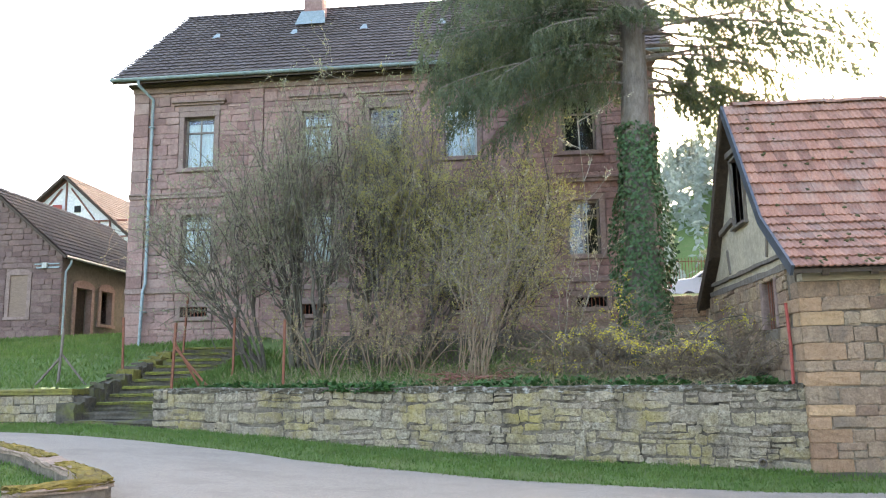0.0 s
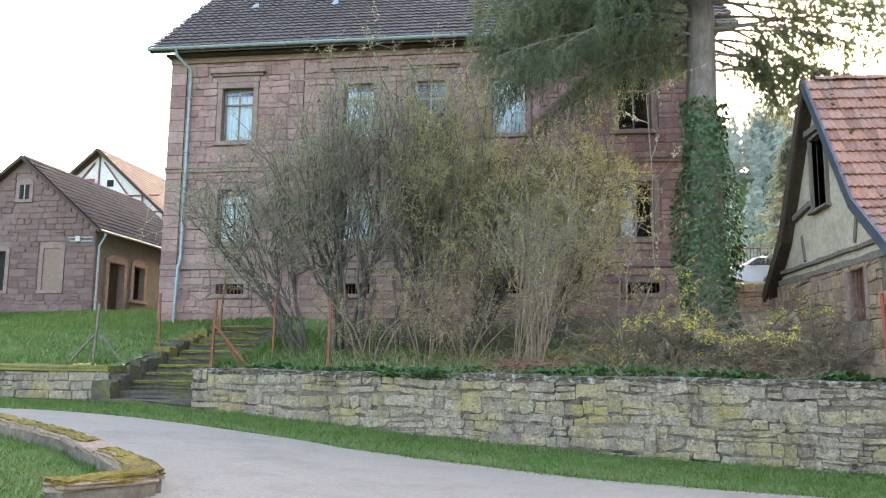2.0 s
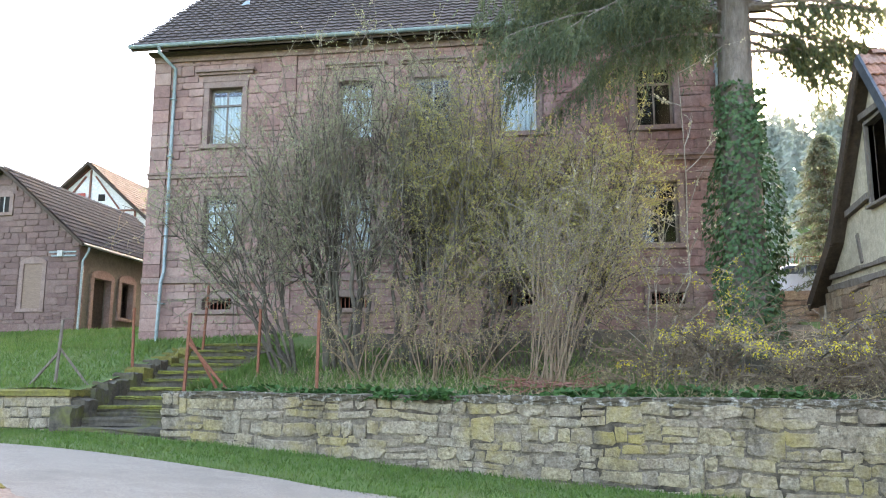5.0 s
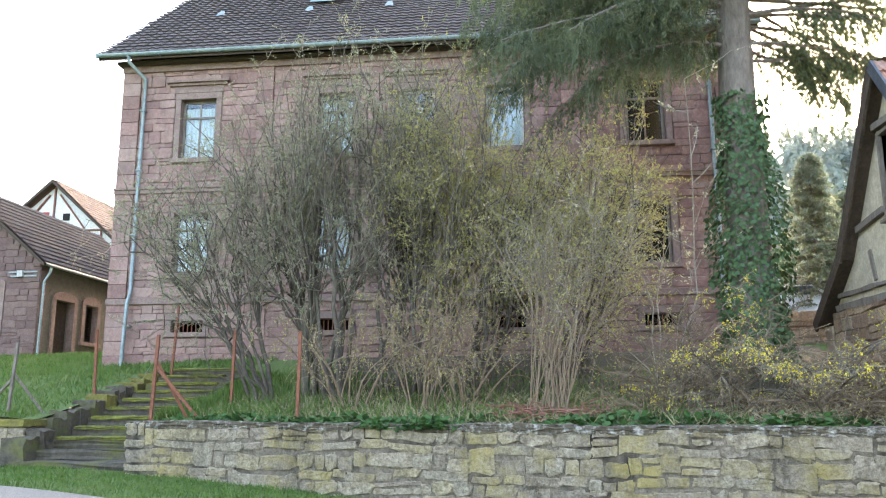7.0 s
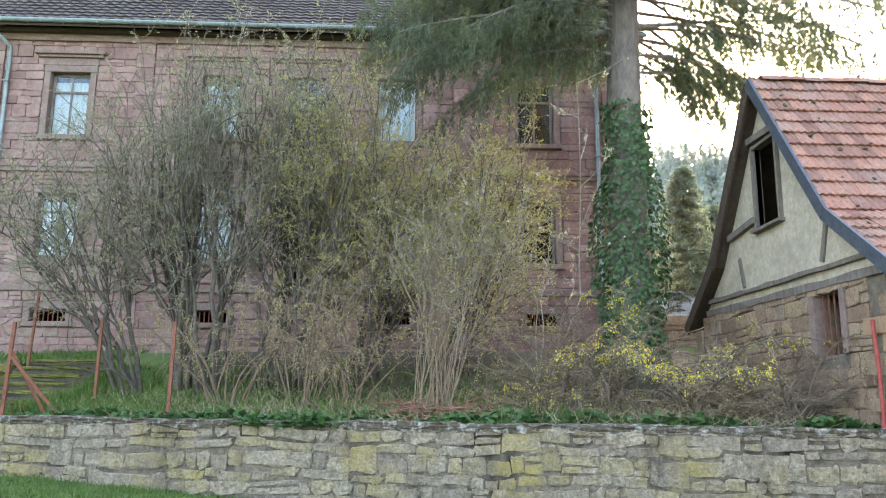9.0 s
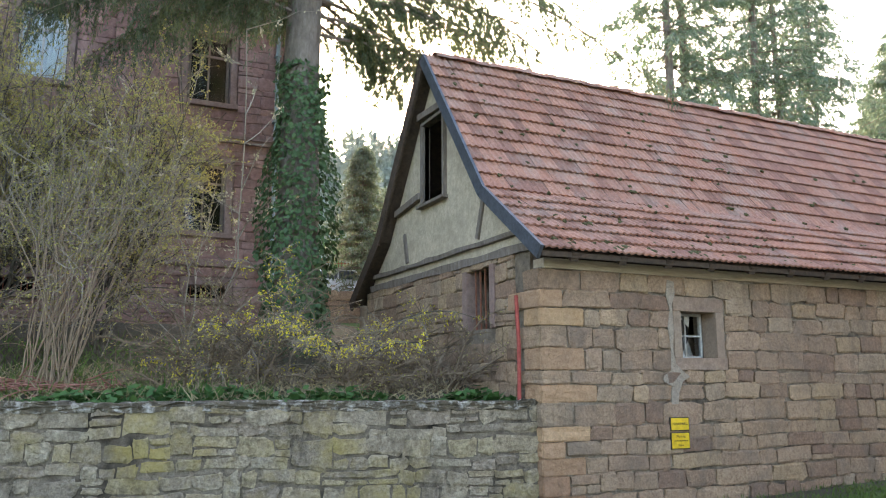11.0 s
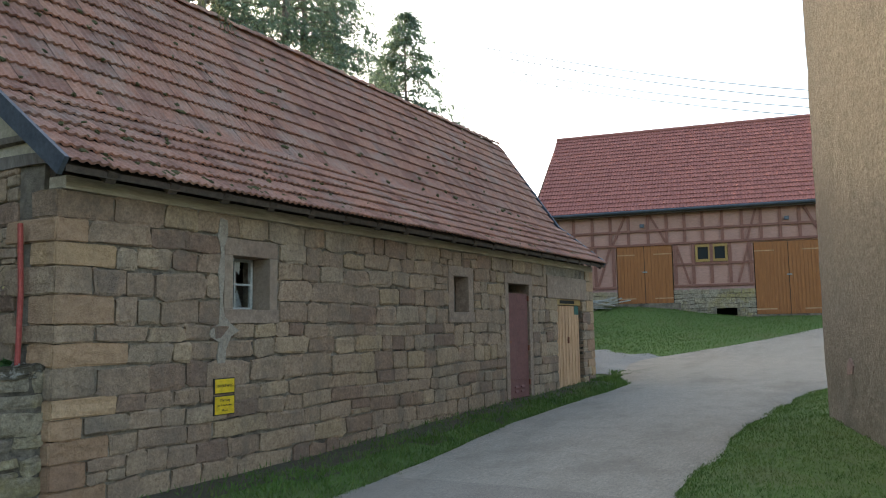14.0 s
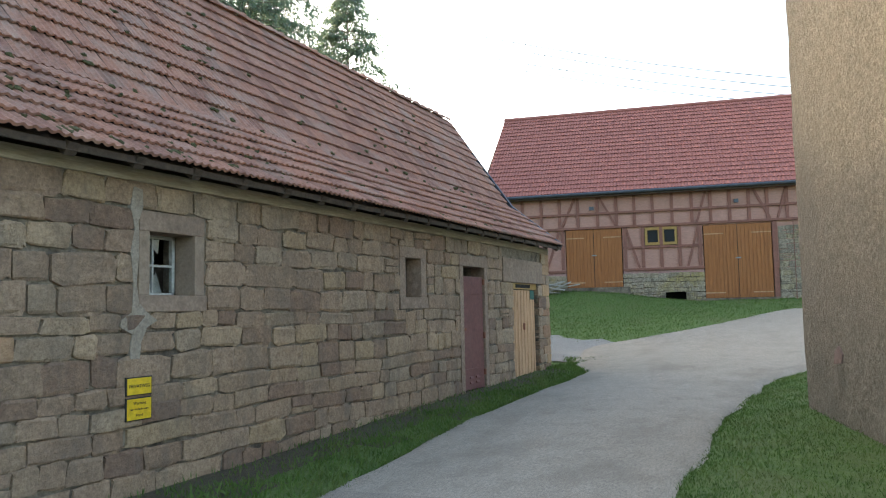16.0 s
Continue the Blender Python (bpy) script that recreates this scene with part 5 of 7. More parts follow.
# unseen wing added behind the house to shade the outhouse
part("rear_wing", boxed(HX0 + 0.02, -5.5, 36.42, 57.0, 1.5, 15.5), M["house_stone"], house)
part("wing_roof", prism([(HX0 - 0.5, 36.3, 15.5), (-5.0, 36.3, 15.5), ((HX0 - 5.5) / 2, 36.3, 19.6)], (0, 21.2, 0)), M["house_tile"], house)

# low wall before the yard behind the spruce
yw = part("yard_wall", boxed(3.7, 12.0, 23.53, 24.0, 1.5, 3.7), M["mortar"], None, "", "structure")
tagged(yw, "low brown rubble wall before the yard", "wall")
masonry(yw, (0, 23.5, 0), (1, 0), lay(courses([2.0, 3.74], 0.22, 71), 3.7, 12.0, [], 0.25, 0.6, 71, 0.1), "barn_stone", 0.14, 71, 60)

# ---- the gabled outhouse ----
SX0, SX1, SY = -27.0, -19.85, 31.95
shed = thing("sandstone_outhouse", "gabled dark red sandstone outhouse with blocked window", "outbuilding", at=(-23.4, SY, 3.3))
sw = (( -24.95, -23.95, 4.4, 6.1), (-22.2, -21.4, 4.4, 6.2), (-23.55, -23.1, 8.35, 9.0))
sf = part("front_wall", walled(SX0, SX1, 2.6, 7.0, [sw[0]], SY + 0.025, SY + 0.45), M["house_joint"], shed)
tmp = prism([(SX0, SY + 0.025, 7.0), (SX1, SY + 0.025, 7.0), (-23.43, SY + 0.025, 10.1)], (0, 0.4, 0))
sg_ = part("gable", tmp, M["house_joint"], shed)
rects = [(a - 0.22, b + 0.22, c - 0.16, d + 0.3) for a, b, c, d in sw]
st = lay(courses([2.8, 4.24, 6.5, 7.0], 0.25, 51), SX0, SX1, rects, 0.35, 0.75, 51, 0.08)
masonry(sf, (0, SY, 0), (1, 0), st, "shed_stone", 0.12, 51, 0)
for z in np.arange(7.0, 9.9, 0.25):
    half = (10.05 - z - 0.25) * 1.15
    if half > 0.2:
        st = lay([z, z + 0.25], -23.43 - half, -23.43 + half, rects, 0.3, 0.6, int(z * 10), 0.0)
        masonry(sg_, (0, SY, 0), (1, 0), st, "shed_stone", 0.12, int(z * 7), 0)
for k, (a, b, c, d) in enumerate(sw):
    w = part("window", boxed(a - 0.2, b + 0.2, SY - 0.07, SY + 0.2, c - 0.14, c), M["red_dressed"], shed, bevel=0.012)
    for p, q in ((a - 0.18, a), (b, b + 0.18)):
        part("jamb", boxed(p, q, SY - 0.03, SY + 0.2, c, d), M["red_dressed"], w, bevel=0.01)
    n = 7
    pts = [(a - 0.18, d), (a - 0.18, d + 0.1)] + [(a - 0.18 + (b - a + 0.36) * i / n, d + 0.14 + 0.14 * math.sin(math.pi * i / n)) for i in range(1, n)] + [(b + 0.18, d + 0.1), (b + 0.18, d)]
    part("arch", prism([(x, SY - 0.03, z) for x, z in pts], (0, 0.25, 0)), M["red_dressed"], w)
    if k == 1:
        part("brick_infill", boxed(a, b, SY + 0.02, SY + 0.2, c, d), surf("dull tan brick", (0.2, 0.135, 0.1), (0.28, 0.195, 0.145), 4, 0.9, 0.3, stretch=(1, 1, 7)), w, "blocked with pale brick")
    elif k == 2:
        # black sheet as pane, painting the unlit loft
        part("pane", boxed(a + 0.02, b - 0.02, SY - 0.005, SY + 0.03, c, d), M["black"], w)
        part("window_frame", boxed((a + b) / 2 - 0.02, (a + b) / 2 + 0.02, SY - 0.03, SY, c, d), M["white_frame"], w)
    else:
        # black sheet as pane, painting the unlit room
        part("pane", boxed(a, b, SY + 0.2, SY + 0.22, c, d), M["black"], w)
        part("window_frame", boxed((a + b) / 2 - 0.03, (a + b) / 2 + 0.03, SY + 0.12, SY + 0.17, c, d), M["white_frame"], w)
ml = part("conduit_box", boxed(-21.0, -19.95, SY - 0.09, SY - 0.02, 6.46, 6.52), M["zinc"], shed)
part("conduit", boxed(-21.1, -19.95, SY - 0.09, SY - 0.02, 6.62, 6.67), M["zinc"], ml)
part("meter_box", boxed(-20.72, -20.5, SY - 0.14, SY - 0.02, 6.46, 6.7), M["white_frame"], ml, bevel=0.01)
# plastered side with door and window
side = walled(SY + 0.02, 39.5, 2.6, 7.0, [(33.1, 34.35, 3.3, 5.75), (35.2, 36.15, 4.25, 5.8)], -0.4, 0.0)
bmesh.ops.transform(side, matrix=Matrix.Translation((SX1 - 0.03, 0, 0)) @ Matrix(((0, 1, 0, 0), (1, 0, 0, 0), (0, 0, 1, 0), (0, 0, 0, 1))), verts=side.verts[:])
bmesh.ops.reverse_faces(side, faces=side.faces[:])
sp = part("side_wall", side, M["yellow_plaster"], shed, "yellowed plaster")
for a, b, c, d in ((33.1, 34.35, 3.3, 5.75), (35.2, 36.15, 4.25, 5.8)):
    for p, q in ((a - 0.24, a), (b, b + 0.24)):
        part("jamb", boxed(SX1 - 0.25, SX1 + 0.03, p, q, c, d), M["red_dressed"], sp, bevel=0.012)
    n = 7
    pts = [(a - 0.24, d), (a - 0.24, d + 0.14)] + [(a - 0.24 + (b - a + 0.48) * i / n, d + 0.2 + 0.16 * math.sin(math.pi * i / n)) for i in range(1, n)] + [(b + 0.24, d + 0.14), (b + 0.24, d)]
    part("arch", prism([(SX1 - 0.25, y, z) for y, z in pts], (0.28, 0, 0)), M["red_dressed"], sp)
part("open_door", boxed(SX1 - 0.35, SX1 - 0.3, 33.12, 34.33, 3.3, 5.74), M["dark_wood"], sp)
part("window_frame", boxed(SX1 - 0.3, SX1 - 0.25, 35.2, 36.15, 4.25, 5.8), M["dark_wood"], sp)
part("pane", boxed(SX1 - 0.25, SX1 - 0.245, 35.3, 35.65, 4.35, 5.7), M["glass"], sp)
part("pane", boxed(SX1 - 0.25, SX1 - 0.245, 35.72, 36.05, 4.35, 5.7), M["glass"], sp)
part("window_sill", boxed(SX1 - 0.2, SX1 + 0.1, 34.9, 36.45, 4.1, 4.25), M["red_dressed"], sp, bevel=0.012)
part("plinth", boxed(SX1 - 0.2, SX1 + 0.12, 34.6, 39.4, 2.6, 3.4), M["shed_stone"], sp)
# roof
ax, az, ez, ey0, ey1 = -23.43, 10.25, 6.95, SY - 0.3, 42.0
sr = part("roof", prism([(SX1 + 0.3, ey0, ez), (ax, ey0, az), (SX0 - 0.35, ey0, ez), (SX0 - 0.35, ey0, ez - 0.14), (ax, ey0, az - 0.16), (SX1 + 0.3, ey0, ez - 0.14)], (0, ey1 - ey0, 0)), M["dark_wood"], shed, "dark tile roof, mossy")
dx, dz = ax - (SX1 + 0.3), az - ez
sl = math.hypot(dx, dz)
tile_slope(sr, (SX1 + 0.33, ey0, ez + 0.02), (0, 1, 0), (dx, 0, dz), lambda r: (0, ey1 - ey0), 14, 0.3, sl / 14, M["slate_tile"], M["slate_tile"], 0, waves=1, seed=8)
V, F = tubes([([np.array((SX1 + 0.32, ey0, ez - 0.04)), np.array((SX1 + 0.32, ey1, ez - 0.06))], [0.07, 0.07])], 8)
mesh_ob("gutter", V, F, M["zinc"], sr)
V, F = tubes([([np.array(p) for p in ((SX1 + 0.32, SY + 0.15, 6.9), (SX1 + 0.3, SY + 0.15, 6.65), (SX1 + 0.1, SY + 0.12, 6.3), (SX1 + 0.1, SY + 0.1, 3.2))], [0.05] * 4)], 8)
mesh_ob("downpipe", V, F, M["zinc"], shed)
part("back_wall", boxed(SX0, SX1, 41.6, 41.9, 2, 7.0), M["shed_stone"], shed)
part("far_side_wall", boxed(SX0, SX0 + 0.4, SY + 0.45, 41.6, 2, 7.0), M["shed_stone"], shed)

# ---- timber-framed house behind ----
tf = thing("timber_framed_house", "white timber-framed house with a grey tile roof", "house", at=(-28.4, 45, 3))
cx, gy = -27.95, 45.0
pts = [(cx - 4.2, gy, 2.0), (cx + 4.2, gy, 2.0), (cx + 4.2, gy, 10.3), (cx, gy, 13.9), (cx - 4.2, gy, 10.3)]
part("gable_wall", prism(pts, (0, 0.3, 0)), M["white_plaster"], tf)
part("side_wall", boxed(cx + 4.0, cx + 4.2, gy + 0.3, gy + 11, 2, 10.3), M["white_plaster"], tf)
for p, q in (((cx - 3.9, 10.65), (cx, 14)), ((cx + 3.9, 10.65), (cx, 14)), ((cx, 10.7), (cx, 13.8)), ((cx - 4, 11.3), (cx + 4, 11.3)), ((cx - 1.9, 11.4), (cx - 0.3, 13.4)), ((cx + 1.9, 11.4), (cx + 0.3, 13.4)), ((cx - 4.1, 10.3), (cx + 4.1, 10.3)), ((cx + 2.9, 10.4), (cx + 2.9, 11.3)), ((cx + 2.2, 10.4), (cx + 2.2, 11.3))):
    bm = bmesh.new()
    beam(bm, (p[0], gy - 0.02, p[1]), (q[0], gy - 0.02, q[1]), 0.08, 0.16, (0, 1, 0))
    part("timber", bm, M["timber_red"], tf)
# black block on the gable paints an unlit loft opening
part("loft_window", boxed(cx + 0.55, cx + 0.95, gy - 0.04, gy + 0.05, 11.9, 12.3), M["black"], tf)
part("red_banner", boxed(cx - 0.75, cx - 0.15, gy - 0.25, gy - 0.22, 11.65, 12.35), M["red_paint"], tf)
rr_ = part("roof", prism([(cx + 4.6, gy - 0.5, 10.05), (cx, gy - 0.5, 14.2), (cx - 4.6, gy - 0.5, 10.05), (cx - 4.6, gy - 0.5, 9.9), (cx, gy - 0.5, 14), (cx + 4.6, gy - 0.5, 9.9)], (0, 13, 0)), M["dark_wood"], tf)
dx, dz = -4.6, 4.15
tile_slope(rr_, (cx + 4.62, gy - 0.5, 10.08), (0, 1, 0), (dx, 0, dz), lambda r: (0, 13), 18, 0.3, math.hypot(dx, dz) / 18, M["house_tile"], surf("grey brown tile", (0.19, 0.15, 0.12), (0.27, 0.22, 0.18), 9, rnd=TILE_TINTS, source="island"), 0, waves=1, seed=9)
# ochre house at the far side
oh = thing("ochre_house", "ochre house with a tile roof, far off", "house", at=(-46, 52, 3))
part("wall", boxed(-54, -36, 52, 60, 2, 10.2), M["yellow_plaster"], oh)
part("roof", prism([(-55, 51.5, 10.1), (-55, 56, 13.0), (-55, 60.5, 10.1)], (19.6, 0, 0)), surf("orange brown roof", (0.3, 0.19, 0.11), (0.4, 0.26, 0.16), 3), oh)

# ---- the timber-framed barn across the yard ----
FO, FU = Vector((36.1, 21.24, 0)), Vector((0.1748, -0.9846, 0))
FM = Matrix.Translation(FO) @ Matrix((FU, Vector((0.9846, 0.1748, 0)), Vector((0, 0, 1)))).transposed().to_4x4()
fb = thing("half_timbered_barn", "half-timbered barn, pink brick infill, new red roof", "barn", at=FO)


def fpart(name, bm, material, parent, label="", bevel=0.0):
    if bevel:
        bmesh.ops.bevel(bm, geom=bm.edges[:], offset=bevel, segments=1, affect="EDGES")
    bmesh.ops.transform(bm, matrix=FM, verts=bm.verts[:])
    return part(name, bm, material, parent, label)


U0, U1, ZT = -6.0, 20.0, 6.95
FD1, FD2 = (2.5, 5.06, 2.66, 5.34), (8.58, 11.42, 2.05, 5.28)
FW = (6.08, 7.48, 4.5, 5.3)
HOLE = (6.9, 7.76, 2.0, 2.36)
fw = fpart("wall", walled(U0, U1, 3.3, ZT, [FD1, FD2, FW], 0.03, 0.3), M["pink_brick"], fb)
fp = fpart("plinth", walled(U0, U1, 0.6, 3.3, [FD1, FD2, HOLE], 0.05, 0.4), M["mortar"], fb)
# added black sheet, painted darkness inside the barn
fpart("interior", boxed(U0, U1, 1.2, 1.22, 0.6, ZT), M["black"], fb)
st = lay(courses([1.4, 2.36, 3.24], 0.2, 61), U0, FD2[1], [(FD1[0], FD1[1], 0, 6), (FD2[0], FD2[1], 0, 6), HOLE], 0.25, 0.6, 61)
st += lay(courses([1.6, 5.12], 0.2, 62), 11.68, 14, [], 0.25, 0.6, 62)
masonry(fp, FO, (FU.x, FU.y), st, "terrace_stone", 0.12, 61, 0)
fpart("sill_band", walled(U0, 11.62, 3.12, 3.34, [FD1, FD2], 0.0, 0.3), surf("pink render", (0.36, 0.2, 0.18), (0.44, 0.26, 0.23), 4), fp)


def stick(p, q, w=0.15, proud=0.03):
    bm = bmesh.new()
    beam(bm, (p[0], proud * 0, p[1]), (q[0], proud * 0, q[1]), 0.1, w, (0, 1, 0)) if abs(p[0] - q[0]) > 0.001 else box(bm, p[0] - w / 2, p[0] + w / 2, -0.05, 0.05, p[1], q[1])
    fpart("timber", bm, M["timber_red"], fw)


for za in (6.86, 6.06, 5.4):
    stick((U0, za), (14.0, za), 0.15)
for a, b in ((U0, FD1[0]), (FD1[1], FD2[0])):
    stick((a, 3.42), (b, 3.42), 0.16)
stick((FD1[1], 4.42), (FD2[0], 4.42), 0.12)
posts = [-5.2, -4.2, -3.2, -2.2, -1.2, -0.3, 0.5, 1.4, 2.25, 3.1, 4.0, 4.85, 5.65, 6.45, 7.3, 8.15, 8.95, 9.75, 10.55, 11.3, 12.1, 12.9]
for x in posts:
    stick((x, 5.46), (x, 6.8), 0.13)
for x in (-4.2, -2.2, -0.3, 1.5, 2.36, 5.2, 5.98, 6.78, 7.58, 8.44):
    stick((x, 3.5), (x, 5.32), 0.14)
for p, q in (((2.95, 6.8), (2.35, 5.46)), ((4.1, 6.8), (4.8, 5.46)), ((8.75, 6.8), (8.35, 5.46)), ((10.75, 6.8), (11.4, 5.46)), ((12.1, 6.8), (11.7, 5.46)), ((5.25, 5.3), (5.8, 3.5)), ((8.4, 5.3), (7.9, 3.5)), ((1.6, 3.5), (2.2, 5.3))):
    stick(p, q, 0.12)
for D, nb in ((FD1, 16), (FD2, 18)):
    d = fpart("barn_door", boxed(D[0] + 0.02, D[1] - 0.02, 0.0, 0.04, D[2], D[3]), M["orange_wood"], fb, "two-leaf glazed orange plank door")
    w = (D[1] - D[0] - 0.04) / nb
    for i in range(nb):
        a = D[0] + 0.02 + i * w
        fpart("plank", boxed(a + 0.008, a + w - 0.008, -0.03 - 0.004 * (i % 2), 0.0, D[2] + 0.02, D[3] - 0.01), M["orange_wood"], d)
    for z in (D[2] + 0.2, D[3] - 0.42):
        for xa, xb in ((D[0] + 0.02, D[0] + 0.85), (D[1] - 0.85, D[1] - 0.02)):
            fpart("strap_hinge", boxed(xa, xb, -0.05, -0.033, z, z + 0.05), M["bleached_wood"], d)
    xm = (D[0] + D[1]) / 2
    # black strip on the planks paints the shade between the leaves
    fpart("gap", boxed(xm - 0.012, xm + 0.012, -0.038, -0.03, D[2], D[3]), M["black"], d)
    fpart("latch", boxed(xm - 0.1, xm + 0.12, -0.06, -0.035, (D[2] + D[3]) / 2 + 0.1, (D[2] + D[3]) / 2 + 0.15), M["zinc"], d)
    fpart("threshold", boxed(D[0] - 0.2, D[1] + 0.3, -0.25, 0.3, D[2] - 0.5, D[2] - 0.01), M["mortar"], fb)
# black sheet behind the panes, for the unlit inside
fwin = fpart("window", boxed(FW[0], FW[1], 0.28, 0.3, FW[2], FW[3]), M["black"], fb)
for a, b in ((FW[0], (FW[0] + FW[1]) / 2 - 0.03), ((FW[0] + FW[1]) / 2 + 0.03, FW[1])):
    for x0, x1, z0, z1 in ((a, b, FW[2], FW[2] + 0.12), (a, b, FW[3] - 0.12, FW[3]), (a, a + 0.11, FW[2] + 0.12, FW[3] - 0.12), (b - 0.11, b, FW[2] + 0.12, FW[3] - 0.12)):
        fpart("window_frame", boxed(x0, x1, -0.04, 0.06, z0, z1), M["yellow_frame"], fwin)
    fpart("pane", boxed(a + 0.1, b - 0.1, 0.03, 0.036, FW[2] + 0.1, FW[3] - 0.1), M["unlit_pane"], fwin)
stick((12.3, 1.9), (12.3, 5.3), 0.02)
fpart("door_post", boxed(11.44, 11.64, -0.05, 0.1, 2.0, 5.32), M["timber_red"], fb)
for x in (3.74, 10.02):
    lm = fpart("wall_lamp", boxed(x - 0.1, x + 0.1, -0.16, -0.04, 6.22, 6.38), M["dark_zinc"], fb, bevel=0.01)
    fpart("bracket", boxed(x - 0.04, x + 0.04, -0.05, 0.0, 6.24, 6.34), M["dark_zinc"], lm)
fr_ = fpart("roof", prism([(-1.55, -0.35, 6.98), (-1.4, 6.0, 12.2), (-1.4, 12.4, 6.98), (-1.4, 12.4, 6.8), (-1.4, 6.0, 12.0), (-1.55, -0.35, 6.8)], (23, 0, 0)), M["dark_wood"], fb)
c0 = FM @ Vector((-1.4, -0.4, 7.0))
up = FM.to_3x3() @ Vector((0, 6.4, 5.22))
tile_slope(fr_, c0, FU, up, lambda r: (0, 23), 21, 0.3, math.hypot(6.4, 5.22) / 21, M["far_tile"], M["far_tile"], 0, waves=2, seed=10)
V, F = tubes([([np.array(FM @ Vector((-1.6, -0.42, 6.95))), np.array(FM @ Vector((21.5, -0.42, 6.95)))], [0.075, 0.075])], 8)
mesh_ob("gutter", V, F, M["dark_zinc"], fr_)
V, F = tubes([([np.array(FM @ Vector((-1.4, 6.0, 12.24))), np.array(FM @ Vector((21.5, 6.0, 12.24)))], [0.13, 0.13])], 8)
mesh_ob("ridge", V, F, M["far_tile"], fr_)
fpart("back_wall", boxed(U0 + 4.5, U1, 11.7, 12.0, 0.6, 6.95), M["pink_brick"], fb)
fpart("end_wall", prism([(-1.2, 0.3, 0.6), (-1.2, 11.7, 0.6), (-1.2, 11.7, 6.9), (-1.2, 6.0, 12.0), (-1.2, 0.3, 6.9)], (0.25, 0, 0)), M["pink_brick"], fb)

# ---- plastered building beside the lane ----
tw = thing("plastered_building", "tall building with rough ochre plaster, weathered foot", "building", at=(14.5, 8.25, 0))
TA, TD = Vector((14.55, 8.27, 0)), Vector((-0.955, -0.296, 0)).normalized()
TN = Vector((TD.y, -TD.x, 0))
pts = [TA, TA + TD * 6.5, TA + TD * 6.5 + TN * -5.0, TA + TN * -5.0]
if (pts[2] - TA).y > 0:
    pts = [TA, TA + TD * 6.5, TA + TD * 6.5 + TN * 5.0, TA + TN * 5.0]
bm = bmesh.new()
n = 26
cols = [TA + TD * (6.5 * i / n) for i in range(n + 1)]
nr = 34
out = TN if (pts[2] - TA).dot(TN) < 0 else -TN
grid = [[bm.verts.new(c + Vector((0, 0, -0.5 + 9.5 * j / nr)) + out * (0.022 * noise.noise(Vector((c.x * 1.7, c.y * 1.7, j * 0.5))) + (0.03 if j < 5 else 0) * noise.noise(Vector((c.x * 3, 0, j * 1.3))))) for j in range(nr + 1)] for c in cols]
for i in range(n):
    for j in range(nr):
        bm.faces.new((grid[i][j], grid[i][j + 1], grid[i + 1][j + 1], grid[i + 1][j]))
b = [bm.verts.new(p + Vector((0, 0, z))) for z in (-0.5, 9.0) for p in (pts[2], pts[3])]
bm.faces.new([g for g in (grid[0])] + [b[3], b[1]])
bm.faces.new([g for g in reversed(grid[n])] + [b[0], b[2]])
bm.faces.new((b[0], b[1], b[3], b[2]))
bm.faces.new([grid[i][nr] for i in range(n + 1)] + [b[2], b[3]])
bmesh.ops.recalc_face_normals(bm, faces=bm.faces[:])
tp = part("wall", bm, M["tower_plaster"], tw)
part("bare_stone", prism([TA + TD * (1.4 + a) + out * 0.03 + Vector((0, 0, z)) for a, z in ((0, 0.82), (0.3, 0.85), (0.34, 0.97), (0.2, 1.08), (0.06, 1.0))], -out * 0.1), M["red_dressed"], tw)


# ---- plants ----
def curve_line(rng, p, d, length, n, bend, wander):
    """A wandering polyline from p along d; bend is added to the direction at each step."""
    pts = [np.array(p, float)]
    d = np.array(d, float)
    for i in range(n):
        d = d + np.array(bend) / n + rng.normal(0, wander, 3)
        d = d / np.linalg.norm(d)
        pts.append(pts[-1] + d * length / n)
    return pts


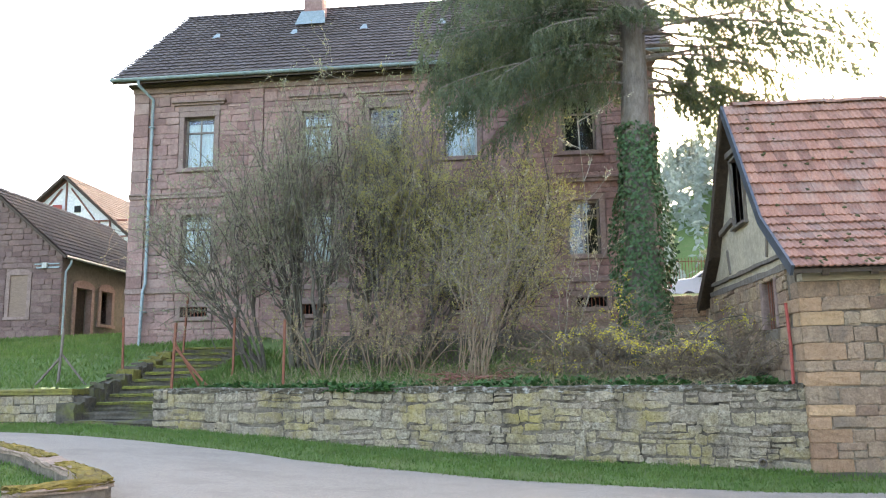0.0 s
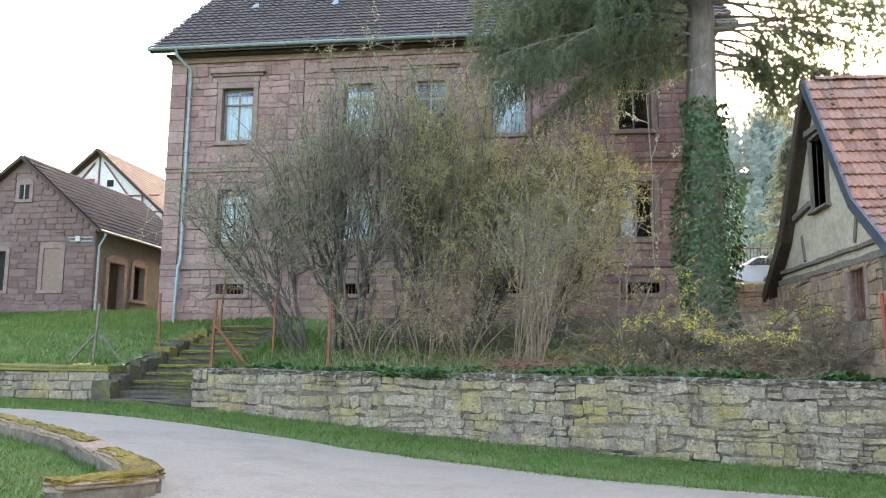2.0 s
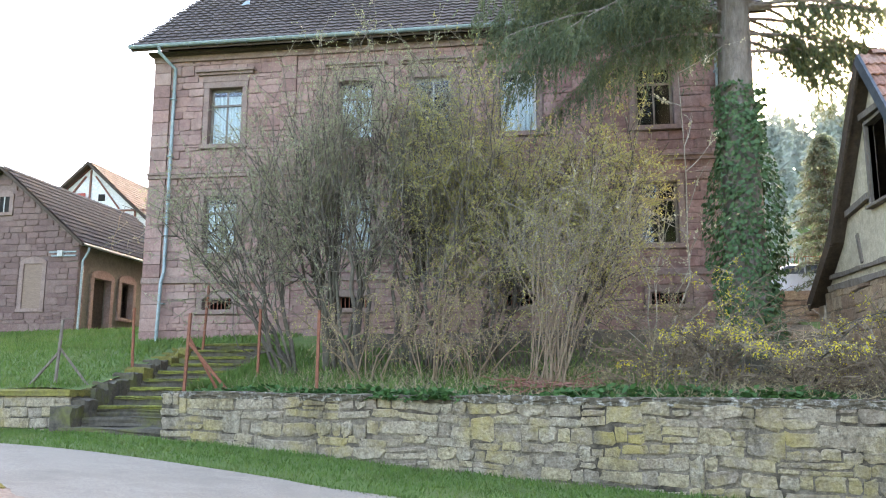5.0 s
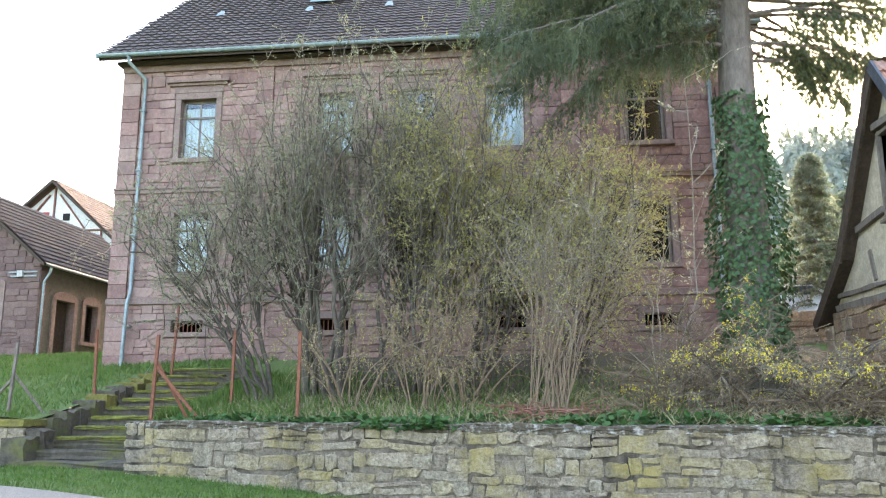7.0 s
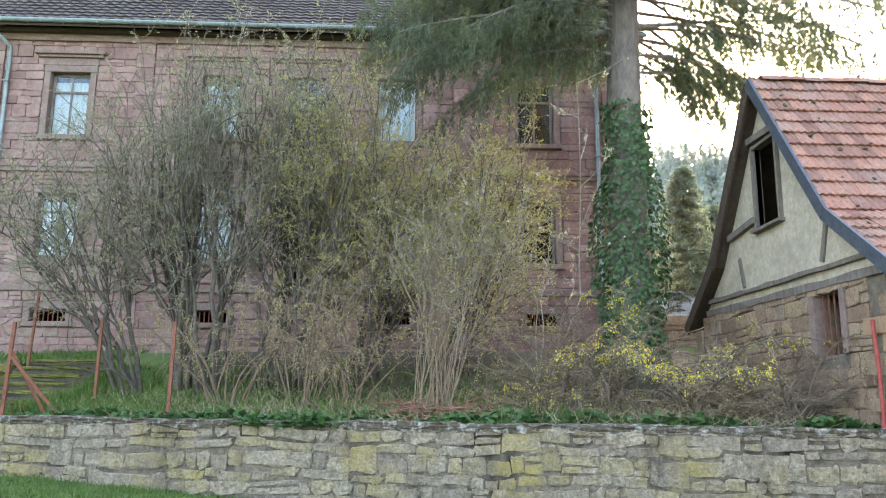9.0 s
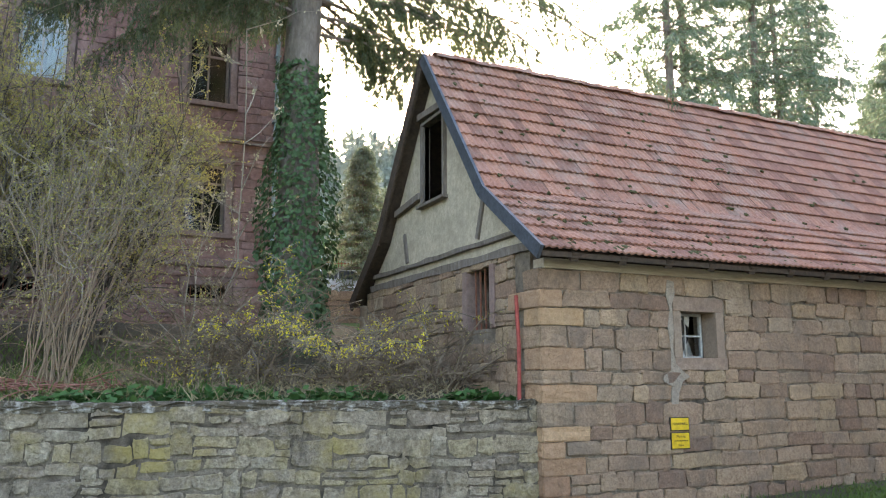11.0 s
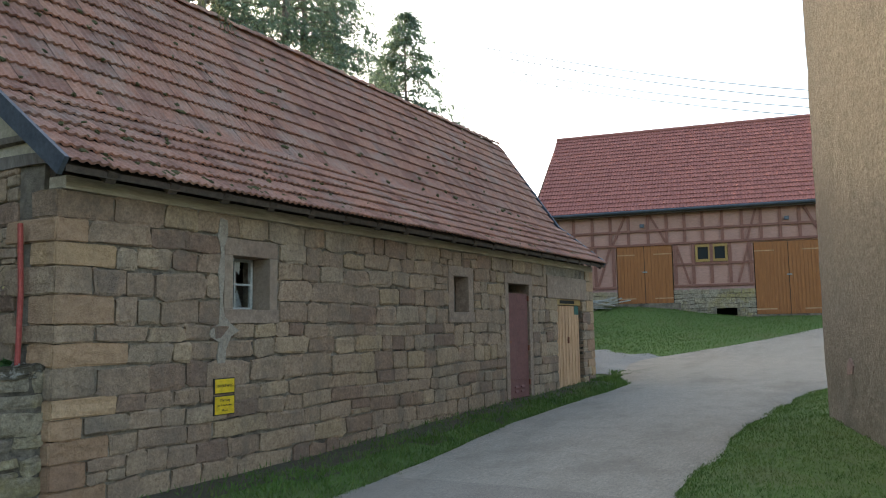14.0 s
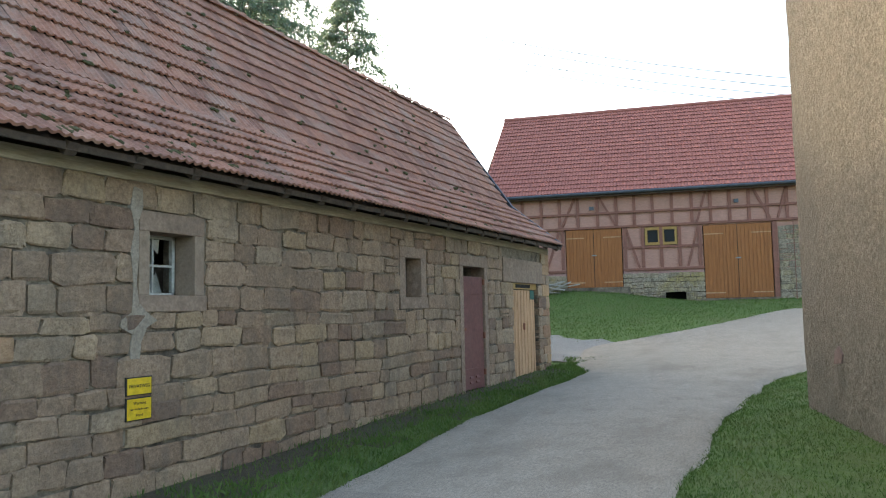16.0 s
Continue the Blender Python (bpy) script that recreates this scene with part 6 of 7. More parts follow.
def shrub(name, label, base, height, spread, stems, leaf, leaves, bark, seed, arch=0.5, start=0.3, fan=0.3, leaf_size=0.048, twig_n=7, second_n=9, thick=0.022, lean=(0, 0), droop=0.0, leaf_from=0.3, category="shrub", blossoms=0):
    rng = np.random.default_rng(seed)
    base = np.array(base, float)
    root = thing(name, label, category, "shrubs on the terrace", at=base)
    trunk_lines, twig_lines, spots, dirs = [], [], [], []
    for s in range(stems):
        a = rng.uniform(0, 2 * math.pi)
        out = np.array((math.cos(a), math.sin(a), 0)) * np.sqrt(rng.uniform(0, 1))
        p = base + out * fan + (0, 0, -0.1)
        h = height * rng.uniform(0.72, 1.06) * (1.08 - 0.28 * np.linalg.norm(out))
        tilt = out * spread / height * rng.uniform(0.35, 1.0) + np.array((lean[0], lean[1], 0)) / height
        pts = curve_line(rng, p, unit(np.array((0, 0, 1.0)) + tilt), h, 9, out * spread / height * arch * 1.5 + np.array((0, 0, -0.3 * arch)), 0.13)
        r0 = thick * rng.uniform(0.5, 2.2)
        trunk_lines.append((pts, np.linspace(r0, 0.006, 10)))
        for b in range(second_n):
            t = start + (1 - start) * (b + rng.uniform(0, 1)) / second_n
            k = min(8, int(t * 9))
            q = pts[k] + (pts[k + 1] - pts[k]) * (t * 9 - k)
            along = unit(pts[k + 1] - pts[k])
            ang = rng.uniform(0, 2 * math.pi)
            side = np.array((math.cos(ang), math.sin(ang), 0.1))
            d = unit(along * rng.uniform(0.3, 0.9) + side * 0.95 + out * 0.25)
            ln = height * rng.uniform(0.15, 0.3) * (1.15 - 0.5 * t)
            sec = curve_line(rng, q, d, ln, 5, (0, 0, 0.25 - droop), 0.09)
            twig_lines.append((sec, np.linspace(0.01, 0.0042, 6)))
            for w in range(twig_n):
                j = rng.integers(0, 5)
                q2 = sec[j] + (sec[j + 1] - sec[j]) * rng.uniform()
                d2 = unit(unit(sec[j + 1] - sec[j]) + rng.normal(0, 0.6, 3) + (0, 0, 0.15 - droop * 1.2))
                tw_ = curve_line(rng, q2, d2, ln * rng.uniform(0.25, 0.6), 3, (0, 0, 0.1 - droop * 1.3), 0.12)
                twig_lines.append((tw_, np.linspace(0.005, 0.003, 4)))
                if t > leaf_from:
                    m = rng.uniform(0, 1, 5)
                    for f in m:
                        jj = min(2, int(f * 3))
                        spots.append(tw_[jj] + (tw_[jj + 1] - tw_[jj]) * (f * 3 - jj))
                        dirs.append(tw_[jj + 1] - tw_[jj])
    V, F = tubes(trunk_lines, 5)
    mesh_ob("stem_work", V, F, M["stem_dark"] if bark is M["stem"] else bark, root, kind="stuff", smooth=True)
    V, F = tubes(twig_lines, 3)
    mesh_ob("twig_mass", V, F, bark, root, kind="stuff")
    spots, dirs = np.array(spots), unit(np.array(dirs))
    pick = rng.integers(0, len(spots), leaves)
    c = spots[pick] + rng.normal(0, 0.02, (leaves, 3))
    al = unit(dirs[pick] + rng.normal(0, 0.7, (leaves, 3)))
    sd = unit(np.cross(al, rng.normal(0, 1, (leaves, 3))))
    V, F = blades(c, al, sd, rng.uniform(0.6, 1.3, leaves) * leaf_size, rng.uniform(0.6, 1.2, leaves) * leaf_size * 0.5)
    leaf_ob("foliage", V, F, leaf, root, kind="stuff")
    return root


def tz(x, y):
    return float(high(x, y))


def tube_mass(P, r0, r1, sides=3):
    """Tapered tubes along many polylines of equal length at once. P: (n, k, 3)."""
    n, k, _ = P.shape
    D = np.empty_like(P)
    D[:, 1:-1], D[:, 0], D[:, -1] = P[:, 2:] - P[:, :-2], P[:, 1] - P[:, 0], P[:, -1] - P[:, -2]
    D = unit(D)
    A = unit(np.cross(D, np.array((0.31, 0.95, 0.05))))
    B = np.cross(D, A)
    R = (np.asarray(r0).reshape(-1, 1) + (np.asarray(r1).reshape(-1, 1) - np.asarray(r0).reshape(-1, 1)) * np.linspace(0, 1, k))[:, :, None]
    w = 2 * math.pi * np.arange(sides) / sides
    V = P[:, :, None, :] + R[..., None] * (np.cos(w)[:, None] * A[:, :, None, :] + np.sin(w)[:, None] * B[:, :, None, :])
    base = np.arange(n)[:, None, None] * k * sides + np.arange(k - 1)[None, :, None] * sides
    i, j = np.arange(sides), (np.arange(sides) + 1) % sides
    F = np.stack([base + i, base + j, base + sides + j, base + sides + i], -1).reshape(-1, 4)
    return V.reshape(-1, 3), F


def shoots(rng, start, along, length, steps, wander, up):
    """Many wandering shoots at once: arrays of starts, directions, lengths; up bends them to the sky."""
    P = [start]
    d = unit(along)
    for _ in range(steps):
        d = unit(d + rng.normal(0, wander, d.shape) + np.array((0, 0, up)))
        P.append(P[-1] + d * (np.asarray(length) / steps)[:, None])
    return np.stack(P, 1)


def along_lines(rng, P, per, lo, hi):
    """per random points on each polyline of P between the shares lo and hi, with the line's direction there."""
    n, k, _ = P.shape
    f = rng.uniform(lo, hi, (n, per)) * (k - 1)
    j = np.minimum(k - 2, f.astype(int))
    i = np.arange(n)[:, None]
    a, b = P[i, j], P[i, j + 1]
    return (a + (b - a) * (f - j)[..., None]).reshape(-1, 3), unit(b - a).reshape(-1, 3)


def tall_shrub(label, base, centre, radii, stems, limbs, leaf, leaves, stem_mat, twig_mat, seed, thick=0.04, fan=0.35, leaf_size=0.048, side=7, twig=5, kink_by=0.075):
    """A tree-like shrub: leaning stems that fork into limbs, which fill a rounded crown with side shoots and fine twigs."""
    rng = np.random.default_rng(seed)
    base, centre, radii = (np.array(v, float) for v in (base, centre, radii))
    root = thing("shrub", label, "shrub", "shrubs on the terrace", at=base)
    stem_lines = []
    for s in range(stems):
        a = rng.uniform(0, 2 * math.pi)
        foot = base + np.array((math.cos(a) * fan, math.sin(a) * fan * 0.6, -0.15)) * rng.uniform(0.3, 1)
        goal = centre + radii * unit(rng.normal(0, 1, 3)) * np.array((0.75, 0.75, 0.45)) * rng.uniform(0.3, 1)
        mid = foot + (goal - foot) * np.array((0.25, 0.25, 0.5)) + rng.normal(0, 0.15, 3)
        t = np.linspace(0, 1, 13)[:, None]
        L = foot * (1 - t) ** 2 + 2 * mid * t * (1 - t) + goal * t ** 2
        kink = np.cumsum(rng.normal(0, kink_by, (13, 3)), 0)
        stem_lines.append(L + kink - kink[0])
    S = np.stack(stem_lines)
    r0 = thick * rng.uniform(0.5, 1.3, stems)
    V, F = tube_mass(S, r0, r0 * 0.25, 6)
    mesh_ob("stem_work", V, F.tolist(), stem_mat, root, kind="stuff", smooth=True)
    # limbs from the stems to places spread through the crown
    u = unit(rng.normal(0, 1, (limbs, 3)))
    u[:, 2] = np.where(rng.uniform(0, 1, limbs) < 0.65, np.abs(u[:, 2]), u[:, 2])
    T = centre + u * radii * (rng.uniform(0.1, 1, (limbs, 1)) ** 0.4) * rng.uniform(0.85, 1.1, (limbs, 1))
    pick = np.empty(limbs, int)
    for i in range(limbs):
        d = np.linalg.norm(S[:, -3, :2] - T[i, :2], axis=1) + rng.uniform(0, 0.9, stems)
        pick[i] = int(np.argmin(d))
    f = rng.integers(4, 12, limbs)
    q = S[pick, f]
    low_q = q[:, 2] > T[:, 2] - 0.4
    f = np.where(low_q, np.maximum(2, f - 4), f)
    q, qd = S[pick, f], unit(S[pick, f] - S[pick, f - 1])
    gap = np.linalg.norm(T - q, axis=1)
    t = np.linspace(0, 1, 8)[None, :, None]
    c = q + unit(qd + rng.normal(0, 0.45, qd.shape)) * (gap * 0.5)[:, None]
    LM = q[:, None] * (1 - t) ** 2 + 2 * c[:, None] * t * (1 - t) + T[:, None] * t ** 2
    kink = np.cumsum(rng.normal(0, kink_by, LM.shape), 1)
    LM = LM + kink - kink[:, :1]
    V, F = tube_mass(LM, np.full(limbs, thick * 0.36), np.full(limbs, 0.006), 4)
    mesh_ob("limb_work", V, F.tolist(), stem_mat, root, kind="stuff")
    p, d = along_lines(rng, LM, side, 0.25, 1.0)
    m = len(p)
    P2 = shoots(rng, p, d * 0.5 + rng.normal(0, 0.75, (m, 3)), rng.uniform(0.3, 1.15, m), 4, 0.2, 0.06)
    p, d = along_lines(rng, P2, twig, 0.15, 1.0)
    n = len(p)
    P3 = shoots(rng, p, d * 0.5 + rng.normal(0, 0.7, (n, 3)), rng.uniform(0.1, 0.45, n), 2, 0.2, 0.1)
    V2, F2 = tube_mass(P2, np.full(m, 0.008), np.full(m, 0.004), 3)
    V3, F3 = tube_mass(P3, np.full(n, 0.0036), np.full(n, 0.0024), 3)
    leaf_ob("twig_mass", np.concatenate([V2, V3]), np.concatenate([F2, F3 + len(V2)]), twig_mat, root, kind="stuff")
    per = max(1, leaves // n)
    p, d = along_lines(rng, P3, per, 0.1, 1.05)
    k = len(p)
    al = unit(d + rng.normal(0, 0.6, (k, 3)))
    sd = unit(np.cross(al, rng.normal(0, 1, (k, 3))))
    V, F = blades(p + rng.normal(0, 0.012, (k, 3)), al, sd, rng.uniform(0.5, 1.3, k) * leaf_size, rng.uniform(0.5, 1.2, k) * leaf_size * 0.55)
    leaf_ob("foliage", V, F, leaf, root, kind="stuff")
    return root


GREY, YEL = M["leaf_grey"], M["leaf_yellow"]
TWIGGY = "tall many-stemmed shrub with dark crooked stems and grey-green buds"
FRESH = "tall shrub with dense twigs and yellow-green young leaves"
TALL = [
    # base x, y; crown centre; crown radii; stems, limbs; leaf, leaves; stem thickness
    ((-7.0, 20.5), (-8.7, 20.4, 5.3), (2.5, 1.5, 2.6), 8, 66, GREY, 15000, 0.05),
    ((-6.2, 20.8), (-7.0, 20.7, 6.5), (2.3, 1.6, 3.2), 8, 70, GREY, 17000, 0.06),
    ((-5.5, 20.4), (-5.4, 20.5, 7.0), (1.9, 1.6, 3.5), 8, 70, GREY, 17000, 0.06),
    ((-4.5, 20.8), (-4.1, 20.8, 7.1), (1.9, 1.6, 3.6), 8, 78, GREY, 21000, 0.06),
    ((-3.6, 20.2), (-3.0, 20.3, 6.1), (1.8, 1.5, 3.0), 8, 84, YEL, 32000, 0.045),
    ((-2.6, 20.7), (-1.7, 20.6, 5.4), (1.8, 1.5, 2.8), 8, 84, YEL, 32000, 0.045),
    ((-0.7, 20.9), (0.1, 20.7, 5.3), (1.8, 1.5, 2.7), 9, 88, YEL, 32000, 0.04),
]
for k, ((x, y), c, r, n, lm, lf, nl, tk) in enumerate(TALL):
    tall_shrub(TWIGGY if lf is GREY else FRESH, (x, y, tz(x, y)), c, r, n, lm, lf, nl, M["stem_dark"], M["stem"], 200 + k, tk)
tall_shrub("shrub of straight tan stems fanning from one foot", (-1.3, 17.5, tz(-1.3, 17.5)), (-0.75, 18.4, 4.3), (2.0, 1.2, 1.9), 44, 32, YEL, 4500, M["tan_stem"], M["stem"], 221, 0.012, 0.42, kink_by=0.022)
for x, y, h, sd in ((-4.9, 19.1, 3.0, 31), (-3.6, 18.9, 3.3, 32), (-2.6, 19.0, 2.9, 33)):
    shrub("shrub", "thicket of thin drooping yellowish twigs", (x, y, tz(x, y)), h, 1.3, 11, YEL, 1500, M["tan_stem"], sd, arch=1.2, thick=0.012, droop=0.9, leaf_size=0.036, second_n=7, twig_n=5)
shrub("hazel", "slender hazel with pale bare branches and hanging catkins", (0.9, 19.3, tz(0.9, 19.3)), 6.0, 2.0, 5, M["catkin"], 700, M["pale_stem"], 61, arch=0.4, start=0.35, fan=0.2, leaf_size=0.07, twig_n=3, second_n=7, thick=0.008, lean=(0.7, 0), leaf_from=0.4)
for x, y, h, sp, sd, nl in ((2.2, 17.6, 2.5, 2.4, 41, 2200), (3.1, 17.3, 2.6, 2.2, 42, 2400)):
    shrub("forsythia", "sprawling forsythia with sparse yellow blossom", (x, y, tz(x, y)), h, sp, 12, M["blossom"], nl, M["stem"], sd, arch=1.9, thick=0.011, droop=0.55, leaf_size=0.042, leaf_from=0.55)
for x, y, h, sp, sd in ((0.9, 18.2, 2.3, 1.6, 51), (1.7, 18.6, 2.6, 1.6, 52), (4.0, 16.2, 1.7, 1.3, 53), (3.5, 16.3, 1.6, 1.4, 54), (4.25, 17.2, 2.0, 1.3, 55), (1.6, 17.0, 1.5, 1.6, 56), (2.7, 16.4, 1.4, 1.5, 57), (0.6, 17.2, 1.4, 1.4, 58)):
    shrub("bramble_bush", "low tangle of bare brown twigs", (x, y, tz(x, y)), h, sp, 13, YEL, 350, M["bramble"], sd, arch=1.5, thick=0.01, droop=0.3, start=0.15, leaf_size=0.035, twig_n=5, category="bush")


# the old spruce with ivy
def needles(rng, lines, per, length, width, hang, spread=0.06):
    """Sprays of needles along polylines, hanging down by hang."""
    C, A = [], []
    for pts in lines:
        n = len(pts) - 1
        f = rng.uniform(0.05, 1, per) * n
        k = np.minimum(n - 1, f.astype(int))
        P = np.array(pts)
        C.append(P[k] + (P[k + 1] - P[k]) * (f - k)[:, None] + rng.normal(0, spread, (per, 3)))
        A.append(unit(unit(P[k + 1] - P[k]) * (1 - hang) + np.array((0, 0, -hang)) + rng.normal(0, 0.5, (per, 3))))
    C, A = np.concatenate(C), np.concatenate(A)
    S = unit(np.cross(A, rng.normal(0, 1, A.shape)))
    m = len(C)
    return blades(C, A, S, rng.uniform(0.6, 1.3, m) * length, rng.uniform(0.6, 1.2, m) * width)


TX, TY = 2.93, 20.6
spruce = thing("spruce_tree", "old spruce with drooping boughs and ivy-clad trunk", "tree", at=(TX, TY, 1.9))
rng = np.random.default_rng(77)
pts = [np.array((TX + 0.02 * i + rng.normal(0, 0.02), TY + rng.normal(0, 0.02), 1.6 + i * 1.6)) for i in range(16)]
V, F = tubes([(pts, [0.52, 0.44] + list(np.linspace(0.42, 0.1, 14)))], 14)
mesh_ob("trunk", V, F, M["bark"], spruce, smooth=True)
limbs, laterals, hangers = [], [], []


def bough(z, az, length, drop, count, lo, hi, bare=0.12):
    """A sagging limb with a flat fan of side branches, from which short tassels hang."""
    d = unit(np.array((math.cos(az), math.sin(az), 0.1)))
    L = curve_line(rng, (TX, TY, z), d, length, 10, (0, 0, -drop), 0.035)
    lift = np.linspace(0, 1, 11) ** 3 * 0.04 * length
    L = [p + np.array((0, 0, l)) for p, l in zip(L, lift)]
    limbs.append((L, np.linspace(0.05, 0.01, 11)))
    for c in range(count):
        f = (bare + (1 - bare) * (c + rng.uniform()) / count) * 10
        k = min(9, int(f))
        q = L[k] + (L[k + 1] - L[k]) * (f - k)
        fwd = unit(L[k + 1] - L[k])
        side = unit(np.cross(fwd, (0, 0, 1))) * (1 if c % 2 else -1)
        ln = rng.uniform(0.35, 1.15) * (1.15 - 0.6 * f / 10)
        lat = curve_line(rng, q, unit(fwd * 0.75 + side * 0.8), ln, 4, (0, 0, -1.0), 0.08)
        laterals.append(lat)
        for _ in range(int(3 + ln * 5)):
            g = rng.uniform(0.1, 1) * 4
            j = min(3, int(g))
            w0 = lat[j] + (lat[j + 1] - lat[j]) * (g - j)
            hangers.append(curve_line(rng, w0, unit(fwd * 0.35 + rng.normal(0, 0.3, 3) + (0, 0, -0.7)), rng.uniform(lo, hi), 3, (0, 0, -0.6), 0.1))


for i in range(9):   # the longest, low ones
    bough(rng.uniform(9.9, 11.2), math.pi + rng.uniform(-0.45, 0.4), rng.uniform(5.4, 6.5), rng.uniform(0.55, 0.8), 30, 0.35, 1.1)
for i in range(32):   # towards the house
    bough(9.3 + 5.0 * (i / 32) + rng.uniform(-0.25, 0.25), math.pi + rng.uniform(-0.8, 0.75), rng.uniform(3.3, 5.9), rng.uniform(0.5, 0.95), 25, 0.4, 1.2)
for i in range(12):   # around
    bough(rng.uniform(9.4, 15.5), rng.uniform(0, 2 * math.pi), rng.uniform(1.2, 3.0), rng.uniform(0.4, 0.9), 14, 0.15, 0.5)
for i in range(34):   # over the barn
    bough(8.9 + 4.8 * (i / 34) + rng.uniform(-0.2, 0.2), rng.uniform(-0.65, 0.8), rng.uniform(2.8, 4.8) if i < 8 else rng.uniform(3.6, 9.2), rng.uniform(0.3, 0.75), 24, 0.3, 1.1, 0.22)
V, F = tubes(limbs, 5)
mesh_ob("bough_frame", V, F, M["bark"], spruce, kind="stuff")
V, F = tubes([(s, np.linspace(0.009, 0.004, len(s))) for s in laterals], 3)
mesh_ob("twig_mass", V, F, M["bark"], spruce, kind="stuff")
V, F = needles(rng, laterals, 26, 0.115, 0.026, 0.25, 0.028)
V4, F4 = needles(rng, hangers, 18, 0.13, 0.023, 0.55, 0.02)
leaf_ob("needle_foliage", np.concatenate([V, V4]), np.concatenate([F, F4 + len(V)]), M["needle"], spruce, kind="stuff")
n = 7500
a = rng.uniform(0, 2 * math.pi, n)
zz = 1.8 + 6.2 * rng.uniform(0, 1, n) ** 1.15
r = (0.5 + 0.22 * np.sin(zz * 1.7 + a * 2) * 0.5 + rng.uniform(-0.06, 0.16, n)) * np.interp(zz, [1.8, 5.5, 7.0, 8.0], [1.25, 1.15, 0.95, 0.8])
C = np.stack([TX + 0.02 * zz / 1.6 + r * np.cos(a), TY + r * np.sin(a), zz], 1)
al = unit(np.stack([np.cos(a) * 0.5, np.sin(a) * 0.5, -np.ones(n)], 1) + rng.normal(0, 0.4, (n, 3)))
sd = unit(np.cross(al, np.stack([np.cos(a), np.sin(a), np.zeros(n)], 1) + rng.normal(0, 0.3, (n, 3))))
V, F = blades(C, al, sd, rng.uniform(0.07, 0.14, n), rng.uniform(0.06, 0.115, n))
leaf_ob("ivy_cover", V, F, M["ivy"], spruce, "dark green ivy", "stuff")


# conifers behind the barn and by the house
def conifer(base, height, radius, seed, density=1.0, bare=0.15, mat="needle_far", label="tall dark spruce behind the barn"):
    rng = np.random.default_rng(seed)
    base = np.array(base, float)
    root = thing("conifer", label, "tree", "conifers behind the barn", at=base)
    top = base + (rng.normal(0, 0.2), rng.normal(0, 0.2), height)
    V, F = tubes([([base - (0, 0, 0.5), base + (top - base) * 0.5, top], [height * 0.008 + 0.05, height * 0.006 + 0.02, 0.02])], 7)
    mesh_ob("trunk", V, F, M["bark"], root)
    limbs, z = [], bare
    while z < 0.99:
        t = (z - bare) / (1 - bare)
        n = int(rng.integers(7, 10))
        for k in range(n):
            az = rng.uniform(0, 2 * math.pi)
            ln = radius * 1.3 * (1 - t) ** 0.8 * rng.uniform(0.6, 1.15) + 0.2
            limbs.append(curve_line(rng, base + (top - base) * z, (math.cos(az), math.sin(az), 0.25), ln, 5, (0, 0, -0.75), 0.08))
        z += 0.035 * rng.uniform(0.7, 1.3)
    V, F = tubes([(l, np.linspace(0.04, 0.01, 6)) for l in limbs], 3)
    mesh_ob("bough_frame", V, F, M["bark"], root, kind="stuff")
    P = np.array(limbs)
    q, d = along_lines(rng, P, 15, 0.08, 1.0)
    m = len(q)
    side = unit(np.cross(d, np.array((0, 0, 1.0)))) * np.where(np.arange(m) % 2, 1, -1)[:, None]
    sprays = shoots(rng, q, d * 0.8 + side * 0.8 + rng.normal(0, 0.15, (m, 3)), radius * rng.uniform(0.06, 0.22, m), 2, 0.1, -0.25)
    V, F = needles(rng, list(sprays), max(5, int(6 * density)), 0.055 * radius + 0.15, 0.012 * radius + 0.03, 0.3, 0.014 * radius + 0.015)
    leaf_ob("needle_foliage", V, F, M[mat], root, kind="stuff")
    return root


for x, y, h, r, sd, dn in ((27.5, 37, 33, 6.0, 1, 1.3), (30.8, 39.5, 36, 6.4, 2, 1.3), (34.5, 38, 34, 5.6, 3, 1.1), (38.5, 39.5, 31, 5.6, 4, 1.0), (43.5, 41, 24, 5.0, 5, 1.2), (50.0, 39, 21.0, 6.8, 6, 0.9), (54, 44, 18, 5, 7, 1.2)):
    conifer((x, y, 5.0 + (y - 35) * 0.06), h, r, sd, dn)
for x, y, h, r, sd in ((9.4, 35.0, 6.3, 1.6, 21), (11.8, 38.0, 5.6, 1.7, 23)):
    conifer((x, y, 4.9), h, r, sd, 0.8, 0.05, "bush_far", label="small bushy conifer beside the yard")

# far wooded hill, its haze carried by the blade colour
rng = np.random.default_rng(5)
nt_ = 1500
hx, hy = 80 + rng.normal(0, 55, nt_), 232 + rng.normal(0, 30, nt_)
hz, hh = low(hx, hy) - 1, rng.uniform(8, 16, nt_)
per = 44
f = rng.uniform(0, 1, (nt_, per)) ** 0.8
az = rng.uniform(0, 2 * math.pi, (nt_, per))
rr2 = 3.0 * (1 - f) * rng.uniform(0.3, 1.1, (nt_, per))
C = np.stack([hx[:, None] + rr2 * np.cos(az), hy[:, None] + rr2 * np.sin(az), hz[:, None] + hh[:, None] * f], -1).reshape(-1, 3)
A = unit(np.stack([np.cos(az), np.sin(az), -0.7 * np.ones_like(az)], -1).reshape(-1, 3) + rng.normal(0, 0.3, (nt_ * per, 3)))
S = unit(np.cross(A, rng.normal(0, 1, A.shape)))
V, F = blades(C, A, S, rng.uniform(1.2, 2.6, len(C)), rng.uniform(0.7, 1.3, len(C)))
tagged(leaf_ob("far_woods", V, F, M["wood_far"], None, "", "stuff"), "conifer woods on the far hill, haze in their colour", "trees")


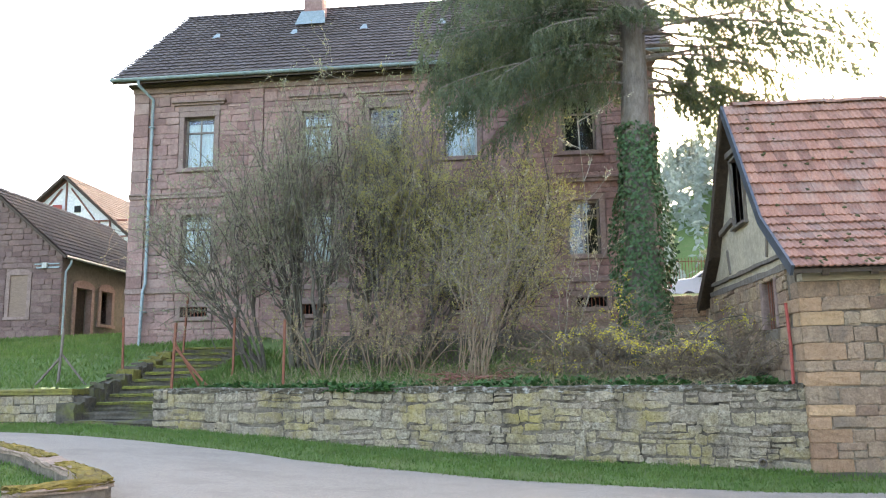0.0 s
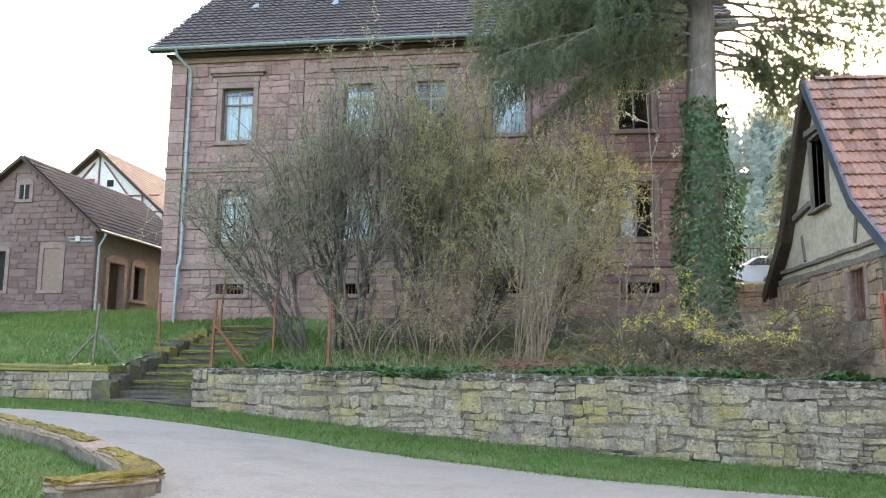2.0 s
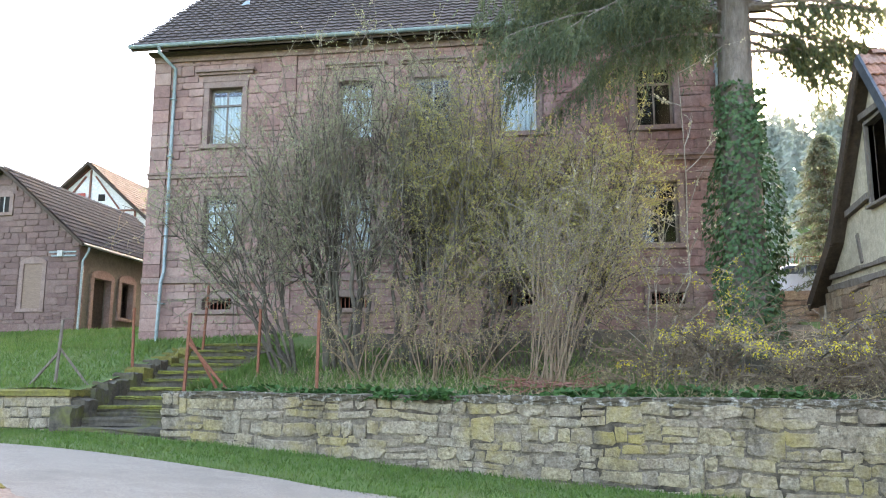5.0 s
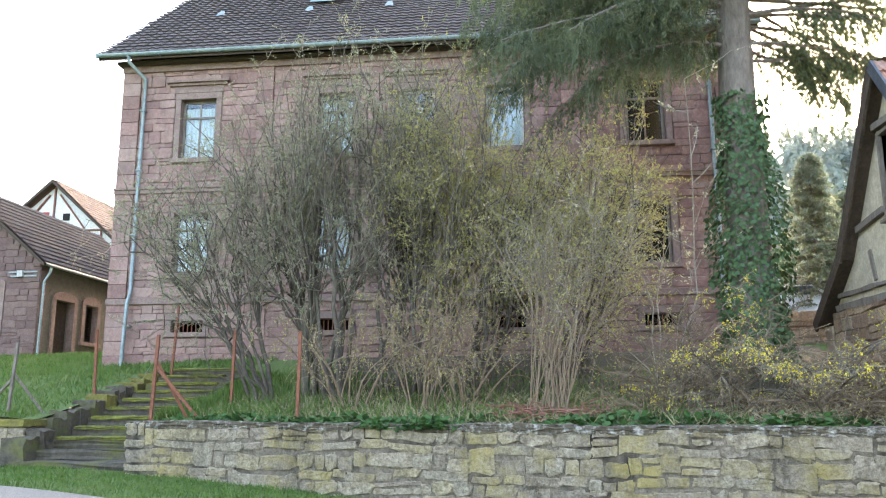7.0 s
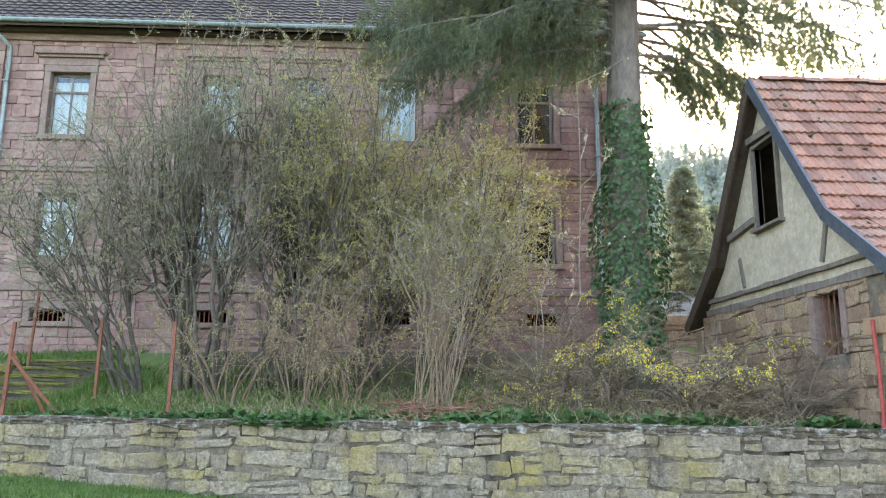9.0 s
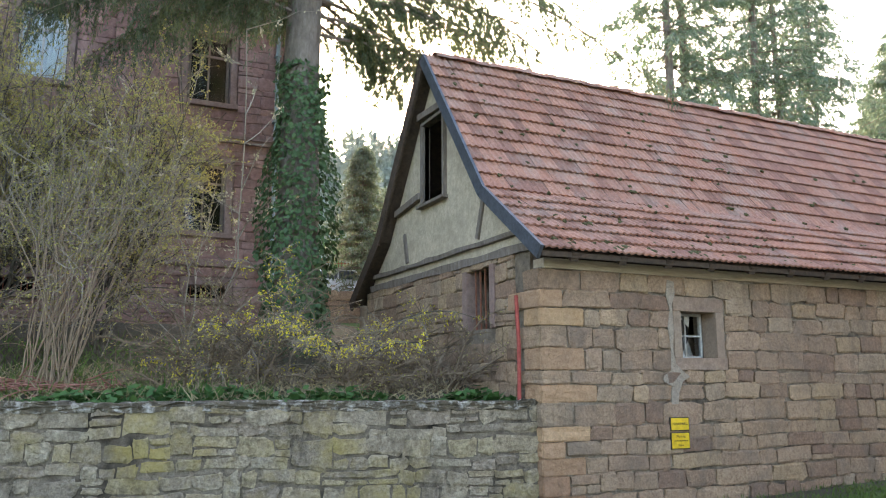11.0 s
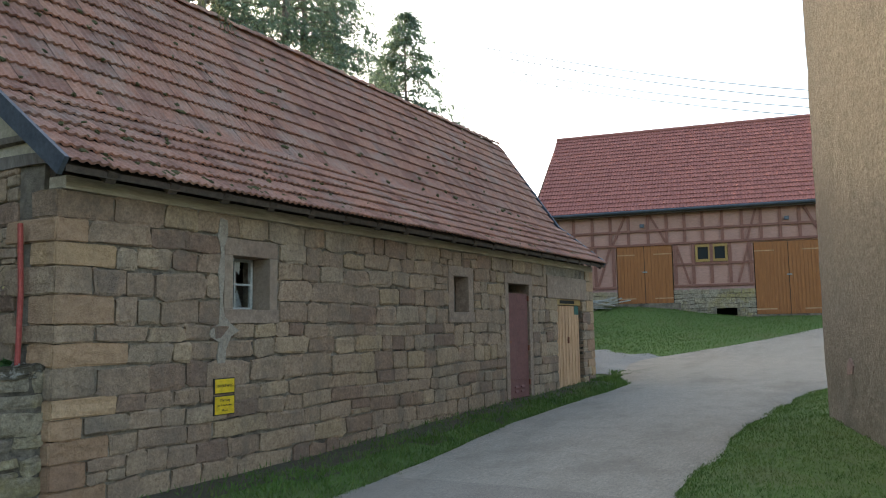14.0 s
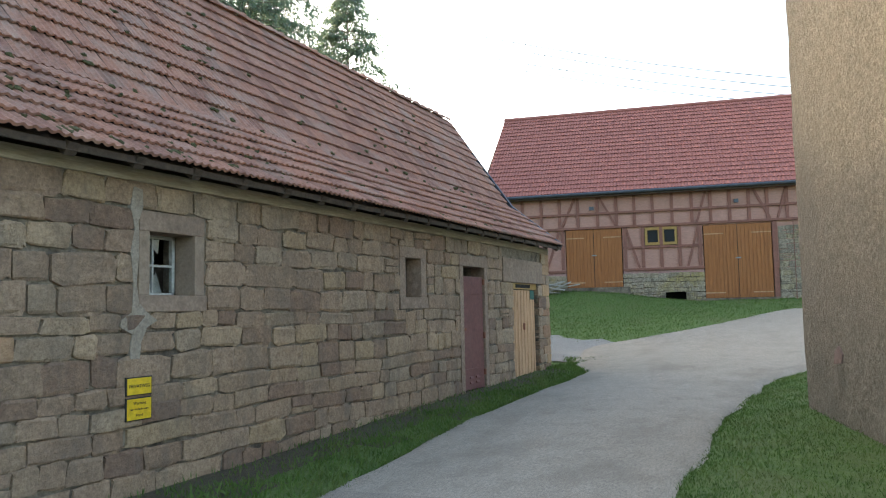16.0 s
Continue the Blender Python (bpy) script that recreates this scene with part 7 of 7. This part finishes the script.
# ---- grass and herbs ----
def grass(name, label, xy, zf, height, count, mat, seed, width=0.012, lean=0.5):
    rng = np.random.default_rng(seed)
    x, y = xy(rng, count)
    z = zf(x, y)
    h = height * rng.uniform(0.4, 1.3, len(x))
    al = unit(np.stack([rng.normal(0, lean, len(x)), rng.normal(0, lean, len(x)), np.ones(len(x))], 1))
    sd = unit(np.cross(al, rng.normal(0, 1, (len(x), 3))))
    C = np.stack([x, y, z], 1) + al * (h * 0.42)[:, None]
    V, F = blades(C, al, sd, h, rng.uniform(0.7, 1.4, len(x)) * width)
    return tagged(leaf_ob(name, V, F, mat, kind="stuff"), label, "grass")


def verge(rng, n):
    x = rng.uniform(-14, 4.7, n)
    yc, w = road_centre(x)
    y = yc + w + (wall_y(x) - 0.05 - yc - w) * np.where(rng.uniform(0, 1, n) < 0.12, -0.13 * rng.uniform(0, 1, n) ** 2, rng.uniform(-0.02, 1, n))
    return x, y


grass("verge_grass", "short grass along the foot of the terrace wall", verge, ground_z, 0.09, 26000, M["grass"], 1, 0.014)


def barn_verge(rng, n):
    x = 4.7 + 18.5 * rng.uniform(0, 1, n) ** 0.9
    yc, w = road_centre(x)
    top = np.where(x < 20.6, 14.36, 14.36 - (x - 20.6) * 0.5)
    y = yc + w + (top - yc - w) * np.where(rng.uniform(0, 1, n) < 0.12, -0.16 * rng.uniform(0, 1, n) ** 2, rng.uniform(-0.02, 1, n))
    keep = (x < 20.7) | (np.hypot(x - 20.7, y - 13.6) < 2.4)
    bare = (np.sin(x * 2.3 + 1) + np.sin(x * 5.1 + y * 3) * 0.6) * 0.18
    keep &= (rng.uniform(0, 1, n) > smooth(13.4, 14.0, y + bare) * 0.85) | (x > 20.0)
    return x[keep], y[keep]


grass("verge_grass", "short grass between lane and barn", barn_verge, ground_z, 0.1, 26000, M["grass"], 2, 0.013)


def right_lawn(rng, n):
    x = rng.uniform(5.5, 22, n)
    yc, w = road_centre(x)
    y = yc - w + 0.02 + np.where(rng.uniform(0, 1, n) < 0.08, 0.35 * rng.uniform(0, 1, n) ** 2, -5.5 * rng.uniform(0, 1, n) ** 1.4)
    return x, y


grass("lawn_grass", "green lawn beside the plastered building", right_lawn, ground_z, 0.055, 60000, M["grass"], 3, 0.009)


def yard(rng, n):
    x, y = rng.uniform(26, 37, n), rng.uniform(8, 24, n)
    yc, w = road_centre(x)
    keep = x > np.interp(y, GRAVEL_Y, GRAVEL_FAR) + 0.2 * np.sin(y * 3.1) - 0.8 * rng.uniform(0, 1, n) ** 4
    return x[keep], y[keep]


grass("yard_grass", "rough grass mound before the half-timbered barn", yard, ground_z, 0.08, 40000, M["grass"], 4, 0.018)


def garden(rng, n):
    x = rng.uniform(-12, -4.3, n)
    lim = np.interp(x, [-11.5, -8.74, -6.73, -5.19, -4.7], [12.75, 11.55, 10.2, 8.9, 7.9])
    return x, lim - rng.uniform(0, 1, n) * 4.5


grass("garden_grass", "bright garden grass behind the mossy wall", garden, ground_z, 0.08, 22000, M["grass"], 5, 0.013)


def bank(rng, n):
    x = rng.uniform(-26, -8.5, n)
    y = wall_y(x) + 0.2 + rng.uniform(0, 1, n) * 13
    keep = ~((x > -11.1) & (y < 23.3)) & ~((x > -13.9) & (y > 26)) & (y < 31.8)
    return x[keep], y[keep]


grass("bank_grass", "lush grass on the bank below the outhouse", bank, high, 0.17, 48000, M["grass"], 6, 0.022)


def thicket(rng, n):
    x = -8.3 + 9.8 * rng.uniform(0, 1, n) ** 3
    return x, wall_y(x) + 0.9 + rng.uniform(0, 1, n) ** 1.2 * 5


grass("terrace_grass", "long grass under the shrubs", thicket, high, 0.28, 11000, M["grass"], 7, 0.016, 0.7)
grass("dry_grass", "dry straw and fallen stalks under the shrubs", lambda r, n: (lambda x: (x, wall_y(x) + 0.4 + r.uniform(0, 1, n) * 3.5))(r.uniform(-8, 4.4, n)), high, 0.3, 7000, M["straw"], 8, 0.01, 1.6)


def herb_patch(x0, y0, r, n, seed, h=0.22):
    rng = np.random.default_rng(seed)
    a, q = rng.uniform(0, 2 * math.pi, n), np.sqrt(rng.uniform(0, 1, n))
    x, y = x0 + r * q * np.cos(a) * 1.4, y0 + r * q * np.sin(a) * 0.6
    z = high(x, y) + rng.uniform(0.02, h, n) * (1.1 - q)
    al = unit(np.stack([np.cos(a), np.sin(a), rng.uniform(-0.3, 0.5, n)], 1) + rng.normal(0, 0.4, (n, 3)))
    sd = unit(np.cross(al, np.array((0, 0, 1.0)) + rng.normal(0, 0.3, (n, 3))))
    V, F = blades(np.stack([x, y, z], 1), al, sd, rng.uniform(0.1, 0.2, n), rng.uniform(0.07, 0.13, n))
    tagged(leaf_ob("herb_clump", V, F, M["herb"], kind="stuff"), "clump of fresh green broad-leaved herbs", "plant")


for i, (x, d, r, n) in enumerate(((-7.5, 0.5, 0.5, 260), (-6.6, 0.8, 0.6, 300), (-5.6, 0.4, 0.5, 260), (-4.6, 0.7, 0.6, 280), (-3.4, 0.35, 0.55, 320), (-2.4, 0.8, 0.5, 220), (-0.2, 0.7, 0.8, 420), (0.9, 0.8, 0.6, 300), (1.9, 0.5, 0.5, 200), (2.5, 0.7, 0.6, 260), (4.1, 0.5, 0.45, 240), (-3.0, 0.08, 0.4, 260), (-3.9, 0.06, 0.25, 140), (-7.0, 0.45, 0.55, 300), (-5.0, 0.4, 0.5, 260), (-0.9, 0.5, 0.5, 260))):
    herb_patch(x, float(wall_y(x)) + d, r, n, 100 + i)
# heap of cut stems at the foot of the tan shrub
rng = np.random.default_rng(9)
L = []
for i in range(70):
    a = rng.uniform(0, 2 * math.pi)
    x, y = -1.3 + rng.normal(0, 0.45), 17.3 + rng.normal(0, 0.25)
    p = np.array((x, y, tz(x, y) + rng.uniform(0.02, 0.18)))
    L.append((curve_line(rng, p, (math.cos(a), math.sin(a) * 0.5, 0.1), rng.uniform(0.3, 0.8), 3, (0, 0, -0.2), 0.15), [0.012, 0.01, 0.008, 0.004]))
V, F = tubes(L, 4)
tagged(mesh_ob("brushwood", V, F, M["timber_red"], None, "", "stuff"), "small heap of cut red-brown twigs on the wall", "brushwood")


# ---- posts, fence, car, cables, scrap ----
def post(x, y, h, lean, braces=(), mat="rust", label="rusty iron fence post"):
    z = tz(x, y) - 0.15
    root = thing("fence_post", label, "post", "old fence posts", at=(x, y, z))
    bm = bmesh.new()
    beam(bm, (x, y, z), (x + lean, y, z + h), 0.05, 0.05)
    part("shaft", bm, M[mat], root)
    for bx, by, top in braces:
        bm = bmesh.new()
        beam(bm, (x + lean * top / h, y, z + top), (x + bx, y + by, tz(x + bx, y + by) - 0.034), 0.035, 0.05)
        part("brace", bm, M[mat], root)


post(-5.48, 17.5, 1.72, 0.02)
post(-8.2, 17.75, 1.75, 0.06, ((0.62, 0.3, 1.3), (0.95, 0.1, 1.2)))
post(-11.75, 19.0, 1.6, 0.08, ((0.6, 0.3, 1.0), (-0.8, 0.2, 0.9)), "old_wood", "weathered wooden fence post")
post(-11.0, 20.8, 1.6, -0.05)
post(-10.3, 23.0, 1.9, 0.1)
post(-7.6, 20.0, 1.7, 0.02)

fence = thing("iron_fence", "old iron bar fence behind the yard", "fence", at=(8.5, 38.5, 5.2))
for i in range(40):
    x = 5.6 + i * 0.15
    part("bar", boxed(x - 0.011, x + 0.011, 38.49, 38.51, 5.1, 7.0), M["rust"], fence)
for z in (5.5, 6.8):
    part("rail", boxed(5.5, 11.6, 38.48, 38.52, z, z + 0.034), M["rust"], fence)

car = thing("parked_car", "white hatchback parked behind the house", "car", at=(8.1, 35.6, 4.35))
prof_c = [(-2.0, 0.3), (-2.05, 0.75), (-1.75, 0.98), (-1.0, 1.05), (-0.45, 1.42), (0.9, 1.46), (1.6, 1.1), (2.0, 0.9), (2.05, 0.35)]
part("body", prism([(8.1 + x, 34.8, 4.55 + z) for x, z in prof_c], (0, 1.6, 0)), M["car_paint"], car, bevel=0.05)
part("side_window", prism([(8.1 + x, 34.79, 4.55 + z) for x, z in ((-0.85, 1.06), (-0.42, 1.36), (0.2, 1.38), (0.2, 1.06))], (0, -0.012, 0)), M["dark_zinc"], car)
part("side_window", prism([(8.1 + x, 34.79, 4.55 + z) for x, z in ((0.27, 1.06), (0.27, 1.38), (0.85, 1.39), (1.3, 1.08))], (0, -0.012, 0)), M["dark_zinc"], car)
part("tail_light", boxed(6.06, 6.2, 34.77, 34.9, 5.2, 5.45), M["red_paint"], car)
for x in (6.9, 9.4):
    bm = bmesh.new()
    bmesh.ops.create_cone(bm, cap_ends=True, segments=20, radius1=0.31, radius2=0.31, depth=0.2, matrix=Matrix.Translation((x, 34.86, 4.72)) @ Matrix.Rotation(math.pi / 2, 4, "X"))
    w = part("wheel", bm, M["tyre"], car)
    bm = bmesh.new()
    bmesh.ops.create_cone(bm, cap_ends=True, segments=16, radius1=0.19, radius2=0.19, depth=0.04, matrix=Matrix.Translation((x, 34.75, 4.72)) @ Matrix.Rotation(math.pi / 2, 4, "X"))
    part("rim", bm, M["zinc"], w)

scrap = thing("scrap_heap", "heap of grey boards and rubble by the barn", "scrap", at=FM @ Vector((1.0, -1.0, 2.4)))
rnd = random.Random(12)
for i in range(16):
    x, y = rnd.uniform(0.9, 2.0), rnd.uniform(-1.3, -0.5)
    q_ = FM @ Vector((x, y, 0))
    zb_ = float(ground_z(np.array([q_.x]), np.array([q_.y]))[0]) - q_.z
    a = rnd.uniform(-0.6, 0.6)
    bm = bmesh.new()
    beam(bm, (x, y, zb_ + rnd.uniform(0.02, 0.5)), (x + math.cos(a) * rnd.uniform(0.6, 1.5), y + math.sin(a) * 0.5, zb_ + rnd.uniform(0.02, 0.55)), 0.16, 0.05)
    fpart("board", bm, M["pale_board"], scrap)
cab = thing("power_cables", "thin overhead power cables against the sky", "cable", at=(60, 10, 14))
for k, (za, zb, off) in enumerate(((27.0, 14.0, 0), (26.5, 13.5, 0.5), (25.2, 13.2, 0.2), (24.7, 12.7, 0.7))):
    pts = [np.array((60 + off, 40 - 46 * s, za + (zb - za) * s - 1.2 * math.sin(math.pi * s))) for s in np.linspace(0, 1, 12)]
    V, F = tubes([(pts, [0.03] * 12)], 4)
    mesh_ob("cable", V, F, M["dark_zinc"], cab)
